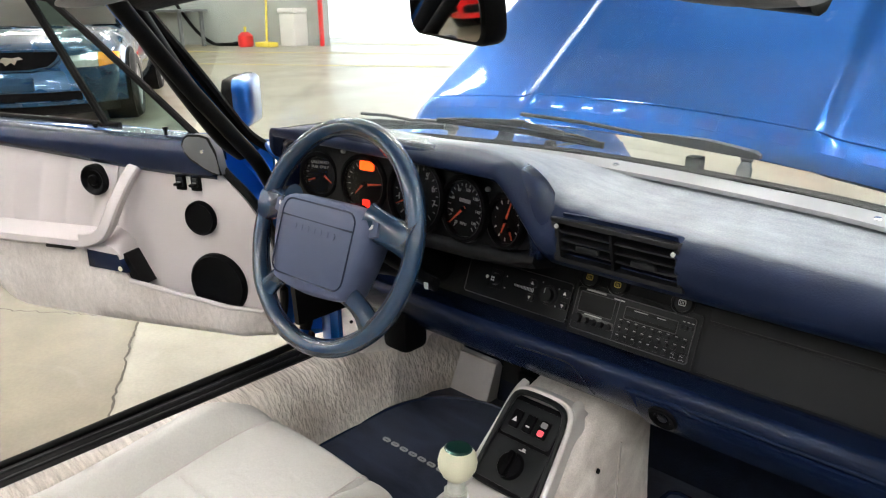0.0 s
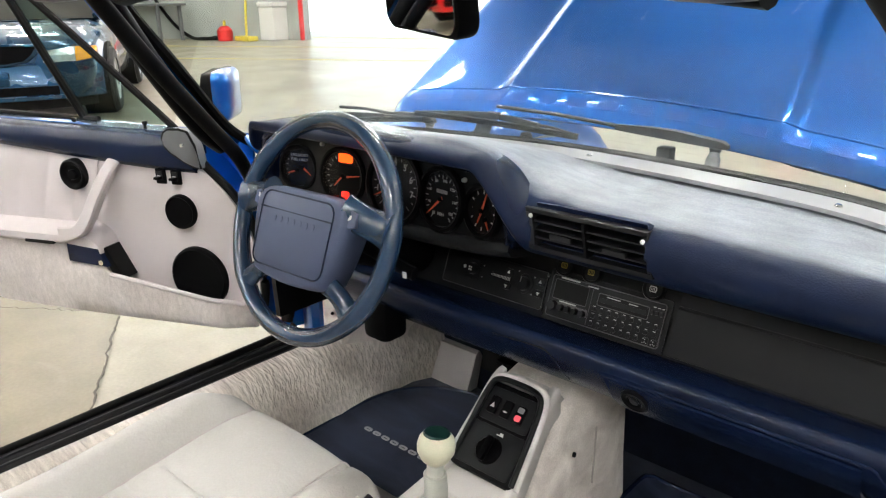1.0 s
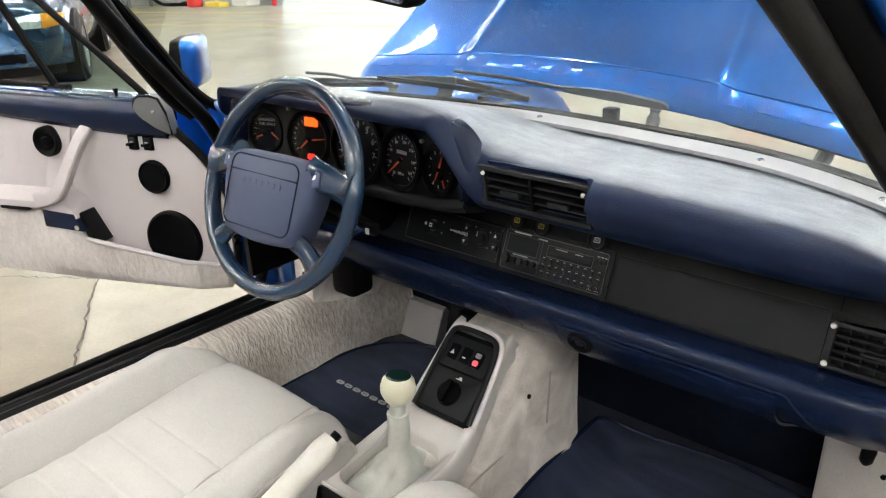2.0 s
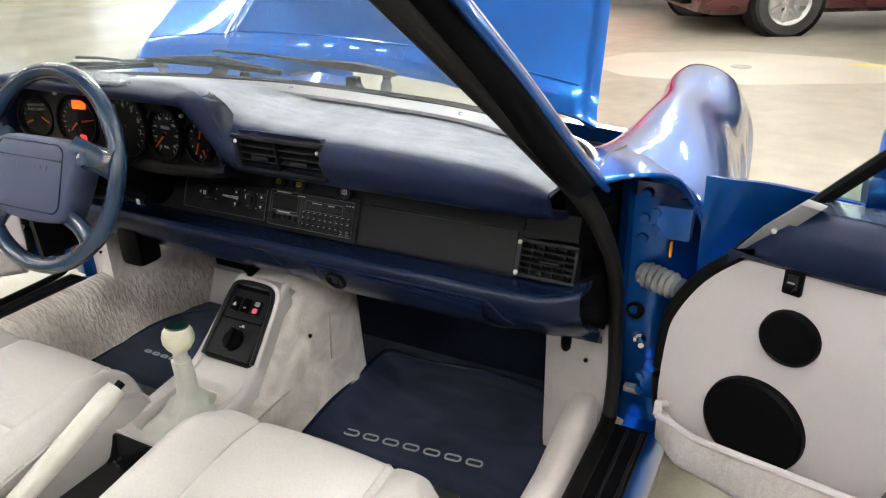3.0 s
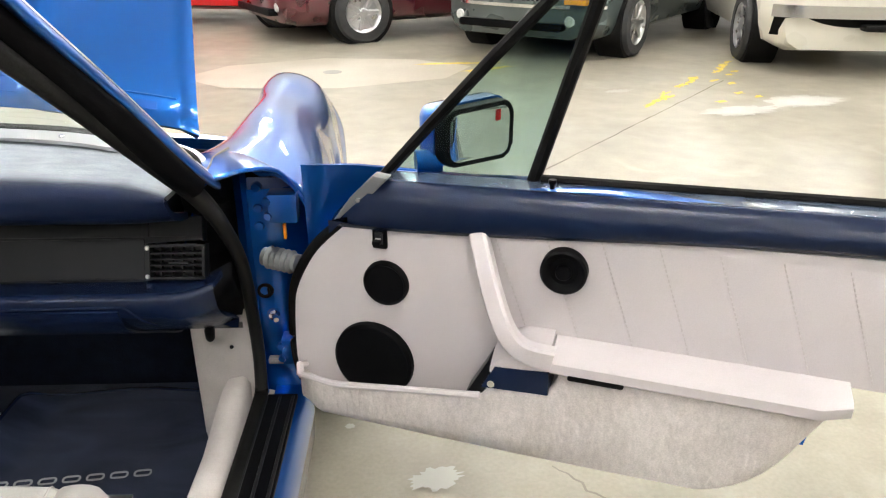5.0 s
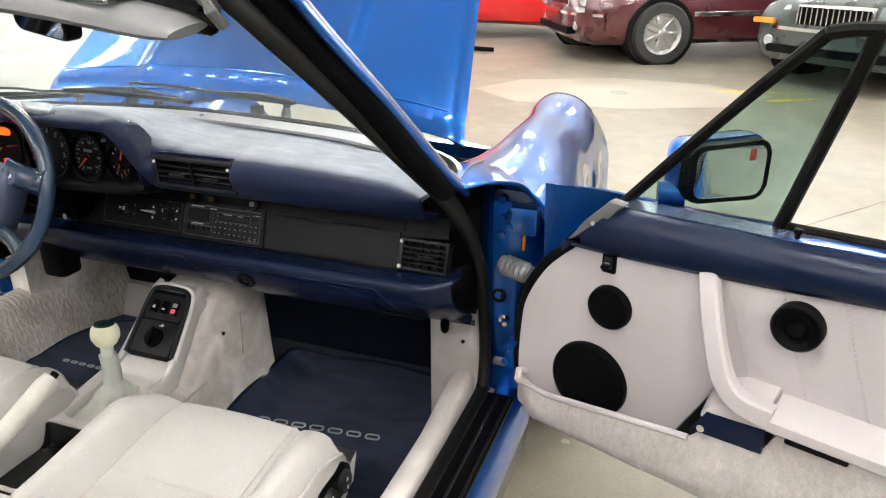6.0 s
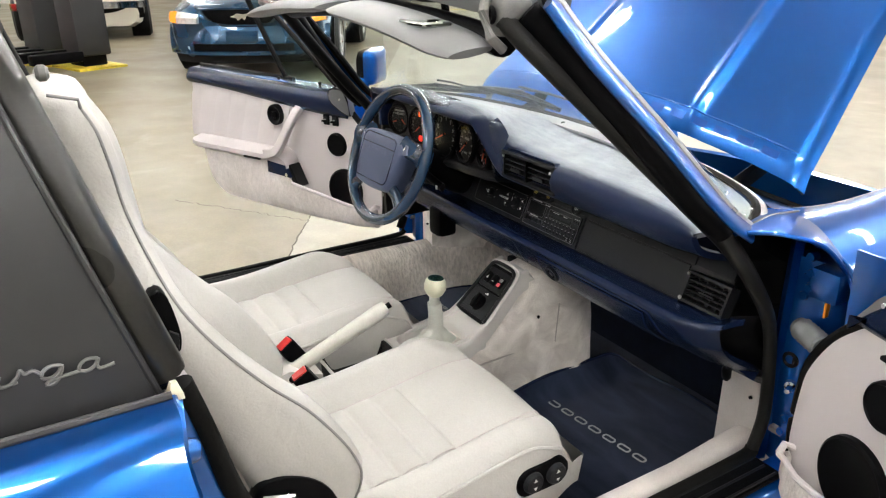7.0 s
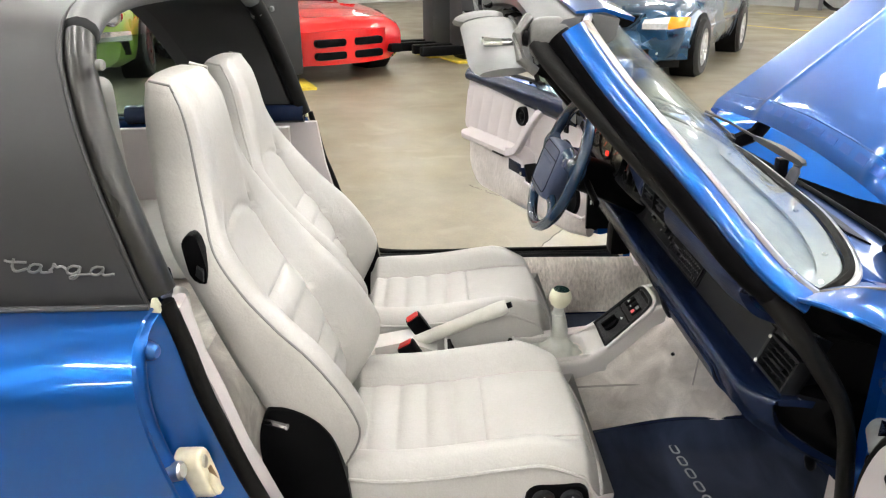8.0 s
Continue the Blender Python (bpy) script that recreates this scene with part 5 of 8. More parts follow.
bar = part("roll_bar", sheet(bar_f, 81, 12, 0.012, 1), SATIN, body, "satin black targa roll bar", 60)
part("roll_bar_lining", sheet(lambda u, v: bar_f(u, v * 0.8 + 0.02) + (Vector((XC, -1.2, 0.9)) - bar_f(u, 0.2)).normalized() * 0.03, 81, 8, 0.006, 1), BLACKCLOTH, body)
for a, b in ((0.0, 0.22), (0.78, 1.0)):
    qg = part("side_glass", sheet(lambda u, v: bar_f(a + (b - a) * u, 1.0) * (1 - v) + Vector((XC + (arch_c[int(round((a + (b - a) * u) * 80))].x - XC) * 0.90, -1.78, 0.845 + 0.80 * (arch_c[int(round((a + (b - a) * u) * 80))].z - 0.845))) * v, 17, 6, 0.004), TINT, bar, "tinted wrap-round rear glass", 60)
    qg.visible_shadow = False
sl = []
for i in range(0, 81):
    p = arch_c[i]
    d = Vector((XC - p.x, 0, 0.95 - p.z)).normalized()
    sl.append(Vector((p.x, y_front(p.z) + 0.018, p.z)) + d * 0.024)
part("weatherstrip", tube(sl[1:26], 0.026, 12, flat=0.8, up=(0, 1, 0)), SEAL, bar, "dark grey rubber roof seal", 60)
part("weatherstrip", tube(sl[26:56], 0.026, 12), GREY, bar, "pale grey roof seal", 60)
part("weatherstrip", tube(sl[55:80], 0.030, 12, flat=0.75, up=(0, 1, 0)), RUBBER, bar, "dark grey rubber roof seal", 60)
part("edge_trim", tube([Vector((arch_c[i].x, y_front(arch_c[i].z) + 0.002, arch_c[i].z)) for i in range(81)], 0.004, 8), SATIN, bar)
for s in (1, -1):
    q = sl[22] if s > 0 else sl[58]
    bk = part("latch_bracket", box((-0.012, -0.02, -0.020), (0.012, 0.014, 0.020), 0.009, 3, Matrix.Translation(q + Vector((-s * 0.005, 0.0, -0.005))) @ Euler((0, s * 0.6, 0)).to_matrix().to_4x4()), LATCH, bar)
    part("bolt", cyl(q + Vector((s * 0.02, 0.03, 0)), (0, 1, 0), 0.008, 0.012, 12, 0.003), LATCH, bk)
# cursive word in cast metal on the flank of the bar: t, a, r, g, a
def script_at(u, v):
    return Vector((0.6605 - 0.02 * v, -1.194 + 0.156 * u, 0.914 + 0.168 * v - 0.010 * u))


LETTER_A = [(0.115, 0.020), (0.055, 0.026), (0.008, 0.000), (0.000, -0.036), (0.045, -0.044), (0.090, -0.020), (0.118, 0.022), (0.102, -0.022), (0.122, -0.044), (0.205, -0.030)]
LETTER_T = [(0.085, 0.066), (0.062, 0.010), (0.068, -0.030), (0.105, -0.040), (0.185, -0.016)]
LETTER_R = [(0.000, -0.034), (0.040, 0.000), (0.060, 0.034), (0.082, 0.010), (0.128, 0.018), (0.172, -0.012)]
LETTER_G = LETTER_A[:7] + [(0.098, -0.040), (0.055, -0.082), (0.010, -0.080), (0.060, -0.056), (0.215, -0.036)]
bdg = part("badge", tube(spl([script_at(a, b) for a, b in LETTER_T], 30), 0.0019, 6), LATCH, bar, "grey metal script badge")
part("badge_stroke", tube([script_at(a, b) for a, b in ((0.0, 0.048), (0.04, 0.038), (0.19, 0.040))], 0.0019, 6), LATCH, bdg)
for at, letter in ((0.205, LETTER_A), (0.375, LETTER_R), (0.545, LETTER_G), (0.755, LETTER_A)):
    part("badge_stroke", tube(spl([script_at(at + a, b) for a, b in letter], 48), 0.0019, 6), LATCH, bdg)


WORN = mk("worn_brown_nylon", (0.18, 0.11, 0.05), 0.5)
WORN_STEEL = mk("dull_zinc", (0.42, 0.40, 0.34), 0.42, 0.7, 0.2, 60)


def quarter(P, s):
    st = [
        [(0.672, -0.997, 0.850), (0.712, -0.998, 0.845), (0.742, -1.003, 0.818), (0.768, -0.998, 0.772), (0.780, -0.985, 0.70), (0.787, -0.955, 0.60), (0.787, -0.915, 0.50), (0.777, -0.865, 0.36)],
        [(0.673, -1.16, 0.849), (0.720, -1.16, 0.843), (0.757, -1.16, 0.818), (0.786, -1.16, 0.769), (0.800, -1.155, 0.697), (0.808, -1.14, 0.60), (0.808, -1.11, 0.50), (0.80, -1.08, 0.38)],
    ]
    st += [[(x, y, z) for x, z in row] for y, row in (
        (-1.38, [(0.670, 0.847), (0.726, 0.841), (0.772, 0.813), (0.803, 0.760), (0.818, 0.69), (0.826, 0.59), (0.826, 0.50), (0.82, 0.42)]),
        (-1.70, [(0.660, 0.842), (0.730, 0.836), (0.790, 0.806), (0.828, 0.750), (0.845, 0.68), (0.850, 0.62), (0.85, 0.58), (0.85, 0.55)]),
        (-2.20, [(0.600, 0.820), (0.690, 0.815), (0.765, 0.785), (0.810, 0.730), (0.830, 0.66), (0.835, 0.58), (0.83, 0.50), (0.82, 0.42)]),
        (-2.75, [(0.500, 0.740), (0.600, 0.735), (0.680, 0.71), (0.735, 0.67), (0.76, 0.60), (0.765, 0.52), (0.76, 0.46), (0.75, 0.40)]))]
    cache = {}

    def g(u, v):
        j = int(round(v * 40))
        if j not in cache:
            cache[j] = spl([spl([row[i] for row in st], 41)[j] for i in range(8)], 41)
        return P(cache[j][int(round(u * 40))])
    qp = part("quarter_panel", sheet(g, 41, 41, 0.004, -s), PAINT, body, "glossy blue rear quarter panel", 60)
    part("belt_strip", tube([P((0.674, -0.998 - 0.60 * q / 10, 0.852)) for q in range(11)], 0.005, 8), SATIN, qp)
    # lock pillar: rolled panel edge, gap, raised lip, hollow, flat face towards the seal
    edge = spl(st[0], 33)
    lip = spl([(0.664, -0.992, 0.840), (0.690, -0.999, 0.826), (0.708, -1.002, 0.803), (0.715, -1.002, 0.772), (0.723, -1.000, 0.738), (0.728, -0.993, 0.69), (0.737, -0.965, 0.61), (0.742, -0.920, 0.50), (0.738, -0.865, 0.36)], 33)
    face = spl([(0.656, -0.984, 0.832), (0.660, -0.980, 0.81), (0.662, -0.976, 0.78), (0.663, -0.974, 0.745), (0.664, -0.971, 0.70), (0.667, -0.964, 0.64), (0.672, -0.940, 0.56), (0.674, -0.895, 0.46), (0.674, -0.850, 0.36)], 33)
    seal = spl([(0.650, -0.982, 0.828), (0.650, -0.975, 0.80), (0.650, -0.968, 0.77), (0.650, -0.960, 0.735), (0.652, -0.950, 0.69), (0.656, -0.930, 0.63), (0.657, -0.905, 0.55), (0.656, -0.870, 0.46), (0.656, -0.835, 0.36)], 33)
    rows = []
    for i in range(33):
        e, l, f, q = edge[i], lip[i], face[i], seal[i]
        k = sstep(0.0, 0.25, i / 32)
        deep = Vector((0, -0.030 * k, 0))
        rows.append([P(p) for p in (e, e.lerp(l, 0.10) + Vector((0, 0.004, 0)), e.lerp(l, 0.26) + Vector((0, -0.003, 0)), e.lerp(l, 0.36) + Vector((0, -0.014, 0)), e.lerp(l, 0.50) + Vector((0, -0.014, 0)),
                                    e.lerp(l, 0.62) + Vector((0, 0.002, 0)), e.lerp(l, 0.78) + Vector((0, 0.007, 0)), l + Vector((0, 0.002, 0)), l.lerp(f, 0.16) + deep * 0.7, l.lerp(f, 0.42) + deep, l.lerp(f, 0.72) + deep * 0.7, f + deep * 0.15, f.lerp(q, 0.3), q)])
    lp = part("lock_pillar", sheet(lambda u, v: rows[int(round(v * 32))][int(round(u * 13))], 14, 33, 0.003, -s), PAINT, body, "blue painted door lock pillar", 75)
    part("rubber_stop", lathe([(0, 0.017), (0.008, 0.016), (0.012, 0.012), (0.014, 0.004), (0.016, -0.02)], P((0.704, -0.998, 0.800)), (0.25 * s, 1, -0.1), 18), PAINT, lp)

    def sk(a, b, d):
        return P((0.715 + a, -0.950 + d - 0.25 * b, 0.599 + b))
    st2 = part("striker", slab(rrect(0, 0, 0.046, 0.078, 0.021), sk, -0.02, 0.018, 0.006, 3), BRASS, lp, "yellowed nylon door striker")
    part("striker_wedge", slab([(-0.004, -0.034), (0.016, -0.030), (0.019, -0.010), (0.010, 0.006), (0.006, -0.016)], sk, 0.017, 0.028, 0.005), BRASS, st2)
    part("slot", slab([(-0.012, -0.028), (0.000, -0.034), (0.005, -0.012), (0.002, 0.008), (-0.008, 0.006)], sk, 0.0165, 0.0195), WORN, st2)
    part("screw_head", lathe([(0, 0.003), (0.004, 0.004), (0.009, 0.003), (0.0105, 0.0)], sk(0.003, 0.021, 0.018), (0, 1, 0), 18), WORN_STEEL, st2)
    part("bolt", lathe([(0, 0.012), (0.010, 0.012), (0.014, 0.008), (0.015, -0.02)], P((0.750, -0.968, 0.628)), (0.1 * s, 1, 0.2), 18), ALLOY, lp)
    part("foot_cap", loft([[P((0.664 + a * r, -0.993 + b * r, z)) for a, b in ((0.010, 0.012), (-0.010, 0.010), (-0.010, -0.012), (0.010, -0.010))] for r, z in ((0.7, 0.842), (0.65, 0.849), (0.45, 0.856), (0.3, 0.862))]), CREAM, lp, "pale foam seal end", 60)
    if s > 0:
        # Black block added for the belt parts and shade in this gap.
        part("gap_block", loft([[Vector((x, y, z)) for x, y in ((0.600, y0 - 0.02), (0.575, y0 - 0.03), (0.50, y0 - 0.10), (0.50, y0 - 0.16), (0.600, y0 - 0.16))] for z, y0 in ((0.30, -0.83), (0.46, -0.855), (0.58, -0.900), (0.68, -0.93), (0.74, -0.96))]), BLACK, lp, "black block filling the dark gap behind the trim", 60)
    wheel(body, P((0.70, -1.66, 0.33)), (s, 0, 0), 0.33, 0.23, 5)
    # sill
    prof = ((0.690, 0.345), (0.738, 0.343), (0.754, 0.328), (0.762, 0.28), (0.757, 0.20), (0.70, 0.17), (0.68, 0.20)) if s > 0 else ((0.640, 0.340), (0.676, 0.340), (0.690, 0.325), (0.700, 0.28), (0.700, 0.20), (0.66, 0.17), (0.64, 0.20))
    part("sill", loft([[P((x, y, z)) for x, z in prof] for y in (0.10, 0.0, -0.3, -0.6, -0.86)]), PAINT, body, "blue painted outer sill", 60)
    part("sill_plate", box((-0.030 if s > 0 else -0.036, -0.45, -0.004), (0.030 if s > 0 else 0.034, 0.45, 0.006), 0.003, 2, Matrix.Translation(P((0.710 if s > 0 else 0.662, -0.40, 0.347)))), BLACK, body, "black ribbed sill plate")
    for q in (-0.030, -0.004, 0.022):
        part("sill_rib", tube([P(((0.710 if s > 0 else 0.662) + q, -0.84, 0.3525)), P(((0.710 if s > 0 else 0.662) + q, 0.04, 0.3525))], 0.0035, 8), VENT, body)


both(quarter)
# rear deck, rear glass, tail
rg = part("rear_glass", sheet(lambda u, v: Vector((XC + (2 * u - 1) * (0.60 - 0.04 * v) * (1), -1.60 - 0.45 * v + 0.30 * (2 * u - 1) ** 2 * -0.3, 1.245 - 0.36 * v - 0.08 * (2 * u - 1) ** 4)), 21, 10, 0.004), TINT, body)
part("engine_lid", sheet(lambda u, v: Vector((XC + (2 * u - 1) * (0.62 - 0.12 * v), -2.02 - 0.75 * v, 0.862 - 0.14 * v * v)), 15, 8, 0.01), PAINT, body)
part("rear_panel", sheet(lambda u, v: Vector((XC + (2 * u - 1) * 0.74, -2.75 - 0.12 * (1 - (2 * u - 1) ** 2), 0.35 + 0.38 * v)), 15, 5, 0.02), PAINT, body)

# ---- cabin floor and carpets ----
cab = thing("cabin_tub", (XC, -0.4, 0.15), "carpeted cabin floor with pale sills and dark mats", "car interior")
part("floor_pan", box((-0.70, -1.02, 0.13), (0.64, 0.38, 0.175), 0.01), MAT, cab, "dark navy carpeted floor")
part("toe_board", sheet(lambda u, v: Vector((-0.70 + 1.34 * u, 0.36 + 0.13 * v, 0.16 + 0.52 * v)), 8, 8, 0.02), TOE, cab, "carpeted toe board, coloured near-black for footwell shade")
part("rear_shelf", loft([[Vector((x, y, z)) for x, z in ((-0.64, zb), (-0.64, zt), (0.57, zt), (0.57, zb))] for y, zb, zt in ((-1.02, 0.13, 0.36), (-1.10, 0.13, 0.50), (-1.55, 0.13, 0.56), (-1.60, 0.13, 0.60))]), CARPET, cab, "pale carpeted rear seat well")


def sill_carpet(P, s):
    a = [(0.545, 0.170), (0.553, 0.26), (0.568, 0.325), (0.592, 0.352), (0.628, 0.358), (0.648, 0.345), (0.650, 0.17)]
    k = 1.0
    if s > 0:
        a = [(0.574, 0.170), (0.579, 0.26), (0.587, 0.325), (0.602, 0.350), (0.632, 0.357), (0.648, 0.345), (0.650, 0.17)]
        k = 0.3
    kick = ((0.578, 0.085), (0.568, 0.14), (0.540, 0.38), (0.66, 0.38), (0.66, 0.10), (0.640, 0.085)) if s < 0 else ((0.612, 0.125), (0.518, 0.138), (0.508, 0.16), (0.49, 0.40), (0.662, 0.40), (0.662, 0.09), (0.650, 0.085))
    part("sill_carpet", loft([[P((x - k * dx, y, z)) for x, z in a] for y, dx in (((0.11, 0.045), (0.04, 0.035), (-0.10, 0.0), (-0.40, 0.0), (-0.80, 0.0), (-0.98, 0.0)) if s > 0 else ((0.37, 0.055), (0.28, 0.012), (0.16, 0.004), (0.04, 0.008), (-0.10, 0.004), (-0.40, 0.0), (-0.80, 0.0), (-0.98, 0.0)))]), CARPET_LIGHT if s > 0 else CARPET_RIB, cab, "pale napped sill carpet", 60)
    part("kick_panel", loft([[P((x, y, z)) for x, y in kick] for z in (0.17, 0.30, 0.42, 0.52)]), CARPET_LIGHT if s > 0 else CARPET, cab, "pale carpeted kick panel", 60)
    for z in (0.42, 0.33):
        part("trim_pin", cyl(P((0.60, 0.082 if s < 0 else 0.124, z)), (-s * 0.2, -1, 0), 0.004, 0.004, 10), BLACK, cab)
    # inner pillar trim behind the seat
    part("pillar_trim", loft([[P((x - 0.0, y + d, z)) for x, d in (((0.588, -0.012), (0.590, -0.002), (0.600, 0.004), (0.640, 0.006), (0.648, -0.03)) if s > 0 else ((0.606, -0.004), (0.610, 0.022), (0.632, 0.022), (0.632, -0.12)))] for z, y in (((0.36, -0.820), (0.45, -0.860), (0.58, -0.908), (0.68, -0.935), (0.74, -0.955), (0.835, -0.974)) if s > 0 else ((0.36, -0.845), (0.45, -0.875), (0.58, -0.925), (0.70, -0.955), (0.835, -0.975)))]), PANEL, cab, "pale vinyl rear pillar trim", 60)
    part("rear_side_trim", sheet(lambda u, v: P((0.585 - 0.03 * v, -1.03 - 0.52 * u, 0.36 + 0.47 * v)), 8, 6, 0.02, s), PANEL, cab, "pale vinyl rear side panel")
    part("belt_rail", tube([P((0.62, -0.99 - 0.55 * q / 6, 0.862)) for q in range(7)], 0.030, 10), NAVY, cab, "navy padded rear rail")


both(sill_carpet)
part("release_handle", lathe([(0, 0.018), (0.007, 0.017), (0.010, 0.009), (0.009, -0.012), (0.005, -0.019), (0, -0.020)], (0.580, 0.058, 0.490), (0.1, -0.25, 1), 18), BLACK, cab, "black lid release handle")
# footrest and pedals
fo = part("footrest", loft([[Vector((x, y, z)) for y, z in ((0.325, 0.176), (0.360, 0.272), (0.375, 0.276), (0.42, 0.20), (0.42, 0.176))] for x in (-0.603, -0.598, -0.462, -0.457)]), SEAT_SIDE, cab, "pale covered footrest wedge", 50)
part("footrest_edge", tube([Vector((-0.457, 0.325, 0.180)), Vector((-0.457, 0.360, 0.272)), Vector((-0.603, 0.360, 0.272))], 0.0025, 6), STITCH, fo)
for x, w in ((-0.375, 0.055), (-0.275, 0.060)):
    pe = part("pedal", slab(rrect(x, 0.0, w, 0.050, 0.008), lambda a, b, d: Vector((a, 0.330 + 0.35 * b - d, 0.300 + b)), 0.0, 0.014, 0.003), RUBBER, cab, "black rubber pedal pad")
    part("pedal_arm", tube([Vector((x, 0.335, 0.31)), Vector((x + 0.01, 0.37, 0.42)), Vector((x + 0.01, 0.33, 0.56))], 0.008, 8), BLACK, pe)


# the navy mats: one end rounded, the edge beside the tunnel turned up
def floor_mat(x0, x1, y0, y1, curl, round_end, label):
    ob = thing("floor_mat", ((x0 + x1) / 2, (y0 + y1) / 2, 0.176), label, "floor mat", "floor mats")
    xm, hw = (x0 + x1) / 2, (x1 - x0) / 2

    def f(u, v):
        y = y0 + (y1 - y0) * v
        k = max(0.0, (y - (y1 - round_end)) / round_end)
        h = hw * max(0.02, 1 - k ** 2.4) ** 0.5
        x = xm + 0.10 * k * k * (xm < 0) * -hw + h * (2 * u - 1)
        lift = curl * max(0.0, (x0 + 0.075 - x) / 0.075) ** 1.6 * sstep(-0.30, 0.05, y)
        return Vector((x, y, 0.184 + lift + 0.003 * math.sin(9 * x + 7 * y)))
    part("mat", sheet(f, 25, 40, 0.007, 1), MAT, ob, "", 60)
    part("piping", tube([f(0, q / 39) for q in range(40)] + [f(1, 1 - q / 39) for q in range(40)], 0.0045, 6, closed=True), NAVY, ob)
    return ob


matr = floor_mat(0.070, 0.562, -0.50, 0.33, 0.042, 0.10, "dark navy carpet mat with a pale woven brand strip")
matl = floor_mat(-0.612, -0.150, -0.50, 0.325, 0.0, 0.26, "dark navy carpet mat with a rounded end and woven strip")


def woven(ob, x, y, w, h, n, rot):
    """A row of plain outlined bars, woven into a mat."""
    for q in range(n):
        c = Vector((x + (w * 1.28) * q * math.cos(rot), y + (w * 1.28) * q * math.sin(rot), 0.1885))
        m = Matrix.Translation(c) @ Matrix.Rotation(rot, 4, "Z")
        o, i = rrect(0, 0, w, h, h * 0.45, 4), rrect(0, 0, w - 0.008, h - 0.008, h * 0.2, 4)
        bm = loft([[m @ Vector((a, b, z)) for a, b in r] for r, z in ((o, 0.0), (o, 0.002), (i, 0.002), (i, 0.0))], True, False)
        part("woven_bar", bm, MARK_DIM, ob, "pale woven bar outline")


woven(matr, 0.142, -0.010, 0.036, 0.020, 7, 0.10)
woven(matl, -0.512, 0.037, 0.022, 0.012, 7, 0.0)

# ---- tunnel and console ----
SEAM = mk("carpet_seam_shade", (0.50, 0.455, 0.42), 0.9)
con = thing("center_console", (0.0, -0.4, 0.19), "pale carpeted tunnel with white console and black switch panel", "console")
def tun(y, xl, xr, zt, zb=0.17):
    w = 0.025
    return [Vector((x, y, z)) for x, z in ((xl - 0.012, zb), (xl - 0.004, (zb + zt) / 2), (xl, zt - w), (xl + w * .4, zt - w * .35), (xl + w, zt), ((xl + xr) / 2, zt + 0.004), (xr - w, zt), (xr - w * .4, zt - w * .35), (xr, zt - w), (xr + 0.004, (zb + zt) / 2), (xr + 0.012, zb))]
part("tunnel", loft([tun(y, a, b, z) for y, a, b, z in ((-1.0, -0.105, 0.065, 0.37), (-0.62, -0.105, 0.062, 0.370), (-0.60, -0.105, 0.062, 0.334), (-0.37, -0.105, 0.058, 0.334), (-0.34, -0.105, 0.058, 0.365), (-0.20, -0.104, 0.056, 0.378), (-0.10, -0.102, 0.056, 0.440), (-0.03, -0.10, 0.056, 0.505), (0.05, -0.098, 0.060, 0.525), (0.12, -0.095, 0.066, 0.515), (0.160, -0.090, 0.060, 0.47), (0.182, -0.080, 0.050, 0.38), (0.192, -0.07, 0.035, 0.28))]), CARPET, con, "pale grey napped tunnel carpet", 60)
part("carpet_seam", tube([(0.0685 - 0.002 * q, -0.30 + 0.47 * q / 12, 0.322) for q in range(13)], 0.0024, 6), SEAM, con)
part("carpet_seam", tube([(0.0655, 0.045, 0.322), (0.0625, 0.055, 0.43)], 0.002, 6), SEAM, con)
part("carpet_pin", cyl((0.060, -0.012, 0.408), (1, 0, 0.1), 0.0045, 0.003, 10), BLACK, con)
# white console shell: rails, shifter well frame, sloped surround
def rail(x, k):
    return [(x, -0.56, 0.378), (x, -0.36, 0.384), (x, -0.25, 0.392), (x - 0.2 * k, -0.185, 0.418), (x - 0.6 * k, -0.12, 0.470), (x - k, -0.065, 0.519), (x - k, -0.035, 0.532)]
for x, s, k in ((-0.082, -1, -0.006), (0.062, 1, 0.022)):
    pts = spl(rail(x, k), 30)
    part("console_rail", loft([[p + Vector((s * a, 0, b)) for a, b in ((-0.012, 0.003), (-0.002, 0.006), (0.003, 0.002), (0.005, -0.010), (0.006, -0.045), (-0.012, -0.045))] for p in pts]), TRIM_WHITE, con, "", 60)
part("console_front", loft([[Vector((-0.076 + 0.114 * u, y + 0.004, z - 0.004 - 0.010 * abs(2 * u - 1) ** 4)) for y, z in ((-0.054, 0.518), (-0.046, 0.530), (-0.030, 0.531), (-0.010, 0.515), (-0.04, 0.49))] for u in [q / 8 for q in range(9)]]), TRIM_WHITE, con, "", 60)
# moulded surround of the lever with a rounded opening
def well_ring(cx, cy, w, h, r, dz):
    return [Vector((a, b, 0.389 + dz + 0.36 * max(0.0, b + 0.245))) for a, b in rrect(cx, cy, w, h, r, 7)]


part("well_frame", loft([well_ring(-0.016, -0.2775, 0.150, 0.219, 0.010, -0.05), well_ring(-0.016, -0.2775, 0.150, 0.219, 0.010, -0.004), well_ring(-0.016, -0.2775, 0.144, 0.213, 0.009, 0.001), well_ring(-0.016, -0.290, 0.112, 0.156, 0.030, 0.001),
                         well_ring(-0.016, -0.290, 0.107, 0.151, 0.029, -0.003), well_ring(-0.016, -0.290, 0.100, 0.144, 0.028, -0.030), well_ring(-0.016, -0.290, 0.04, 0.06, 0.018, -0.030)], True, True), TRIM_WHITE, con, "white moulded lever surround", 50)
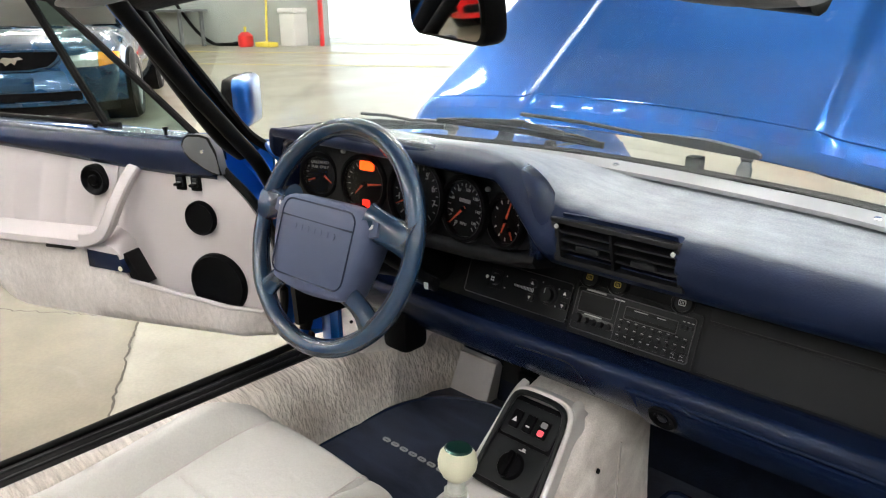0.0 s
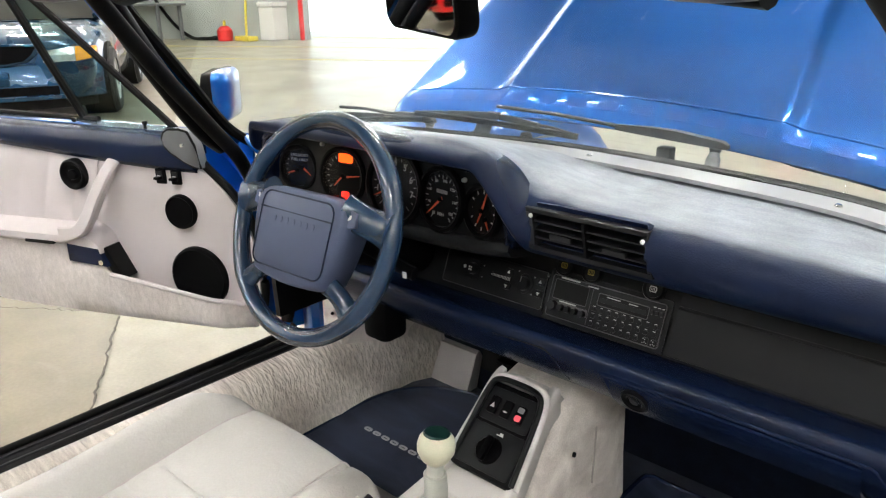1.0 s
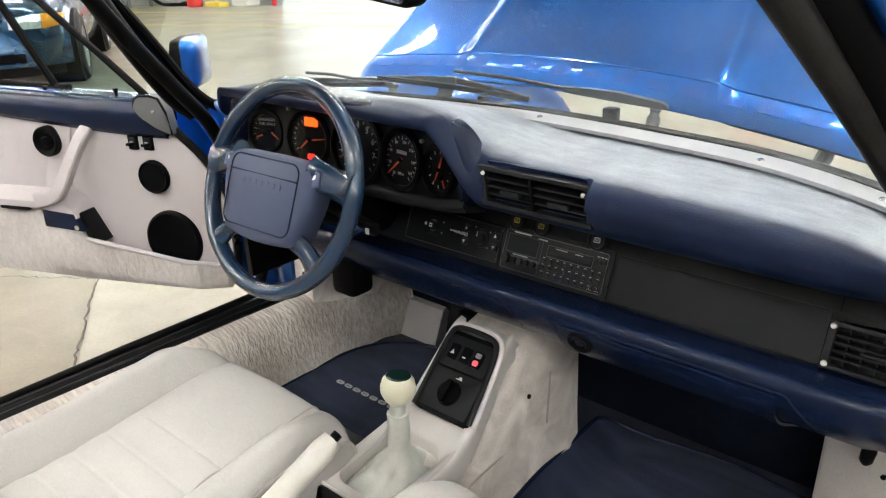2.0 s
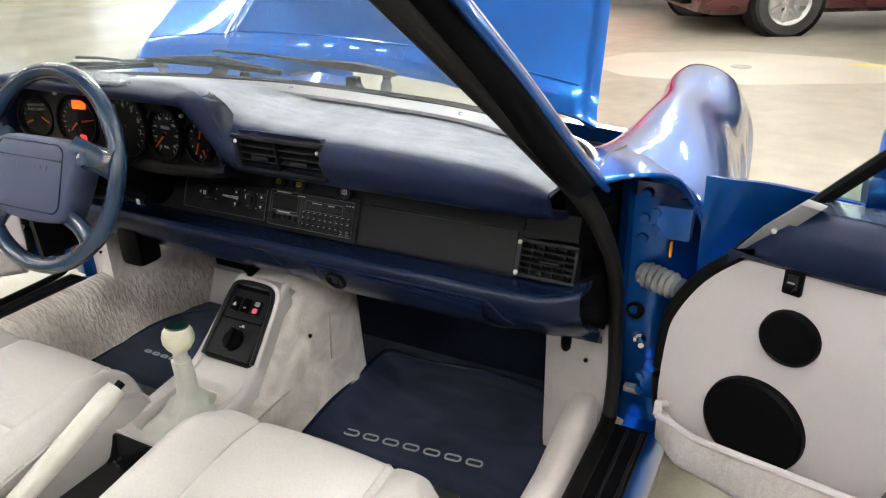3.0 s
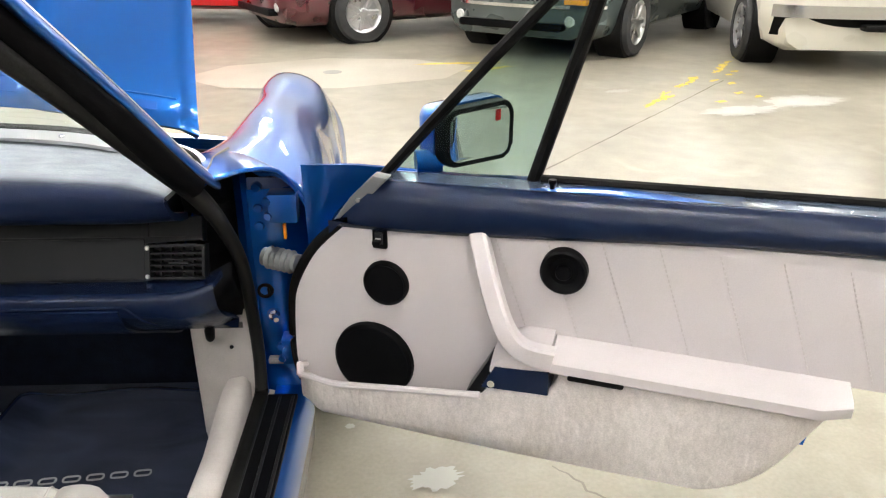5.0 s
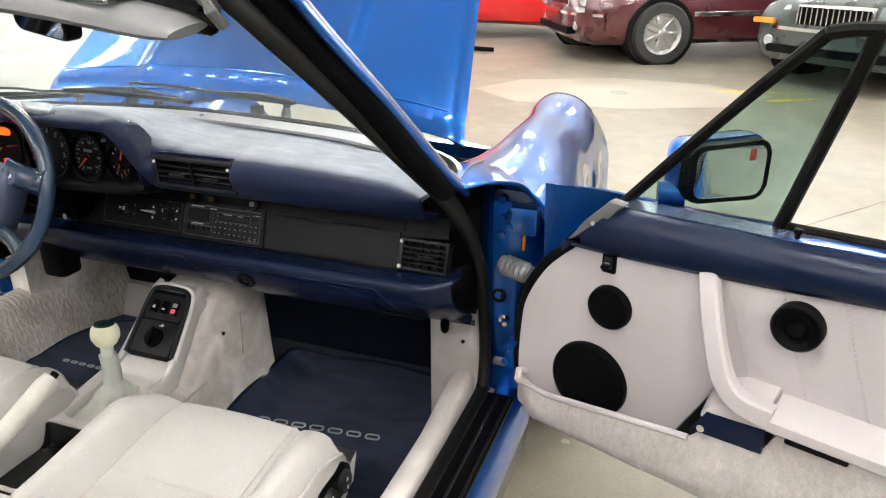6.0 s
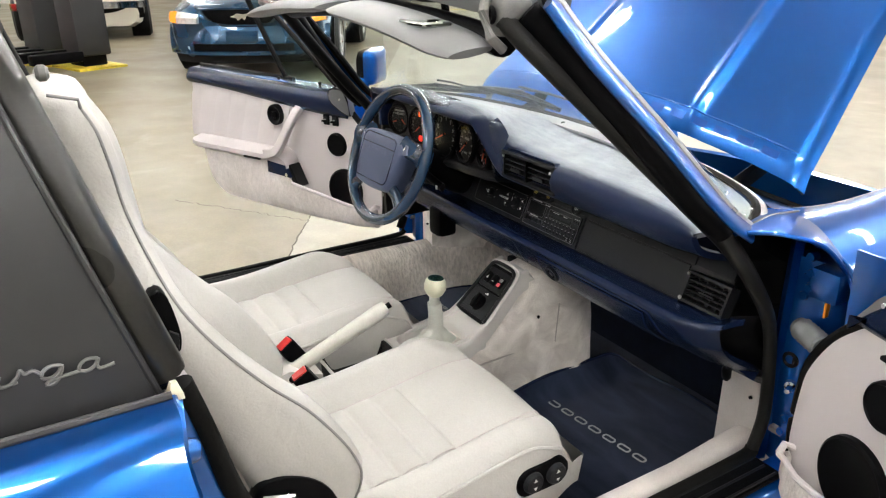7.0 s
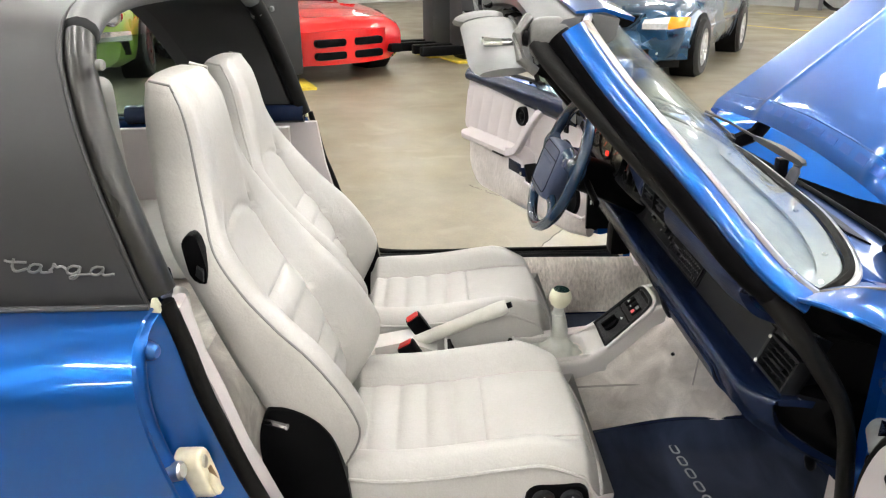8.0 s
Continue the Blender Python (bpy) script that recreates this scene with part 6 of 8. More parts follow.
tr = [[Vector((a, b, z)) for a, b in rrect(-0.016, -0.475, w, h, 0.022, 7)] for w, h, z in ((0.134, 0.172, 0.34), (0.134, 0.172, 0.389), (0.124, 0.162, 0.390), (0.116, 0.154, 0.372), (0.106, 0.140, 0.348), (0.05, 0.06, 0.346))]
part("tray", loft(tr), TRAY, con, "glossy black storage tray", 50)
part("tray_rim", tube([p + Vector((0, 0, 0.001)) for p in [Vector((a, b, 0.389)) for a, b in rrect(-0.016, -0.475, 0.138, 0.176, 0.023, 7)]], 0.004, 8, closed=True), TRIM_WHITE, con)
# the sloped switch panel
e0, e1 = Vector((-0.016, -0.172, 0.424)), Vector((-0.016, -0.060, 0.520))
up = (e1 - e0).normalized()
pm = facing((e0 + e1) / 2, (1, 0, 0), up)
panel = part("switch_panel", slab([(-0.046, 0.074), (0.044, 0.074), (0.050, 0.060), (0.069, -0.074), (0.064, -0.077), (-0.049, -0.077), (-0.052, -0.072), (-0.050, 0.066)], lambda a, b, d: pm @ Vector((a, b, d)), -0.02, 0.008, 0.003), BLACK, con, "black sloped switch panel")
part("panel_frame", tube([pm @ Vector(q) for q in spl([(-0.050, -0.076, 0.008), (-0.051, 0.0, 0.010), (-0.050, 0.056, 0.012), (-0.040, 0.076, 0.014), (0.0, 0.080, 0.015), (0.038, 0.076, 0.014), (0.053, 0.056, 0.012), (0.061, 0.0, 0.010), (0.068, -0.072, 0.008)], 50)], 0.0048, 10), FASCIA, panel, "rounded black panel rim", 60)
part("panel_edge", tube([pm @ Vector(q) for q in spl([(-0.056, 0.040, 0.004), (-0.053, 0.066, 0.008), (-0.042, 0.084, 0.010), (0.0, 0.088, 0.011), (0.042, 0.084, 0.010), (0.060, 0.062, 0.008), (0.069, 0.0, 0.006), (0.077, -0.074, 0.004)], 50)], 0.0055, 10), TRIM_WHITE, con, "white panel surround", 60)
part("recess", slab(rrect(0.002, 0.036, 0.096, 0.058, 0.007), lambda a, b, d: pm @ Vector((a, b, d)), 0.0075, 0.0095, 0.001), FASCIA, panel)
part("recess", slab(rrect(0.005, -0.034, 0.104, 0.072, 0.004), lambda a, b, d: pm @ Vector((a, b, d)), 0.0075, 0.0092, 0.001), FASCIA, panel)
for i, x in enumerate((-0.025, 0.001, 0.027)):
    sw = part("rocker_switch", slab(rrect(x, 0.034, 0.017, 0.030, 0.003), lambda a, b, d: pm @ Vector((a, b, d)), 0.009, 0.0155, 0.002), BLACK, panel)
    if i == 2:
        part("lamp", slab(rrect(x, 0.027, 0.011, 0.010, 0.003), lambda a, b, d: pm @ Vector((a, b, d)), 0.0155, 0.017, 0.0006), BELT_LAMP, sw, "lit pinkish red belt lamp")
        part("mark", slab(rrect(x, 0.041, 0.011, 0.009, 0.002), lambda a, b, d: pm @ Vector((a, b, d)), 0.0155, 0.0168), MARK_DIM, sw)
    elif i == 0:
        part("mark", slab([(x - 0.0042, 0.029), (x + 0.0042, 0.029), (x, 0.037)], lambda a, b, d: pm @ Vector((a, b, d)), 0.0155, 0.0162), MARK, sw, "white warning triangle")
    else:
        part("mark", slab(rrect(x, 0.029, 0.007, 0.0025, 0.001), lambda a, b, d: pm @ Vector((a, b, d)), 0.0155, 0.0162), MARK, sw)
kn = part("rotary_switch", lathe([(0, 0.006), (0.020, 0.006), (0.022, 0.003), (0.023, 0.0)], pm @ Vector((0.004, -0.036, 0.009)), pm.to_3x3() @ Vector((0, 0, 1)), 28), BLACK, panel)
part("grip", slab(rrect(0.004, -0.036, 0.010, 0.042, 0.004), lambda a, b, d: pm @ Vector((a, b, d)), 0.014, 0.026, 0.002), BLACK, kn)
part("mark", slab(rrect(0.010, -0.008, 0.013, 0.0016, 0.0007), lambda a, b, d: pm @ Vector((a, b, d)), 0.0093, 0.0098), MARK, panel)
part("mark", slab(rrect(0.012, -0.006, 0.006, 0.005, 0.001), lambda a, b, d: pm @ Vector((a, b, d)), 0.0093, 0.0098), MARK, panel)

# gear lever
gl = thing("gear_lever", (0.0, -0.30, 0.37), "cream leather gear knob with a dark cap on a pale boot", "gear lever")
rings = []
for i in range(34):
    k = i / 33
    c = Vector((-0.014 + 0.013 * k, -0.292 + 0.006 * k + 0.010 * math.sin(math.pi * k), 0.366 + 0.128 * k))
    fall = max(0.0, 1 - k / 0.46)
    r = 0.0140 + 0.0025 * k + 0.042 * fall ** 1.25 + 0.004 * math.sin(23 * k) * fall
    ring = []
    for j in range(40):
        a = 2 * math.pi * j / 40
        fold = 1 + fall ** 0.6 * (0.24 * abs(math.sin(2.5 * a + 7 * k)) ** 0.5 - 0.13 + 0.10 * math.sin(7 * a - 15 * k))
        ring.append(c + Vector((r * fold * math.cos(a), 1.35 * r * fold * math.sin(a) if k < 0.5 else r * (1.35 - 0.35 * (k - 0.5) * 2) * fold * math.sin(a), 0.007 * fall * math.sin(3 * a + 12 * k))))
    rings.append(ring)
part("boot", loft(rings), BOOT, gl, "wrinkled pale leather boot", 60)
part("stem", lathe([(0.0125, 0), (0.0125, 0.03), (0.016, 0.045), (0, 0.045)], (0.0, -0.287, 0.480), (0.0, 0.06, 1), 20), BOOT, gl)
part("knob", lathe([(0, -0.028), (0.012, -0.027), (0.020, -0.020), (0.0265, -0.008), (0.0275, 0.002), (0.025, 0.013), (0.019, 0.0205), (0, 0.0215)], (0.0, -0.283, 0.538), (0.0, 0.10, 1), 32), CREAM, gl)
part("cap", lathe([(0, 0.0), (0.0175, 0.0), (0.0195, -0.002), (0.019, -0.006), (0, -0.006)], (0.0, -0.281, 0.5605), (0.0, 0.10, 1), 28), GREENCAP, gl, "dark glossy green cap")

# handbrake
hb = thing("handbrake", (-0.03, -0.62, 0.37), "off-white leather handbrake lever with a black release button", "handbrake")
hp0, hp1 = Vector((-0.028, -0.640, 0.405)), Vector((-0.008, -0.412, 0.512))
part("grip", tube([hp0 + (hp1 - hp0) * q / 14 for q in range(15)], 0.0175, 14, taper=lambda k: 0.92 + 0.16 * k if k < 0.93 else 0.9), HANDLE, hb)
part("button", tube([hp1, hp1 + (hp1 - hp0).normalized() * 0.012], 0.0075, 10), BLACK, hb)
part("shroud", loft([[Vector((x, y, z)) for x, z in ((-0.062, 0.36), (-0.060, zt), (0.008, zt), (0.010, 0.36))] for y, zt in ((-0.74, 0.41), (-0.66, 0.425), (-0.585, 0.395))]), TRIM_WHITE, hb, "", 60)
part("pivot", cyl((0.006, -0.655, 0.405), (1, 0, 0), 0.010, 0.006, 16, 0.002), BLACK, hb)


def buckle(c, rot, label):
    ob = thing("seat_belt_buckle", (c[0], c[1], 0.37), label, "belt buckle", "belt buckles")
    m = pose(c[0], c[1], c[2], 32, 0, rot)
    bd = part("housing", box((-0.016, -0.030, -0.050), (0.016, 0.012, 0.020), 0.006, 2, m), BLACK, ob)
    part("button", box((-0.012, -0.026, 0.018), (0.012, 0.008, 0.0225), 0.002, 1, m), RED, bd, "red release button")
    part("stalk", tube([m @ Vector((0, -0.01, -0.04)), (c[0], c[1] - 0.06, 0.365)], 0.010, 8), BLACK, ob)


buckle((0.080, -0.645, 0.446), -8, "black seat belt buckle with a red button")
buckle((-0.060, -0.630, 0.449), 8, "black seat belt buckle with a red button")


# ---- seats ----
GREY_PIPE = mk("grey_piping", (0.25, 0.245, 0.24), 0.6)

def bucket_seat(cx, s, label, dy=0.0, lean=0.0):
    """s: +1 has the outer side towards +x."""
    ob = thing("bucket_seat", (cx, -0.55, 0.18), label, "car seat", "front seats")
    hw = 0.218

    def smooth(a, b, x):
        t = min(1, max(0, (x - a) / (b - a)))
        return t * t * (3 - 2 * t)

    # cushion: closed rings across, carried from front to back
    ny = 104
    rings = []
    for i in range(ny + 1):
        k = i / ny
        y = -0.264 - 0.52 * k
        w = hw * (0.95 + 0.05 * smooth(0, 0.2, k)) * (1 - 0.05 * smooth(0.8, 1, k))
        lift = 0.445 - 0.035 * smooth(0.1, 0.8, k)
        roll = -0.075 * (1 - smooth(0, 0.10, k)) ** 1.5
        endr = -0.05 * smooth(0.95, 1, k)
        bot = 0.285 + 0.03 * (1 - smooth(0, .2, k))
        r = []
        nx = 40
        for j in range(nx + 1):
            u = -1 + 2 * j / nx
            au = abs(u)
            bol = 0.048 * smooth(0.56, 0.80, au) * smooth(0.0, 0.30, k) - 0.030 * smooth(0.84, 1.0, au) ** 2
            crease = -0.013 * math.exp(-((au - 0.585) / 0.020) ** 2) * smooth(0.02, 0.12, k)
            rib = 0
            if au < 0.585 and k > 0.44:
                ph = (k - 0.44) / 0.115
                rib = 0.0125 * abs(math.sin(math.pi * ph)) ** 0.42 - 0.0075
            thigh = 0.006 * (1 - au * au) * smooth(0.0, 0.2, k)
            r.append(Vector((cx + w * u, y + 0.018 * (u * u) * (1 - smooth(0, .3, k)) * -1, lift + roll + endr + bol + crease + rib + thigh)))
        r.append(Vector((cx + w * 1.02, y, bot + 0.07)))
        r.append(Vector((cx + w * 0.97, y, bot)))
        r.append(Vector((cx - w * 0.97, y, bot)))
        r.append(Vector((cx - w * 1.02, y, bot + 0.07)))
        rings.append(r)
    cu = part("cushion", loft(rings), SEAT, ob, "white leather seat cushion with cross ribs", 62)
    # piping round the cushion's outer top edge
    for sd in (1, -1):
        part("piping", tube([rings[i][40 if sd > 0 else 0] + Vector((sd * 0.002, 0, -0.001)) for i in range(2, ny - 1)], 0.0035, 6), SEAT, cu)
        part("seam", tube([rings[i][int(20 + sd * 11.7)] + Vector((0, 0, 0.0005)) for i in range(3, ny - 1)], 0.0016, 5), STITCH, cu)
    part("piping", tube([v + Vector((0, 0.003, 0.0)) for v in rings[1][:41]], 0.0035, 6), SEAT, cu)
    # plinth
    part("base", loft([[Vector((cx + x, y, z)) for x, z in ((-0.205, 0.20), (-0.205, 0.30), (0.205, 0.30), (0.205, 0.20))] for y in (-0.325, -0.76)]), SEAT_SIDE, ob, "pale vinyl seat base", 62)
    for q in (-0.17, 0.17):
        part("runner", box((cx + q - 0.02, -0.82, 0.176), (cx + q + 0.02, -0.30, 0.202), 0.004), BLACK, ob)
    # side control pod with two round switches
    sx = cx + s * 0.212
    pod = part("switch_pod", slab(rrect(-0.372, 0.385, 0.118, 0.058, 0.026), lambda a, b, d: Vector((sx + s * d, a, b)), -0.004, 0.014, 0.004), BLACK, ob, "black power seat switch pod")
    for y in (-0.346, -0.398):
        kb = part("round_switch", lathe([(0, 0.012), (0.018, 0.011), (0.021, 0.007), (0.0215, 0.0)], (sx + s * 0.012, y, 0.386), (s, 0, 0), 26), CHARCOAL, pod)
        for dz, fl in ((0.009, 1), (-0.009, -1)):
            part("mark", slab([(y - 0.004, 0.386 + dz - 0.003 * fl), (y + 0.004, 0.386 + dz - 0.003 * fl), (y, 0.386 + dz + 0.004 * fl)], lambda a, b, d: Vector((sx + s * (0.0235 + d), a, b)), 0, 0.0006), MARK, kb)

    # backrest with built-in head support: half width, front edge, back edge, depth of the hollow
    ST = [(0.200, -0.765, 0.425, -0.835, 0.40, 0.030), (0.213, -0.718, 0.515, -0.868, 0.51, 0.075), (0.217, -0.728, 0.580, -0.890, 0.575, 0.090), (0.218, -0.785, 0.673, -0.930, 0.665, 0.072),
          (0.217, -0.845, 0.740, -0.957, 0.732, 0.052), (0.213, -0.897, 0.806, -0.986, 0.805, 0.036), (0.196, -0.936, 0.868, -1.018, 0.865, 0.018), (0.152, -0.957, 0.925, -1.044, 0.925, 0.000),
          (0.121, -0.972, 0.985, -1.057, 0.985, -0.010), (0.112, -0.979, 1.040, -1.060, 1.040, -0.012), (0.108, -0.987, 1.082, -1.058, 1.090, -0.011), (0.100, -0.999, 1.110, -1.055, 1.117, -0.009)]
    n = 130
    W = spl([(q[0], q[5], 0) for q in ST], n)
    F = spl([(0, q[1], q[2]) for q in ST], n)
    K = spl([(0, q[3], q[4]) for q in ST], n)
    pv = Vector((0, -0.80, 0.42))
    ca, sa = math.cos(lean), math.sin(lean)

    def tilt(p):
        y, z = p.y - pv.y, p.z - pv.z
        return Vector((cx + p.x, pv.y + dy + y * ca - z * sa, pv.z - 0.55 * lean + y * sa + z * ca))
    rings, front = [], []
    nx = 40
    for i in range(n):
        k = i / (n - 1)
        w, hol, f, b = W[i].x, W[i].y, F[i], K[i]
        back = (b - f).normalized()
        low = 1 - smooth(0.50, 0.66, k)
        fr = []
        for j in range(nx + 1):
            u = -1 + 2 * j / nx
            au = abs(u)
            dep = hol * (1 - smooth(0.42, 0.82, au)) + 0.012 * smooth(0.86, 1.0, au) ** 2
            dep += 0.009 * math.exp(-((au - 0.50) / 0.030) ** 2) * low * smooth(0.0, 0.06, k)
            dep += 0.008 * math.exp(-((k - 0.565 + 0.05 * (au / 0.5) ** 2) / 0.012) ** 2) * (au < 0.52)
            if au < 0.50 and k < 0.36:
                ph = (k - 0.03) / 0.082
                dep += 0.009 - 0.0145 * abs(math.sin(math.pi * ph)) ** 0.42
            fr.append(tilt(Vector((w * u, f.y, f.z)) + back * dep))
        ring = list(fr)
        for q, o in ((0.25, 0.003), (0.55, 0.004), (0.85, 0.0)):
            p = f.lerp(b, q)
            ring.append(tilt(Vector((w + o, p.y, p.z))))
        for u in (0.94, 0.7, 0.35, 0, -0.35, -0.7, -0.94):
            p = b + back * 0.012 * (1 - u * u)
            ring.append(tilt(Vector((w * u, p.y, p.z))))
        for q, o in ((0.85, 0.0), (0.55, 0.004), (0.25, 0.003)):
            p = f.lerp(b, q)
            ring.append(tilt(Vector((-w - o, p.y, p.z))))
        rings.append(ring)
        front.append(fr)
    # rounded crown
    top_c = rings[-1]
    m = sum(top_c, Vector()) / len(top_c)
    for kk, up_ in ((0.95, 0.008), (0.86, 0.0145), (0.70, 0.0195), (0.45, 0.0225), (0.2, 0.0235)):
        rings.append([m + (p - m) * kk + Vector((0, -0.004, up_)) for p in top_c])
    bk = part("backrest", loft(rings), SEAT, ob, "white leather high backrest with ribs and head support", 62)
    for sd in (0, nx):
        outer_side = sd == 0 and s < 0 or sd == nx and s > 0
        edge = [front[i][sd] for i in range(1, n)] + ([tilt(Vector(((1 if sd else -1) * 0.108, -1.012, 1.124))), tilt(Vector(((1 if sd else -1) * 0.108, -1.044, 1.132)))])
        part("piping", tube(edge, 0.0022 if outer_side else 0.003, 6), GREY_PIPE if outer_side else SEAT, bk)
    for sd in (1, -1):
        part("seam", tube([front[i][int(20 + sd * 10)] for i in range(7, 68)], 0.0016, 5), STITCH, bk)
    # release lever on the outer side
    so = cx + s * 0.214
    lv = None if s < 0 else part("release_lever", slab([(q.x, q.y) for q in spl([(-0.960, 0.824, 0), (-0.981, 0.832, 0), (-0.989, 0.87, 0), (-0.990, 0.898, 0), (-0.977, 0.909, 0), (-0.966, 0.90, 0), (-0.957, 0.85, 0), (-0.960, 0.824, 0)], 40)[:-1]], lambda a, b, d: Vector((so - s * 0.012 + s * d, a, b)), -0.01, 0.016, 0.004), BLACK, bk, "black backrest release")
    if lv:
        part("slider", slab([(-0.962, 0.83), (-0.974, 0.842), (-0.970, 0.858), (-0.960, 0.850)], lambda a, b, d: Vector((so - s * 0.012 + s * d, a, b)), 0.015, 0.024, 0.003), CHARCOAL, lv)
    # hinge cover
    part("hinge_cover", slab([(q.x, q.y) for q in spl([(a, b, 0) for a, b in ((-0.745, 0.335), (-0.755, 0.44), (-0.778, 0.53), (-0.825, 0.578), (-0.885, 0.584), (-0.903, 0.50), (-0.88, 0.40), (-0.86, 0.33), (-0.80, 0.325), (-0.745, 0.335))], 46)[:-1]], lambda a, b, d: Vector((cx + s * (0.195 + d), a, b)), 0.0, 0.030, 0.008), BLACK, ob, "black recliner cover")
    hk = part("belt_guide", tube([(cx + s * 0.235, -0.885, 0.572), (cx + s * 0.255, -0.845, 0.574)], 0.006, 8), CHROME, ob)
    return ob


bucket_seat(0.315, 1, "white leather bucket seat with ribbed cushion and high back")
bucket_seat(-0.290, -1, "white leather bucket seat reclined behind the steering wheel", -0.040, 0.060)
for x in (-0.36, 0.30):
    ob = thing("folding_bench", (x, -1.42, 0.56), "small pale leather folding rear seat", "car seat", "rear seats")
    part("backrest", box((x - 0.24, -1.62, 0.52), (x + 0.24, -1.52, 1.0), 0.045, 4), SEAT, ob)
    part("cushion", box((x - 0.24, -1.54, 0.54), (x + 0.24, -1.15, 0.62), 0.035, 4), SEAT, ob)

# ---- dashboard ----
dash = thing("dashboard", (XC, 0.0, 0.70), "navy leather dashboard with five round gauges and black centre panel", "dashboard")


PASS = [(-0.030, 0.757), (-0.070, 0.770), (-0.102, 0.785), (-0.119, 0.806), (-0.119, 0.830), (-0.102, 0.851), (-0.066, 0.862), (-0.005, 0.869), (0.05, 0.876), (0.10, 0.884)]
BINN = [(-0.090, 0.902), (-0.125, 0.899), (-0.146, 0.901), (-0.153, 0.908), (-0.150, 0.919), (-0.132, 0.928), (-0.090, 0.931), (-0.025, 0.919), (0.04, 0.901), (0.10, 0.888)]
pass_c = spl([(0, a, b) for a, b in PASS], 73)
binn_c = spl([(0, a, b) for a, b in BINN], 73)


def base_at(x):
    """The foot of the windscreen at x."""
    for a, b in zip(base_c, base_c[1:]):
        if a.x <= x <= b.x:
            return a.lerp(b, (x - a.x) / max(1e-6, b.x - a.x))
    return base_c[0] if x < 0 else base_c[-1]


def dash_f(u, v):
    x = -0.602 + 1.198 * u
    hood_w = sstep(0.018, -0.055, x) * sstep(-0.640, -0.575, x)
    top_w = sstep(0.12, -0.15, x) * sstep(-0.640, -0.50, x)
    q = sstep(0.45, 0.80, v)
    w = hood_w * (1 - q) + top_w * q
    i = min(71, int(v * 72))
    t = v * 72 - i
    p = pass_c[i].lerp(pass_c[i + 1], t).lerp(binn_c[i].lerp(binn_c[i + 1], t), w)
    y, z = p.y, p.z
    end = sstep(0.52, 0.602, x)
    # the front edge follows the glass
    g = base_at(x)
    y += (g.y - 0.012 - 0.10) * sstep(0.3, 1.0, v)
    z += (g.z - 0.006 - 0.884) * sstep(0.3, 1.0, v) - 0.010 * end * sstep(0.3, 0.6, v)
    y += 0.014 * end * (1 - v)
    # a pocket for the middle air vent
    xs = x - 0.28 * (0.848 - z)
    if v < 0.6 and x < 0.3:
        y += 0.030 * sstep(0.028, 0.033, xs) * sstep(0.203, 0.198, xs) * sstep(0.801, 0.805, z) * sstep(0.849, 0.845, z)
    return Vector((x, y, z))


NU, NV = 240, 90
pad = part("top_pad", sheet(dash_f, NU, NV, 0.012, 1), NAVY_TOP, dash, "navy leather dashboard pad, its worn top coloured pale with ceiling sheen", 60)
# Mask of the pale top: wear together with painted ceiling sheen.
pale_sheen = pad.data.attributes.new("pale_sheen", "FLOAT", "POINT")
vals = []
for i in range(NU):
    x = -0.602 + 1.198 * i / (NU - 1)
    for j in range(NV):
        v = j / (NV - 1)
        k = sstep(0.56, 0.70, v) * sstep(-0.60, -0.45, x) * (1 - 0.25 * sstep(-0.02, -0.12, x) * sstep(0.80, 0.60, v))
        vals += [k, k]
pale_sheen.data.foreach_set("value", vals)
# defroster strip with screws
strip = part("defroster_strip", loft([[base_c[i] + Vector((0, a, b)) for a, b in ((-0.052, -0.002), (-0.016, 0.004), (-0.012, 0.001), (-0.016, -0.004), (-0.052, -0.008))] for i in range(3, 58)]), STRIP, dash, "grey strip along the windscreen base")
for i in (14, 24, 31, 43, 50, 55):
    part("screw", lathe([(0, 0.003), (0.004, 0.0025), (0.006, 0.0)], base_c[i] + Vector((0, -0.034, 0.000)), (0, -0.15, 1), 12), CHROME, strip)

# instrument panel
edge_pts = [(-0.590, 0.800), (-0.592, 0.850), (-0.560, 0.885), (-0.52, 0.905), (-0.40, 0.914), (-0.25, 0.914), (-0.16, 0.908), (-0.085, 0.892), (-0.038, 0.868), (-0.018, 0.838), (-0.018, 0.81), (-0.032, 0.785), (-0.06, 0.770), (-0.30, 0.760), (-0.54, 0.765), (-0.565, 0.775)]
part("instrument_panel", slab(edge_pts, lambda a, b, d: Vector((a, -0.092 + d + 0.10 * (b - 0.83), b)), 0.0, 0.02, 0.004), FASCIA, dash, "black instrument panel")
# padded roll that frames the instruments and runs down beside the clock
lip = [(-0.034, 0.778), (-0.023, 0.794), (-0.018, 0.815), (-0.021, 0.846), (-0.040, 0.872), (-0.075, 0.891), (-0.14, 0.904), (-0.25, 0.911), (-0.40, 0.911), (-0.50, 0.902), (-0.552, 0.882), (-0.580, 0.848), (-0.585, 0.800)]
lc = spl([(a, 0, b) for a, b in lip], 90)
rings = []
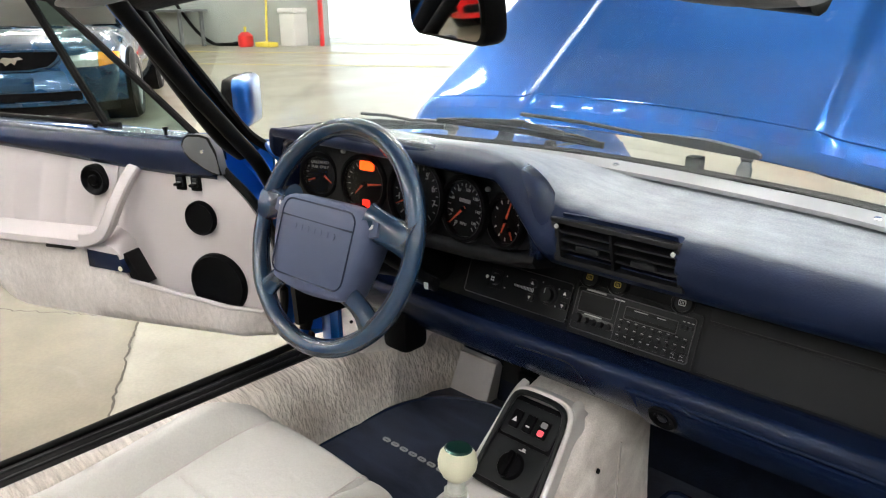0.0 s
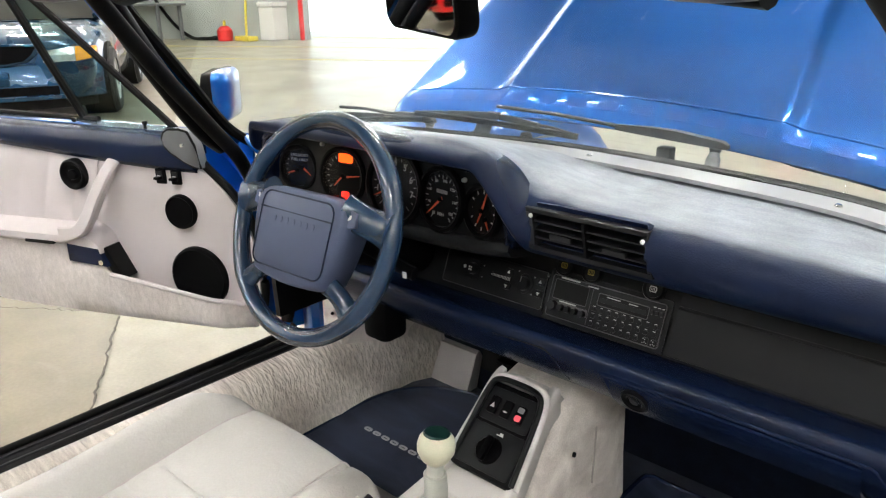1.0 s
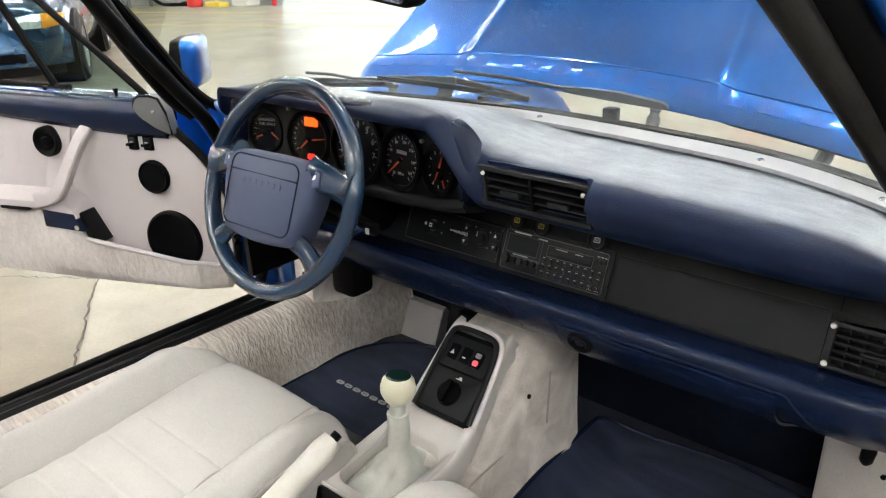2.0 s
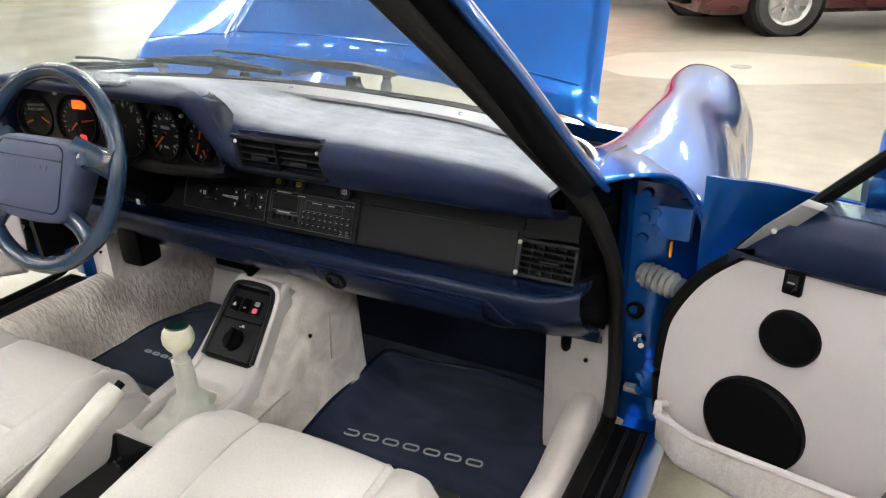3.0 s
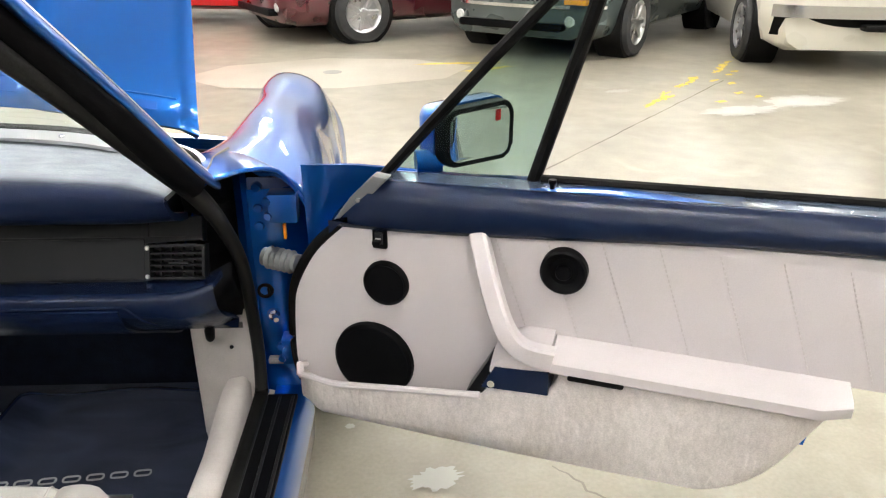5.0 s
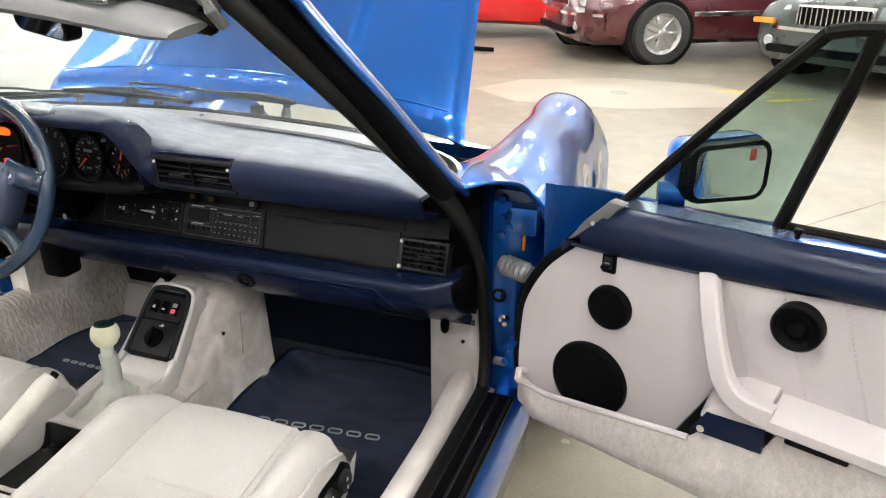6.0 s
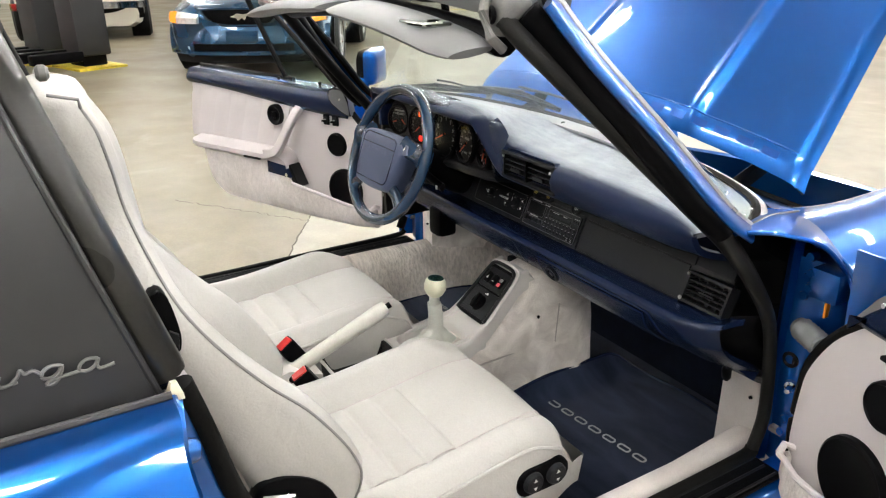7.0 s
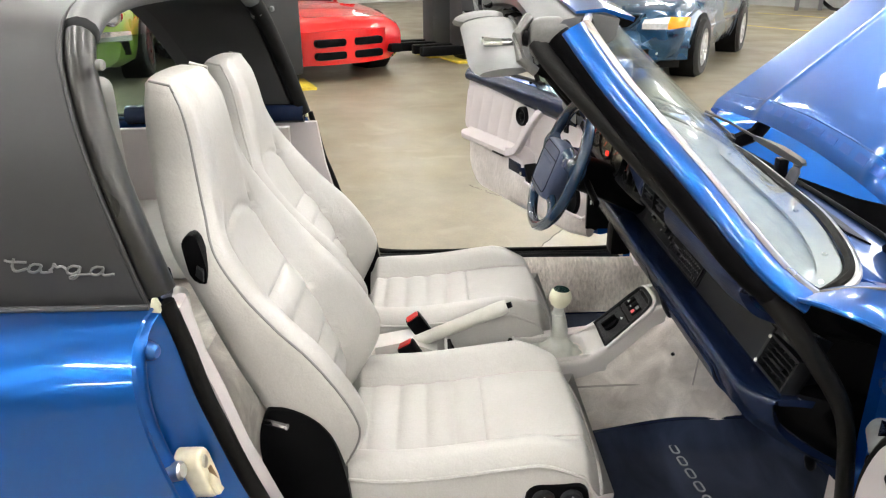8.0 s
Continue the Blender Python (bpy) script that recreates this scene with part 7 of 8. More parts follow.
for i, p in enumerate(lc):
    t = (lc[min(i + 1, 89)] - lc[max(i - 1, 0)]).normalized()
    o = Vector((-t.z, 0, t.x)) * -1
    if o.dot(p - Vector((-0.30, 0, 0.83))) < 0:
        o = -o
    top = sstep(-0.020, -0.13, p.x) * sstep(-0.59, -0.54, p.x)
    foot = sstep(0.825, 0.778, p.z) * (p.x > -0.2)
    yl = -0.121 - 0.027 * top + 0.020 * foot
    wd = (0.038 - 0.018 * top) * (1 - 0.5 * foot)
    rings.append([p + o * q * wd + Vector((0, y, 0)) for q, y in ((-0.02, -0.080), (0.0, yl + 0.020), (0.06, yl + 0.006), (0.20, yl), (0.42, yl - 0.001), (0.72, yl + 0.004), (0.92, yl + 0.010), (1.03, yl + 0.022), (1.0, -0.080))])
part("binnacle_roll", loft(rings), NAVY, dash, "navy leather roll round the instruments", 70)
part("binnacle_chin", loft([[Vector((x, y, z)) for y, z in ((-0.094, 0.784 - c), (-0.104, 0.778 - c), (-0.108, 0.767 - c), (-0.098, 0.755 - c), (-0.05, 0.744 - c), (-0.04, 0.770))] for x, c in ((-0.61, 0.0), (-0.45, 0.006), (-0.3, 0.008), (-0.15, 0.004), (-0.06, -0.002), (-0.012, -0.010))]), FASCIA, dash, "", 60)


def gauge(cx, cz, r, name, needles, marks=9, a0=220, a1=-40, extra=None):
    c = Vector((cx, -0.094, cz))
    yaw = -(cx + 0.26) * 1.15
    n = Vector((math.sin(yaw) * 0.995, -math.cos(yaw) * 0.995, 0.1))
    rt = Vector((math.cos(yaw), math.sin(yaw), 0))
    upv = n.cross(rt)
    fm = facing(c + n * 0.0035, rt, upv)
    gb = part(name, lathe([(r - 0.006, 0.0), (r - 0.005, 0.009), (r - 0.001, 0.012), (r + 0.004, 0.010), (r + 0.005, 0.0)], c, n, 44), BLACK, dash, "round black gauge")
    part("dial", lathe([(0, 0.003), (r - 0.004, 0.003), (r - 0.004, 0.0)], c, n, 40), GAUGE, gb)
    bm = bmesh.new()
    for i in range(marks):
        a = radians(a0 + (a1 - a0) * i / (marks - 1))
        m = fm @ Matrix.Rotation(a, 4, "Z")
        ln = 0.13 * r if i % 2 == 0 else 0.08 * r
        add(bm, box((r * 0.80 - ln, -0.0006, 0), (r * 0.80, 0.0006, 0.0004), 0, 1, m))
    part("scale", bm, PRINT, gb, "white scale marks")
    for a, ox, oz, ln in needles:
        m = fm @ Matrix.Translation((ox * r, oz * r, 0.002)) @ Matrix.Rotation(radians(a), 4, "Z")
        part("needle", slab([(-0.10 * ln, -0.0022), (ln, -0.0007), (ln, 0.0007), (-0.10 * ln, 0.0022)], lambda p, q, d: m @ Vector((p, q, d)), 0, 0.0012), NEEDLE, gb, "orange needle")
        part("hub", lathe([(0, 0.004), (0.0035, 0.0035), (0.004, 0.0)], m @ Vector((0, 0, 0)), n, 14), BLACK, gb)
    if extra:
        extra(fm, r, gb)
    gl = part("lens", lathe([(0, 0.0095), (r - 0.003, 0.0095), (r - 0.003, 0.0085), (0, 0.0085)], c, n, 40), LENS, gb)
    gl.visible_shadow = False
    return gb


def txt(s, size, x, y, fm, gb, mat_=None):
    part("lettering", words(s, size, fm @ Matrix.Translation((x, y, 0.0006))), mat_ or PRINT, gb, "white printed lettering")


def fuel_x(fm, r, gb):
    txt("UNLEADED", 0.0075, 0.0, r * 0.60, fm, gb)
    txt("FUEL ONLY", 0.0075, 0.0, r * 0.38, fm, gb)


def oil_x(fm, r, gb):
    for x, y, w, h, mt in ((0.10 * r, 0.66 * r, 0.032, 0.016, WARN_ORANGE), (0.10 * r, -0.70 * r, 0.017, 0.014, WARN_RED)):
        part("warning_lamp", slab(rrect(x, y, w, h, 0.003), lambda a, b, d: fm @ Vector((a, b, d)), 0.0005, 0.0015), mt, gb, "lit warning lamp")


def tach_x(fm, r, gb):
    for i in range(1, 8):
        a = radians(225 - 270 * i / 8)
        txt(str(i), 0.016, r * 0.66 * math.cos(a), r * 0.66 * math.sin(a), fm, gb)


def speed_x(fm, r, gb):
    for i, q in enumerate((20, 40, 60, 80, 100, 120, 140, 160)):
        a = radians(235 - 290 * i / 7.4)
        txt(str(q), 0.0070, r * 0.62 * math.cos(a), r * 0.62 * math.sin(a), fm, gb)
    txt("MPH", 0.0075, 0.0, -r * 0.50, fm, gb)
    part("odometer", slab(rrect(0, r * 0.25, 0.026, 0.006, 0.001), lambda a, b, d: fm @ Vector((a, b, d)), 0.0002, 0.0006), MARK_DIM, gb)


def clock_x(fm, r, gb):
    for i in range(12):
        a = radians(90 - 30 * i)
        part("hour_mark", box((r * 0.66, -0.001, 0.0003), (r * 0.80, 0.001, 0.0007), 0, 1, fm @ Matrix.Rotation(a, 4, "Z")), MARK, gb)


gauge(-0.514, 0.829, 0.0395, "fuel_gauge", ((198, -0.12, -0.12, 0.022), (-38, 0.20, 0.05, 0.024)), 5, 210, 130, fuel_x)
gauge(-0.387, 0.832, 0.049, "oil_gauge", ((-135, 0.0, 0.02, 0.028), (8, 0.10, -0.02, 0.034)), 7, 215, 120, oil_x)
gauge(-0.257, 0.834, 0.062, "tachometer", ((205, 0, 0, 0.050),), 17, 225, -45, tach_x)
gauge(-0.151, 0.8305, 0.049, "speedometer", ((222, 0, 0, 0.042),), 21, 235, -55, speed_x)
gauge(-0.067, 0.827, 0.039, "clock", ((72, 0, 0, 0.034), (-112, 0, 0, 0.022), (-58, 0.25, -0.3, 0.016)), 12, 90, -240, clock_x)
for x, z in ((-0.445, 0.882), (-0.107, 0.868)):
    part("push_button", lathe([(0, 0.006), (0.003, 0.006), (0.004, 0.0)], (x, -0.092, z), (0, -1, 0.1), 12), ALLOY, dash)


# ---- middle fascia ----
def fas(a, b, d):
    """Fascia plane: a along x, b is height, d outwards."""
    return Vector((a, -0.012 + 0.40 * (b - 0.70) - d * 0.93, b + d * 0.37))


fascia = part("fascia", slab([(-0.30, 0.645), (0.516, 0.645), (0.516, 0.712), (0.612, 0.712), (0.612, 0.752), (-0.30, 0.752)], lambda a, b, d: fas(a, b, d), -0.03, 0.0, 0.003), FASCIA, dash, "charcoal black fascia panel")
part("trim_panel", slab([(0.214, 0.652), (0.513, 0.652), (0.513, 0.716), (0.214, 0.716)], fas, 0.0, 0.005, 0.0015), CHARCOAL, fascia)
part("trim_panel", slab([(0.214, 0.7195), (0.521, 0.7195), (0.521, 0.752), (0.214, 0.752)], fas, 0.0, 0.004, 0.0015), CHARCOAL, fascia)
part("trim_panel", slab([(0.5235, 0.7195), (0.612, 0.7195), (0.612, 0.752), (0.5235, 0.752)], fas, 0.0, 0.004, 0.0015), CHARCOAL, fascia)


def louvre(x0, x1, z0, z1, fn, name, nh, nv, parent, mid=True):
    fr = bmesh.new()
    w = 0.0055 if x0 > 0.3 else 0.0065
    for q in ([(x0, z0), (x1, z0), (x1, z0 + w), (x0, z0 + w)], [(x0, z1 - w), (x1, z1 - w), (x1, z1), (x0, z1)], [(x0, z0 + w), (x0 + 1.6 * w, z0 + w), (x0 + 1.6 * w, z1 - w), (x0, z1 - w)], [(x1 - w, z0 + w), (x1, z0 + w), (x1, z1 - w), (x1 - w, z1 - w)]):
        add(fr, slab(q, fn, -0.02, 0.008, 0.002))
    ob = part(name, fr, VENT, parent, "black air vent")
    part("backing", slab([(x0, z0), (x1, z0), (x1, z1), (x0, z1)], fn, -0.022, -0.018), GAUGE, ob)
    for i in range(nh):
        z = z0 + w + (z1 - z0 - 2 * w) * (i + 1) / (nh + 1)
        part("slat", slab([(x0 + w, z - 0.0012), (x1 - w, z - 0.0012), (x1 - w, z + 0.0012), (x0 + w, z + 0.0012)], lambda a, b, d: fn(a, b - 0.2 * d, d), -0.014, 0.004, 0.0006), FASCIA, ob)
    for i in range(nv):
        x = x0 + w + (x1 - x0 - 2 * w) * (i + 1) / (nv + 1)
        part("slat", slab([(x - 0.001, z0 + w), (x + 0.001, z0 + w), (x + 0.001, z1 - w), (x - 0.001, z1 - w)], fn, -0.017, -0.004), VENT, ob)
    return ob


def vfn(a, b, d):
    return Vector((a + 0.28 * (0.848 - b), -0.1125 - d + 0.17 * (b - 0.80), b))


cv = louvre(0.021, 0.209, 0.7965, 0.8535, vfn, "air_vent", 3, 0, dash)
part("divider", slab([(0.112, 0.803), (0.116, 0.803), (0.116, 0.846), (0.112, 0.846)], vfn, -0.01, 0.009, 0.001), BLACK, cv)
for a, b in ((0.076, 0.820), (0.158, 0.818)):
    part("vent_tab", slab(rrect(a, b, 0.034, 0.008, 0.003), vfn, 0.003, 0.010, 0.002), CHARCOAL, cv)
for a, b in ((0.0300, 0.843), (0.2010, 0.841)):
    part("screw", lathe([(0, 0.003), (0.0024, 0.0025), (0.0034, 0.0)], vfn(a, b, 0.008), (0, -1, 0.1), 14), MARK, cv)
rv = louvre(0.514, 0.617, 0.650, 0.708, fas, "air_vent", 4, 4, fascia)
part("vent_tab", slab(rrect(0.572, 0.678, 0.034, 0.004, 0.001), fas, 0.004, 0.010, 0.001), CHARCOAL, rv)
for b in (0.702, 0.656):
    part("screw", lathe([(0, 0.003), (0.003, 0.0025), (0.0042, 0.0)], fas(0.519, b, 0.008), (0, -0.93, 0.37), 14), MARK, rv)

# heater controls
hv = part("heater_panel", slab(rrect(-0.107, 0.687, 0.210, 0.058, 0.004), fas, 0.0, 0.004, 0.001), VENT, fascia, "black heater control panel")
part("knob", lathe([(0, 0.012), (0.011, 0.012), (0.0125, 0.0)], fas(-0.042, 0.690, 0.004), (0, -0.93, 0.37), 24), VENT, hv)
part("knob_mark", slab([(-0.0445, 0.692), (-0.0435, 0.692), (-0.0435, 0.700), (-0.0445, 0.700)], fas, 0.016, 0.0166), MARK, hv)
part("slider", slab(rrect(-0.092, 0.690, 0.044, 0.0075, 0.001), fas, 0.004, 0.0045), GAUGE, hv)
bm = bmesh.new()
for i in range(14):
    x = -0.111 + 0.0029 * i
    add(bm, slab([(x, 0.6888 - 0.00016 * i), (x + 0.0013, 0.6888 - 0.00016 * i), (x + 0.0013, 0.6915 + 0.00010 * i), (x, 0.6915 + 0.00010 * i)], fas, 0.0045, 0.005))
part("scale", bm, MARK, hv)
for x, z in ((-0.075, 0.7005), (-0.075, 0.6785), (-0.012, 0.699), (-0.012, 0.681)):
    bt = part("button", slab(rrect(x, z, 0.015, 0.011, 0.003), fas, 0.003, 0.008, 0.0015), VENT, hv)
    part("mark", slab([(x - 0.003, z - 0.0022), (x + 0.003, z - 0.0022), (x, z + 0.003)] if z > 0.69 else [(x - 0.003, z + 0.0022), (x, z - 0.003), (x + 0.003, z + 0.0022)], fas, 0.008, 0.0085), MARK, bt)
for x, z in ((-0.0025, 0.7105), (-0.0025, 0.6635), (-0.2085, 0.7105), (-0.129, 0.699), (-0.129, 0.681), (-0.058, 0.706), (-0.026, 0.703), (-0.026, 0.677)):
    part("dot", lathe([(0, 0.0006), (0.0012, 0.0006), (0.0014, 0)], fas(x, z, 0.004), (0, -0.93, 0.37), 10), MARK_DIM, hv)
part("panel_edge", tube([fas(a, b, 0.0042) for a, b in rrect(-0.107, 0.687, 0.209, 0.057, 0.004)], 0.0007, 6, closed=True), ALLOY_DIM, hv)
part("switch_frame", tube([fas(a, b, 0.0042) for a, b in rrect(-0.150, 0.690, 0.027, 0.030, 0.002)], 0.0007, 6, closed=True), GAUGE, hv)
part("knob_skirt", lathe([(0.0125, 0.004), (0.0155, 0.003), (0.0165, 0.0)], fas(-0.042, 0.690, 0.004), (0, -0.93, 0.37), 26), CHARCOAL, hv)
part("fan_switch", lathe([(0, 0.010), (0.009, 0.010), (0.0105, 0.0)], fas(-0.150, 0.690, 0.004), (0, -0.93, 0.37), 20), VENT, hv)
for i in range(4):
    a = math.pi / 4 + i * math.pi / 2
    part("fan_mark", slab(rrect(-0.150 + 0.0028 * math.cos(a), 0.690 + 0.0028 * math.sin(a), 0.003, 0.003, 0.0012, 3), fas, 0.014, 0.0146), MARK, hv)
part("mark", lathe([(0.0018, 0.001), (0.003, 0.001), (0.003, 0), (0.0018, 0)], fas(-0.169, 0.690, 0.004), (0, -0.93, 0.37), 12), MARK, hv)

# car radio
part("radio_surround", slab(rrect(0.104, 0.6865, 0.204, 0.074, 0.004), fas, 0.0, 0.003, 0.001), FASCIA, fascia)
rad = part("radio", slab(rrect(0.104, 0.6865, 0.190, 0.060, 0.004), fas, 0.0, 0.007, 0.0015), FASCIA, fascia, "black cassette radio with many small buttons")
part("radio_edge", tube([fas(a, b, 0.0068) for a, b in rrect(0.104, 0.6865, 0.190, 0.060, 0.004)], 0.0008, 6, closed=True), ALLOY_DIM, rad)
part("surround_edge", tube([fas(a, b, 0.0030) for a, b in rrect(0.104, 0.6865, 0.204, 0.074, 0.004)], 0.0009, 6, closed=True), CHARCOAL, rad)
part("divider", slab(rrect(0.0815, 0.6865, 0.0008, 0.056, 0.0003, 2), fas, 0.007, 0.0074), ALLOY_DIM, rad)
part("display_edge", tube([fas(a, b, 0.0075) for a, b in rrect(0.045, 0.697, 0.060, 0.028, 0.002)], 0.0006, 6, closed=True), ALLOY_DIM, rad)
part("slot_edge", tube([fas(a, b, 0.0084) for a, b in rrect(0.134, 0.699, 0.082, 0.017, 0.002)], 0.0007, 6, closed=True), ALLOY_DIM, rad)
part("control_strip", slab(rrect(0.049, 0.6735, 0.062, 0.0105, 0.001), fas, 0.007, 0.0078, 0.0003), ALLOY_DIM, rad)
for i in range(3):
    part("side_button", lathe([(0, 0.002), (0.0030, 0.002), (0.0036, 0.0)], fas(0.183 + 0.0075 * i - 0.004, 0.702, 0.007), (0, -0.93, 0.37), 14), VENT, rad)
    part("print_bar", slab(rrect(0.182 + 0.0065 * i, 0.7095, 0.0042, 0.0012, 0.0004, 2), fas, 0.007, 0.0073), PRINT, rad)
part("display", slab(rrect(0.045, 0.697, 0.060, 0.028, 0.002), fas, 0.007, 0.0075), GAUGE, rad)
part("cassette_slot", slab(rrect(0.134, 0.699, 0.082, 0.017, 0.002), fas, 0.007, 0.0085, 0.0005), GAUGE, rad)
part("slot_line", slab(rrect(0.118, 0.7045, 0.022, 0.0012, 0.0004), fas, 0.0085, 0.0088), PRINT, rad)
part("slot_flap", slab(rrect(0.134, 0.6985, 0.076, 0.0065, 0.001), fas, 0.0082, 0.0096, 0.0004), CHARCOAL, rad)
part("print_bar", slab(rrect(0.040, 0.7145, 0.034, 0.0022, 0.0008), fas, 0.007, 0.0073), PRINT, rad)
part("print_bar", slab(rrect(0.080, 0.7125, 0.018, 0.0018, 0.0006), fas, 0.007, 0.0073), PRINT, rad)
part("print_bar", slab(rrect(0.044, 0.6805, 0.030, 0.0018, 0.0006), fas, 0.007, 0.0073), PRINT, rad)
part("print_bar", slab(rrect(0.150, 0.7042, 0.014, 0.0012, 0.0004), fas, 0.0085, 0.0088), PRINT, rad)
for i in range(5):
    part("knob", lathe([(0, 0.009), (0.0045 if i else 0.007, 0.009), (0.0055 if i else 0.0085, 0.0)], fas(0.020 + 0.0125 * i + (0.003 if i else 0), 0.672, 0.007), (0, -0.93, 0.37), 16), CHARCOAL, rad)
part("button_plate", slab(rrect(0.139, 0.6785, 0.112, 0.018, 0.001), fas, 0.007, 0.008), CHARCOAL, rad)
for i in range(9):
    for z in (0.6835, 0.6735, 0.6625):
        x = 0.090 + 0.0125 * i
        if z < 0.67 and i in (7, 8):
            continue
        bt = part("button", slab(rrect(x, z, 0.0078, 0.0058, 0.0024, 3), fas, 0.0075, 0.0105, 0.0008), VENT if (i + int(z * 1000)) % 3 else CHARCOAL, rad)
        part("mark", slab([(x - 0.002, z + 0.0038), (x + 0.002, z + 0.0038), (x + 0.002, z + 0.0048), (x - 0.002, z + 0.0048)], fas, 0.0082, 0.0088), PRINT, bt)
for x in (0.180, 0.193):
    bt = part("button", slab(rrect(x, 0.6625, 0.010, 0.010, 0.001, 2), fas, 0.0075, 0.0105, 0.0006), VENT, rad)
    for i in range(5):
        part("mark", slab(rrect(x - 0.0028 + 0.0028 * (i % 3), 0.6602 + 0.0045 * (i // 3) + 0.001 * (i % 2), 0.0014, 0.0014, 0.0005, 2), fas, 0.0105, 0.011), PRINT, bt)
# buttons above the radio
for x, mt in ((0.022, MARK_YEL), (0.070, MARK_YEL), (0.172, MARK)):
    bt = part("round_button", lathe([(0.0168, 0.0), (0.0166, 0.006), (0.0150, 0.009), (0.0130, 0.0085), (0.0122, 0.006), (0, 0.006)], fas(x, 0.7320, 0.0), (0, -0.93, 0.37), 28), VENT, fascia)
    part("mark", slab(rrect(x, 0.7320, 0.011, 0.008, 0.002), fas, 0.0062, 0.0067), mt, bt)
    part("mark_face", slab(rrect(x, 0.7320, 0.0085, 0.0055, 0.0015), fas, 0.0066, 0.0071), VENT, bt)
    for q in (-0.0022, 0.0, 0.0022):
        part("mark", slab([(x + q - 0.0004, 0.7300), (x + q + 0.0004, 0.7300), (x + q + 0.0004, 0.7340), (x + q - 0.0004, 0.7340)], fas, 0.0070, 0.0074), mt, bt)

# knee roll and glove box
KNEE = [(-0.005, 0.643), (-0.045, 0.650), (-0.082, 0.6515), (-0.0925, 0.647), (-0.0955, 0.637), (-0.089, 0.614), (-0.074, 0.588), (-0.030, 0.552), (0.07, 0.495), (0.18, 0.432), (0.20, 0.440)]
kc = spl([(0, a, b) for a, b in KNEE], 41)


def knee_f(u, v):
    p = kc[int(round(v * 40))]
    x = -0.635 + 1.268 * u
    e = sstep(0.575, 0.634, x)
    return Vector((x, p.y + 0.040 * e ** 2 * (p.y < 0.05), p.z))


part("knee_roll", sheet(knee_f, 50, 41, 0.012, -1), NAVY, dash, "navy leather lower dashboard", 60)
gx0, gx1 = 0.628, 0.882
lid = part("glove_box_lid", sheet(lambda u, v: knee_f(gx0 + (gx1 - gx0) * u, 0.44 + 0.48 * v) + Vector((0, -0.002, -0.002)), 12, 21, 0.004), NAVY, dash, "navy glove box lid", 60)


def on_knee(x, z, d):
    """A place on the front of the knee roll, d outwards."""
    for i in range(12, 40):
        a, b = kc[i], kc[i + 1]
        if a.z >= z >= b.z:
            w = (a.z - z) / (a.z - b.z)
            t = (b - a).normalized()
            return Vector((x, a.y + (b.y - a.y) * w, z)) + Vector((0, t.z, -t.y)) * d
    return Vector((x, kc[12].y, z))


part("lid_edge", tube([on_knee(0.168 + 0.322 * q / 24, 0.6285 + 0.002 * q / 24, 0.001) for q in range(25)] + [on_knee(x, z, 0.001) for x, z in ((0.496, 0.627), (0.503, 0.617), (0.516, 0.600), (0.532, 0.582))], 0.0024, 8), NAVY, lid)
part("lid_gap", tube(spl([on_knee(x, z, 0.0006) for x, z in ((-0.049, 0.629), (0.0, 0.632), (0.047, 0.633), (0.063, 0.622), (0.074, 0.603), (0.080, 0.582))], 24), 0.0011, 6), GAUGE, lid)
bez = [(q.x, q.y) for q in spl([(0.143, 0.629, 0), (0.170, 0.6305, 0), (0.235, 0.629, 0), (0.247, 0.612, 0), (0.252, 0.592, 0), (0.225, 0.579, 0), (0.180, 0.580, 0), (0.157, 0.597, 0), (0.143, 0.629, 0)], 34)[:-1]]
cb = (sum(a for a, b in bez) / len(bez), sum(b for a, b in bez) / len(bez))
part("lock_plate", loft([[on_knee(cb[0] + (a - cb[0]) * r, cb[1] + (b - cb[1]) * r, d) for a, b in bez] for r, d in ((1.0, -0.002), (1.0, 0.003), (0.95, 0.0055), (0.86, 0.0055), (0.80, 0.001), (0.2, 0.0005))]), NAVY, lid, "navy lock plate", 40)
kn = part("lock_knob", lathe([(0, 0.0030), (0.010, 0.0030), (0.0125, 0.0075), (0.0185, 0.0085), (0.0215, 0.006), (0.0225, -0.004)], on_knee(0.199, 0.6035, 0.002), (0, -0.90, -0.42), 30), BLACK, lid, "black round lock knob")
part("key_slot", cyl(on_knee(0.199, 0.6035, 0.006), (0, -0.90, -0.42), 0.0065, 0.004, 18, 0.001), CHARCOAL, kn)
part("dash_end", slab([(-0.095, 0.842), (-0.116, 0.815), (-0.100, 0.782), (-0.03, 0.752), (-0.012, 0.66), (-0.080, 0.652), (-0.096, 0.632), (-0.076, 0.59), (-0.03, 0.552), (0.07, 0.495), (0.18, 0.432), (0.20, 0.60), (0.10, 0.80)], lambda a, b, d: Vector((d, a + 0.050 + (1.6 * (d - 0.603) if a < 0.06 else 0.0), b)), 0.603, 0.646, 0.003), BLACK, dash, "black dashboard end trim")
part("dash_end", sheet(lambda u, v: Vector((-0.648 - 0.01 * math.sin(math.pi * v), -0.09 + 0.22 * u, 0.86 - 0.38 * v)), 10, 14, 0.015), GAUGE, dash, "black dashboard end trim", 60)
part("floor_outlet", box((-0.14, 0.03, 0.47), (-0.09, 0.06, 0.50), 0.006), BLACK, dash)
part("floor_outlet", box((-0.07, 0.02, 0.535), (-0.01, 0.05, 0.555), 0.006), BLACK, dash)

# ---- steering wheel ----
WT, WY = 0.369, 0.03
wx = Vector((math.cos(WY), math.sin(WY), 0))
wu = Vector((-math.sin(WT) * math.sin(WY), math.sin(WT) * math.cos(WY), math.cos(WT)))
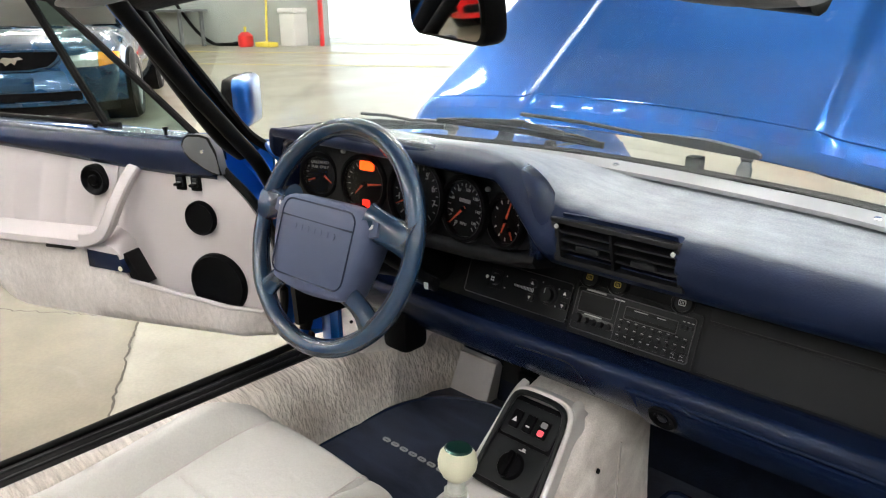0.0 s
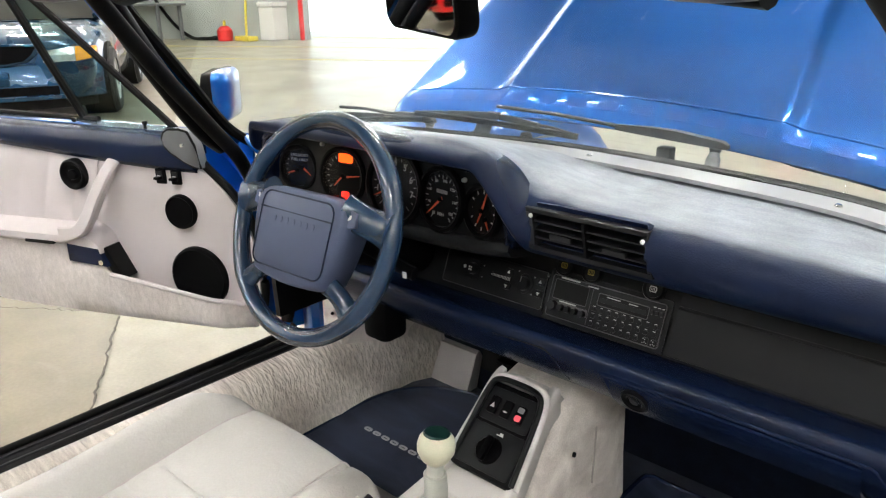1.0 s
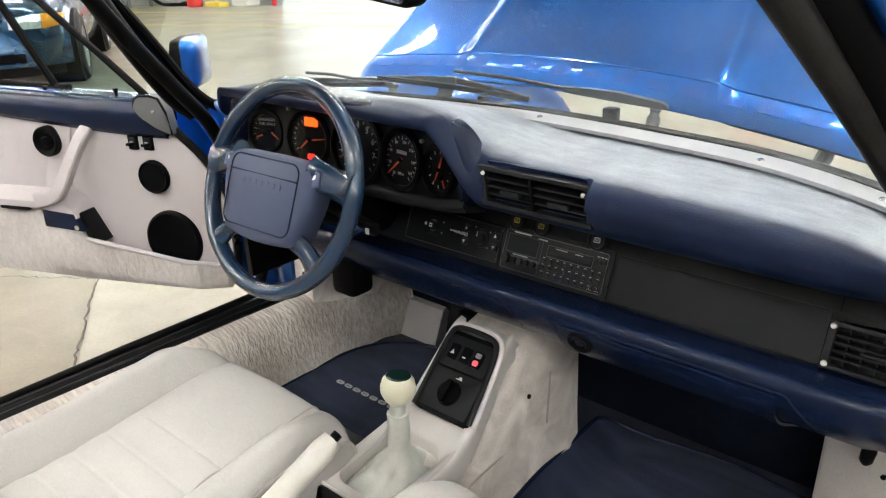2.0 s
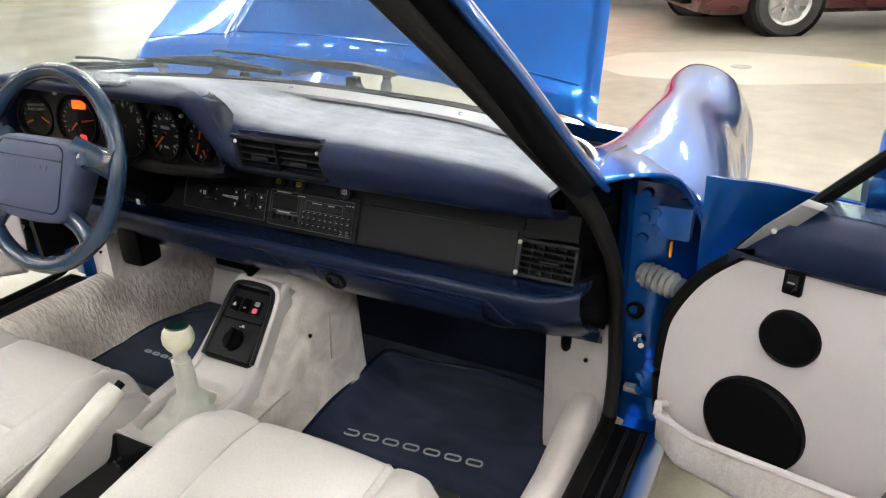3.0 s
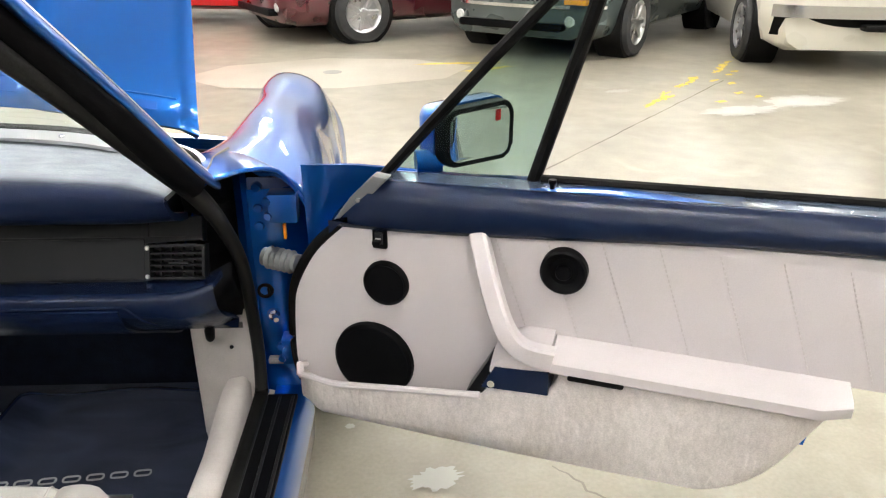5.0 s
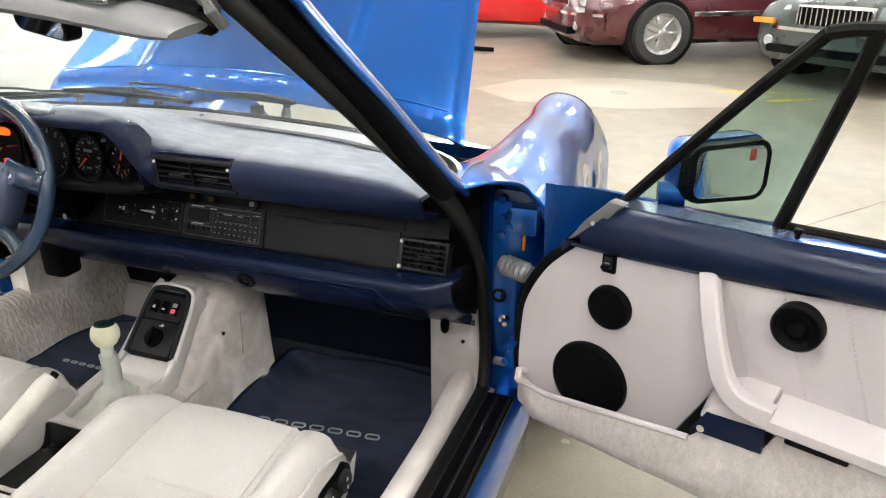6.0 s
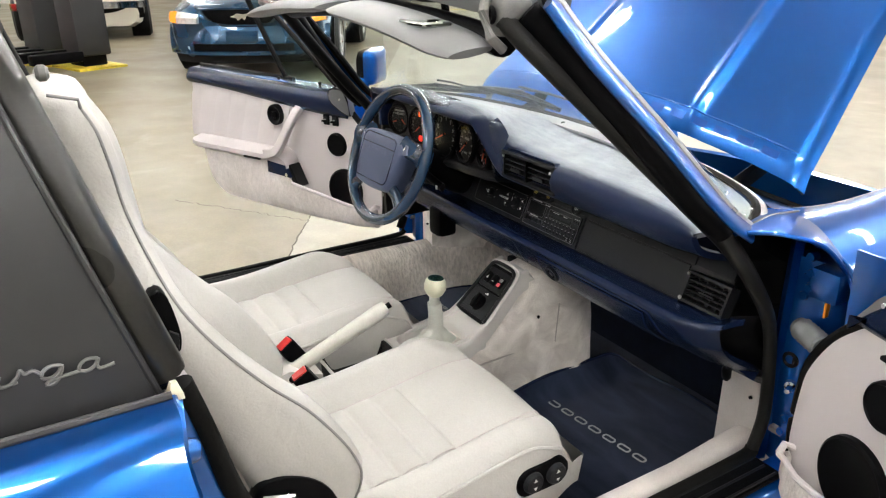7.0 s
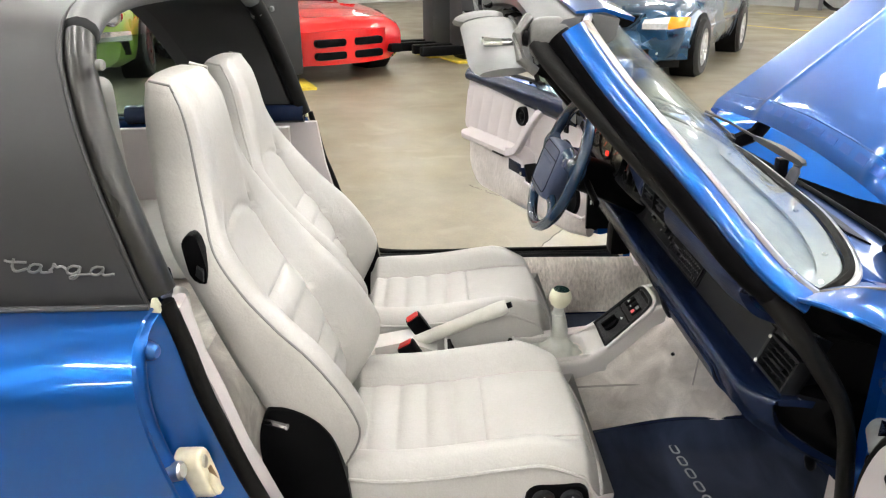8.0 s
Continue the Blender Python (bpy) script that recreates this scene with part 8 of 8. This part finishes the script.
wm = facing((-0.294, -0.2485, 0.7917), wx, wu)
sw = thing("steering_wheel", wm.translation, "navy leather four-spoke steering wheel with a large airbag pad", "steering wheel")
R = 0.1735
rim = []
for i in range(96):
    a = 2 * math.pi * i / 96
    c = Vector((R * math.cos(a), R * math.sin(a), 0))
    grip = 1 + 0.10 * (math.exp(-((abs(a - math.pi / 2) - 0.95) / 0.18) ** 2) + math.exp(-((abs(a - 1.5 * math.pi) - 0.95) / 0.16) ** 2))
    rim.append([wm @ (c + 0.0150 * grip * (math.cos(b) * c.normalized() * 0.95 + math.sin(b) * Vector((0, 0, 1)))) for b in [2 * math.pi * k / 16 for k in range(16)]])
rm = part("rim", loft(rim, True, False, True), RIM_LEATHER, sw, "stitched navy leather rim", 70)
st = [wm @ Vector(((R - 0.0145) * math.cos(a), (R - 0.0145) * math.sin(a), 0.0)) for a in [2 * math.pi * i / 120 for i in range(120)]]
part("stitching", tube(st, 0.0013, 5, closed=True), NAVY, rm)
for a in (172, 8, 222, 318):
    c, sn = math.cos(radians(a)), math.sin(radians(a))
    lo = a > 180
    p0 = Vector((0.070 * c * (1.25 if not lo else 0.9), 0.070 * sn + (0.028 if not lo else -0.016), 0.016))
    p1 = Vector((0.130 * c, 0.130 * sn + (0.012 if not lo else 0), 0.004))
    p2 = Vector((R * c, R * sn, 0.0))
    w = 0.026 if not lo else 0.018
    part("spoke", tube([wm @ p for p in spl([p0, p1, p2], 9)], w, 12, flat=0.62, up=wm.to_3x3() @ Vector((0, 0, 1)), taper=lambda k: 1.15 - 0.30 * math.sin(math.pi * k) + 0.15 * k), RIM_LEATHER, sw, "", 70)


def pad_ring(k, z):
    out = [(-0.096, 0.058), (-0.060, 0.068), (0.060, 0.068), (0.096, 0.058), (0.104, 0.040), (0.100, 0.0), (0.084, -0.055), (0.070, -0.072), (0.0, -0.079), (-0.070, -0.072), (-0.084, -0.055), (-0.100, 0.0), (-0.104, 0.040)]
    return [wm @ Vector((a * k * 1.03, (b - 0.004) * k * 1.02 - 0.010, z)) for a, b in [(v.x, v.y) for v in spl([(a, b, 0) for a, b in out + out[:1]], 53)[:-1]]]


pd = part("airbag_pad", loft([pad_ring(0.90, -0.03), pad_ring(1.0, -0.010), pad_ring(1.0, 0.014), pad_ring(0.985, 0.024), pad_ring(0.95, 0.031), pad_ring(0.90, 0.034), pad_ring(0.60, 0.038), pad_ring(0.2, 0.039)]), PAD_PLASTIC, sw, "blue-grey airbag pad", 50)
part("pad_seam", tube([wm @ Vector((a, b, 0.0358)) for a, b in rrect(0, -0.014, 0.166, 0.118, 0.018)], 0.0014, 6, closed=True), NAVY, pd)
part("pad_seam", tube([wm @ Vector((-0.083 + 0.166 * q / 10, 0.018, 0.0376)) for q in range(11)], 0.0014, 6), NAVY, pd)
for q in range(7):
    part("embossed_bar", slab(rrect(-0.045 + 0.015 * q, 0.004, 0.011, 0.010, 0.003, 3), lambda a, b, d: wm @ Vector((a, b, d)), 0.036, 0.0396), PAD_PLASTIC, pd, "embossed plain bar")
part("embossed_bar", slab(rrect(0.045, -0.020, 0.018, 0.0045, 0.001, 3), lambda a, b, d: wm @ Vector((a, b, d)), 0.036, 0.0382), PAD_PLASTIC, pd)
for s in (-1, 1):
    hbn = part("horn_button", slab([(s * 0.088, 0.050), (s * 0.118, 0.040), (s * 0.120, 0.020), (s * 0.096, 0.012)], lambda a, b, d: wm @ Vector((a, b, d)), 0.0, 0.026, 0.003), PAD_PLASTIC, sw, "horn button")
    part("mark", slab([(s * 0.100, 0.034), (s * 0.110, 0.036), (s * 0.110, 0.030), (s * 0.104, 0.027)], lambda a, b, d: wm @ Vector((a, b, d)), 0.026, 0.0266), MARK, hbn)
part("hub", lathe([(0.055, 0.0), (0.060, -0.03), (0.048, -0.06), (0.045, -0.15), (0, -0.15)], wm @ Vector((0, 0, -0.012)), wm.to_3x3() @ Vector((0, 0, 1)), 28), NAVY, sw)
col = thing("steering_column", (-0.294, -0.1, 0.70), "black steering column shroud with stalks and ignition switch", "steering column")
cdir = wm.to_3x3() @ Vector((0, 0, -1))
c0 = wm.translation + cdir * 0.05
part("shroud", tube([c0, c0 + cdir * 0.10, c0 + cdir * 0.24 + Vector((0, 0, -0.01))], 0.055, 20, flat=0.9), BLACK, col)
part("bracket", box((-0.032, -0.03, -0.045), (0.032, 0.03, 0.04), 0.014, 2, Matrix.Translation((-0.335, -0.06, 0.565))), BLACK, col)
for s, ln, dz in ((1, 0.16, -0.035), (-1, 0.15, 0.0)):
    p = c0 + cdir * 0.02
    lv = part("stalk", tube(spl([p, p + wx * s * 0.06 + Vector((0, 0, dz * 0.4)), p + wx * s * ln + Vector((0, 0, dz))], 10), 0.008, 10, flat=1.5), BLACK, col)
    part("mark", box((-0.004, -0.0125, -0.005), (0.004, -0.0115, 0.005), 0, 1, Matrix.Translation(p + wx * s * (ln - 0.01) + Vector((0, 0, dz)))), MARK, lv)


# ---- doors ----
def car_door(hx, hy, ang, k, dz, label, left):
    """Door frame: s runs from the hinge to the rear, d outwards, z up. k mirrors it."""
    a = radians(ang)
    if not left:
        m = Matrix(((math.cos(a), math.sin(a), 0, hx), (-math.sin(a), math.cos(a), 0, hy), (0, 0, 1, dz), (0, 0, 0, 1)))
    else:
        m = Matrix(((math.cos(a), -math.sin(a), 0, hx), (math.sin(a), math.cos(a), 0, hy), (0, 0, 1, dz), (0, 0, 0, 1)))
    ob = thing("car_door", (0, 0, 0), label, "car door", "open car doors", m=m, local=True)

    def V(s, d, z):
        return Vector((k * s, d, z))

    def on(s, z, d):
        return V(s, d, z)
    outer = [(0.050, 0.38), (0.046, 0.45), (0.050, 0.56), (0.062, 0.62), (0.105, 0.69), (0.165, 0.745), (0.235, 0.822), (0.60, 0.838), (1.02, 0.846), (1.035, 0.78), (1.030, 0.66), (0.995, 0.57), (0.930, 0.47), (0.865, 0.405), (0.80, 0.385), (0.30, 0.375), (0.09, 0.375)]
    outer = [(q.x, q.y) for q in spl([(a_, b_, 0) for a_, b_ in outer[:7]], 25)] + outer[7:]
    part("shell", slab(outer, on, 0.002, 0.075, 0.012), PAINT, ob, "blue painted door shell")
    part("skin", sheet(lambda u, v: V(0.070 + 0.950 * u - 0.10 * u * max(0, 0.45 - v), (0.050 + 0.036 * sstep(0.0, 0.10, u)) * (1 - 0.25 * v) + 0.045 * math.sin(math.pi * (0.10 + 0.80 * v)) * sstep(-0.05, 0.25, u), 0.385 + (0.440 - 0.006 * u) * v), 40, 14, 0.006, -k), PAINT, ob, "glossy blue outer door skin", 60)
    # edge rubber round the front
    part("door_seal", tube(spl([V(s, -0.002, z) for s, z in ((0.062, 0.40), (0.050, 0.46), (0.053, 0.56), (0.066, 0.62), (0.110, 0.69), (0.175, 0.752), (0.238, 0.822))], 40), 0.010, 8), RUBBER, ob)
    # vinyl panel
    inner = [(0.070, 0.385), (0.058, 0.45), (0.062, 0.555), (0.074, 0.61), (0.115, 0.682), (0.172, 0.738), (0.182, 0.744), (0.60, 0.772), (1.015, 0.790), (1.022, 0.70), (0.995, 0.57), (0.93, 0.475), (0.865, 0.41), (0.47, 0.385), (0.09, 0.385)]
    inner = [(q.x, q.y) for q in spl([(a_, b_, 0) for a_, b_ in inner[:6]], 25)] + inner[6:]
    part("door_panel", slab(inner, on, -0.012, 0.004, 0.005), PANEL, ob, "pale pinkish vinyl door panel")
    # quilted rear section with slanted pleats
    def quilt(u, v):
        s = 0.465 + 0.545 * u
        z = 0.590 - 0.012 * u + v * (0.172 + 0.020 * u)
        ph = ((s - 0.030 * (1 - v)) * 11.5) % 1.0
        dd = -0.0120 - (0.0075 if left else 0.0042) * (abs(math.sin(math.pi * ph)) ** 0.5) * min(1, 8 * v, 8 * (1 - v))
        return V(s + (0.035 * (1 - v)), dd, z)
    part("quilted_panel", sheet(quilt, 150, 8, 0.004, k), PANEL, ob, "pleated pale vinyl", 75)
    for q in range(0 if left else 7):
        s0 = 0.5217 - 0.08696 + 0.08696 * q
        bm = bmesh.new()
        for j in range(22):
            a_, b_ = j / 22 + 0.008, j / 22 + 0.034
            add(bm, tube([V(s0 + 0.065 * (1 - v), -0.0142, 0.590 + v * 0.178) for v in (a_, b_)], 0.0011, 4))
        part("pleat_seam", bm, STITCH, ob, "stitched seam")
    # navy belt rail
    rings = []
    for i in range(25):
        t = i / 24
        s = (0.192 + 0.833 * t) if left else (0.150 + 0.875 * t)
        zb = 0.735 + 0.010 * t + 0.045 * sstep(0.0, 1.0, t)
        zt = 0.822 + 0.024 * t
        if t < 0.08 and not left:
            zt -= (0.08 - t) * 0.85
        rings.append([V(s, d, z) for d, z in ((0.03, zt + 0.002), (0.0, zt + 0.001), (-0.016, zt - 0.008), (-0.028, zt - 0.028), (-0.028, zb + 0.016), (-0.020, zb + 0.004), (-0.010, zb), (0.03, zb))])
    rail = part("belt_rail", loft(rings), NAVY, ob, "navy leather padded belt rail", 60)
    part("rail_top", loft([[V(0.245 + 0.775 * q / 20, d, 0.824 + 0.022 * (q / 20) + z) for d, z in ((0.002, 0.002), (0.045, 0.004), (0.045, 0.0), (0.002, -0.003))] for q in range(21)]), LEDGE, ob, "glossy navy window ledge")
    part("glass_seal", tube([V(0.50 + 0.52 * q / 10, 0.046, 0.838 + 0.014 * q / 10) for q in range(11)], 0.008, 8), RUBBER, ob, "black rubber glass seal")
    cap_line = [(0.170, 0.751), (0.190, 0.755), (0.211, 0.765), (0.245, 0.783), (0.261, 0.799), (0.265, 0.815), (0.258, 0.830), (0.246, 0.837), (0.217, 0.838), (0.196, 0.833), (0.180, 0.802)]
    cap = part("corner_cap", slab(cap_line if left else [(0.150, 0.742), (0.168, 0.742), (0.205, 0.775), (0.240, 0.815), (0.258, 0.835), (0.232, 0.838), (0.190, 0.795)], on, -0.030 if left else -0.022, 0.004, 0.004), CAP_GREY if left else GREY, ob, "grey plastic mirror corner cap")
    part("screw", lathe([(0, 0.002), (0.004, 0.002), (0.005, 0)], V(0.212, -0.030, 0.803) if left else V(0.205, -0.022, 0.792), (0, -1, 0), 12), CHROME, cap)
    if left:
        part("cap_gasket", tube([V(a_, -0.027, b_) for a_, b_ in cap_line], 0.0032, 8, closed=True), RUBBER, cap)
    # lock pin(s)
    for s in ((0.523, 0.318) if left else (0.523,)):
        part("lock_pin", lathe([(0.0, 0.022), (0.006, 0.022), (0.007, 0.017), (0.004, 0.012), (0.004, 0.003), (0.011, 0.002), (0.012, 0)], V(s + (0.022 if left else 0), 0.014, 0.824 if left else 0.828), (0, 0, 1), 16), BLACK, ob)
    # window frame: quarter light
    def win(s, z):
        if left:
            s = s + 0.055 + 0.05 * (z - 0.83)
        return V(s, 0.050 - 0.22 * (z - 0.83), z)
    part("window_bar", tube([win(s, z) for s, z in ((0.125, 0.705), (0.235, 0.828), (0.320, 0.922), (0.430, 1.040), (0.520, 1.132))], 0.010 if not left else 0.009, 8), RUBBER, ob, "black front window channel")
    part("window_bar", tube([win(s, z) for s, z in ((0.520, 1.132), (0.550, 1.138), (0.585, 1.140))], 0.010, 8), RUBBER, ob, "black window channel")
    part("window_bar", tube([win(s, z) for s, z in ((0.484, 0.825), (0.530, 0.975), (0.580, 1.140))], 0.011 if not left else 0.010, 8, flat=1.0), RUBBER, ob, "black vertical window channel")
    gp = slab([(0.240, 0.832), (0.484, 0.832), (0.578, 1.132), (0.525, 1.132)], lambda s, z, d: win(s, z) + Vector((0, d, 0)), 0.0, 0.004)
    q = part("quarter_glass", gp, TINT, ob, "lightly tinted quarter glass")
    q.visible_shadow = False
    # speakers
    for s, z, r, nm in ((0.248, 0.641, 0.041, "tweeter"), (0.219, 0.479, 0.076, "speaker")):
        sp = part(nm, lathe([(r * 0.86, 0.010), (r * 0.93, 0.013), (r, 0.009), (r * 1.02, 0.0), (r * 0.86, 0.0)], V(s, -0.012, z), (0, -1, 0), 44), BLACK, ob, "round black loudspeaker")
        part("speaker_grille", lathe([(0, 0.010), (r * 0.6, 0.0095), (r * 0.87, 0.0075), (r * 0.87, 0.0)], V(s, -0.012, z), (0, -1, 0), 40), RUBBER, sp)
    # door opener rosette
    kn = part("opener_rosette", lathe([(0.0, 0.003), (0.022, 0.003), (0.029, 0.010), (0.034, 0.012), (0.0375, 0.008), (0.038, -0.012), (0.0, -0.012)], V(0.536 if left else 0.556, -0.023, 0.716 if left else 0.713), (0, -1, 0), 44), BLACK, ob, "round black recessed knob")
    part("knob", lathe([(0, 0.013), (0.011, 0.012), (0.013, 0.009), (0.013, 0.0)], V(0.536 if left else 0.556, -0.023, 0.716 if left else 0.713), (0, -1, 0), 28), BLACK, kn)
    # switches
    for s in ((0.250, 0.292) if left else (0.239,)):
        z0, z1 = 0.706, 0.746
        b = part("window_switch", slab(rrect(s, 0.726, 0.026, 0.040, 0.003), on, -0.018, -0.010, 0.002), BLACK, ob, "black window switch")
        part("rocker", slab(rrect(s, 0.726, 0.015, 0.022, 0.002), on, -0.021, -0.017, 0.002), CHARCOAL, b)
        part("toggle", box((-0.007, -0.014, -0.0035), (0.007, 0.002, 0.0035), 0.002, 2, Matrix.Translation(V(s, -0.021, 0.722))), BLACK, b)
        part("mark", slab(rrect(s, 0.7265, 0.010, 0.0025, 0.0008, 2), on, -0.0236, -0.0228), MARK_DIM, b)
    # lower pocket in napped carpet
    rings = []
    n = 49
    for i in range(n):
        t = i / (n - 1)
        s = 0.072 + 0.915 * t
        if s < 0.435:
            top = 0.440 + (s - 0.12) * 0.128
        elif s < 0.555:
            top = 0.500 + (s - 0.435) * 0.08
        else:
            top = 0.548 + 0.010 * (s - 0.56)
        bot = 0.366 - 0.006 * math.sin(math.pi * min(1, t)) if s < 0.80 else 0.364 + (s - 0.80) ** 1.7 * 3.1
        top = max(top, bot + 0.02)
        fr = -0.068 + 0.036 * (1 - sstep(0.072, 0.13, s)) + 0.045 * sstep(0.88, 0.99, s)
        h = top - bot
        rings.append([V(s, d, z) for d, z in ((0.0, bot + 0.008), (fr * 0.5, bot), (fr * 0.9, bot + 0.010), (fr, bot + 0.3 * h), (fr, top - 0.012), (fr + 0.004, top), (fr + 0.014, top - 0.002), (fr + 0.016, top - 0.04 * min(1, h / .06)), (0.0, bot + 0.4 * h))])
    part("door_pocket", loft(rings), CARPET_DOOR, ob, "pale napped carpet door pocket", 60)
    part("pocket_rim", tube([V(0.080 + 0.355 * q / 14, -0.046 - 0.022 * sstep(0.0, 0.25, q / 14), 0.437 + 0.045 * q / 14) for q in range(15)], 0.006, 8), PANEL, ob, "pale vinyl pocket rim")
    part("pocket_rim", tube([V(0.074, -0.012, 0.440), V(0.073, -0.032, 0.450), V(0.080, -0.046, 0.437)], 0.007, 8), PANEL, ob, "pale vinyl pocket rim")
    # armrest lid
    rings = []
    for i in range(21):
        t = i / 20
        s = 0.552 + 0.440 * t
        zt = 0.582 - 0.002 * t
        fr = -0.082 + 0.02 * sstep(0.9, 1, t)
        rings.append([V(s, d, z) for d, z in ((-0.008, zt + 0.010), (-0.030, zt + 0.004), (fr + 0.008, zt + 0.0), (fr, zt - 0.006), (fr, zt - 0.022), (fr + 0.010, zt - 0.030), (-0.008, zt - 0.034))])
    part("armrest_lid", loft(rings), PANEL, ob, "pale vinyl armrest lid", 50)
    # Solid black strip on the armrest, drawn as the shade in its slot.
    part("finger_slot_shade", slab(rrect(0.625, 0.555, 0.088, 0.009, 0.004), on, -0.0835, -0.070, 0.002), GAUGE, ob)
    # pull handle
    hp = spl([(0.409, -0.012, 0.764), (0.424, -0.034, 0.735), (0.447, -0.058, 0.680), (0.470, -0.072, 0.628), (0.492, -0.077, 0.598), (0.520, -0.078, 0.585), (0.556, -0.074, 0.578)], 24)
    rings = []
    for i, p in enumerate(hp):
        w = 0.0145 + 0.003 * i / 23 + 0.002 * sstep(0.75, 1.0, i / 23)
        t_ = 0.012
        t = (hp[min(i + 1, 23)] - hp[max(i - 1, 0)]).normalized()
        sd = Vector((t.z, 0, -t.x)).normalized() * -1
        rings.append([V(q.x, q.y, q.z) for q in [p + sd * a + Vector((0, d, 0)) for a, d in ((-w, t_), (-w, -t_ * 0.5), (-w + 0.004, -t_ * 0.9), (0, -t_), (w - 0.004, -t_ * 0.9), (w, -t_ * 0.5), (w, t_))]])
    bm = loft(rings)
    part("pull_handle", bm, PANEL, ob, "pale vinyl pull handle", 35)
    part("handle_base", loft([[V(s, d, z) for d, z in ((-0.005, zt), (-0.045, zt - 0.008), (-0.070, zt - 0.025), (-0.072, 0.535), (-0.005, 0.530))] for s, zt in ((0.452, 0.568), (0.468, 0.585), (0.50, 0.600), (0.549, 0.602))]), PANEL, ob, "pale vinyl handle base", 50)
    lb = part("latch_box", slab([(0.437, 0.502), (0.551, 0.508), (0.551, 0.553), (0.460, 0.546)], on, -0.074, -0.010, 0.004), NAVY, ob, "navy door latch box")
    part("latch_mark", lathe([(0, 0.0012), (0.006, 0.001), (0.0065, 0)], V(0.455, -0.074, 0.512), (0, -1, 0), 18), BRASS, lb)
    # Solid black wedge, drawn as the shade between pocket and latch box.
    part("gap_shade", slab([(0.405, 0.470), (0.440, 0.480), (0.458, 0.546), (0.446, 0.548)], on, -0.060, -0.010, 0.003), GAUGE, ob)
    # outside mirror
    if left:
        gc, gd = V(0.25, 0.135, 0.895), 0.0
    c = V(0.372, 0.125, 0.884) if not left else V(0.245, 0.150, 0.892)
    wdir = Vector((k * 0.55, 0.835, 0)) if not left else Vector((k * 0.35, 0.93, 0))
    nrm = Vector((k * 0.835, -0.55, 0)) if not left else Vector((k * 0.93, -0.35, 0))
    def mp(aa, bb, dd):
        return c + wdir * aa + Vector((0, 0, bb)) + nrm * dd
    ol = [(a_, b_ * (1.0 + 0.5 * a_)) for a_, b_ in rrect(0, -0.002, 0.158, 0.102 if not left else 0.116, 0.022, 6)]
    fm = part("mirror_frame", slab(ol, mp, -0.030, 0.004, 0.006), RUBBER, ob, "black mirror surround")
    part("mirror_glass", slab([(a_ * 0.86, b_ * 0.84) for a_, b_ in ol], mp, 0.002, 0.0055, 0.001), MIRROR, fm)
    # Flat red patch near the top of the mirror glass.
    part("mirror_red_patch", slab(rrect(0.040, 0.027, 0.011, 0.020, 0.001, 2), mp, 0.0056, 0.0064), RED, fm, "small red patch on the mirror glass")
    dp = 0.62 if left else 1.0
    hs = loft([[mp(a_ * q, b_ * q + 0.002, dd) for a_, b_ in ol] for q, dd in ((1.03, -0.022), (1.04, -0.022 - 0.026 * dp), (0.99, -0.022 - 0.044 * dp), (0.86, -0.022 - 0.058 * dp), (0.50, -0.022 - 0.065 * dp))])
    part("mirror_housing", hs, PAINT, ob, "blue painted mirror housing", 60)
    part("mirror_foot", tube([mp(-0.06, -0.045, -0.03), V(0.275, 0.070, 0.838) if not left else V(0.235, 0.07, 0.84)], 0.022, 10), PAINT, ob, "", 60)
    return ob


car_door(0.70, 0.06, 20.0, 1, 0.0, "open door with pale vinyl panel, round speakers and one window switch", False)
car_door(-0.749, 0.007, 24.1, -1, 0.018, "open door with pale vinyl panel, round speakers and two window switches", True)
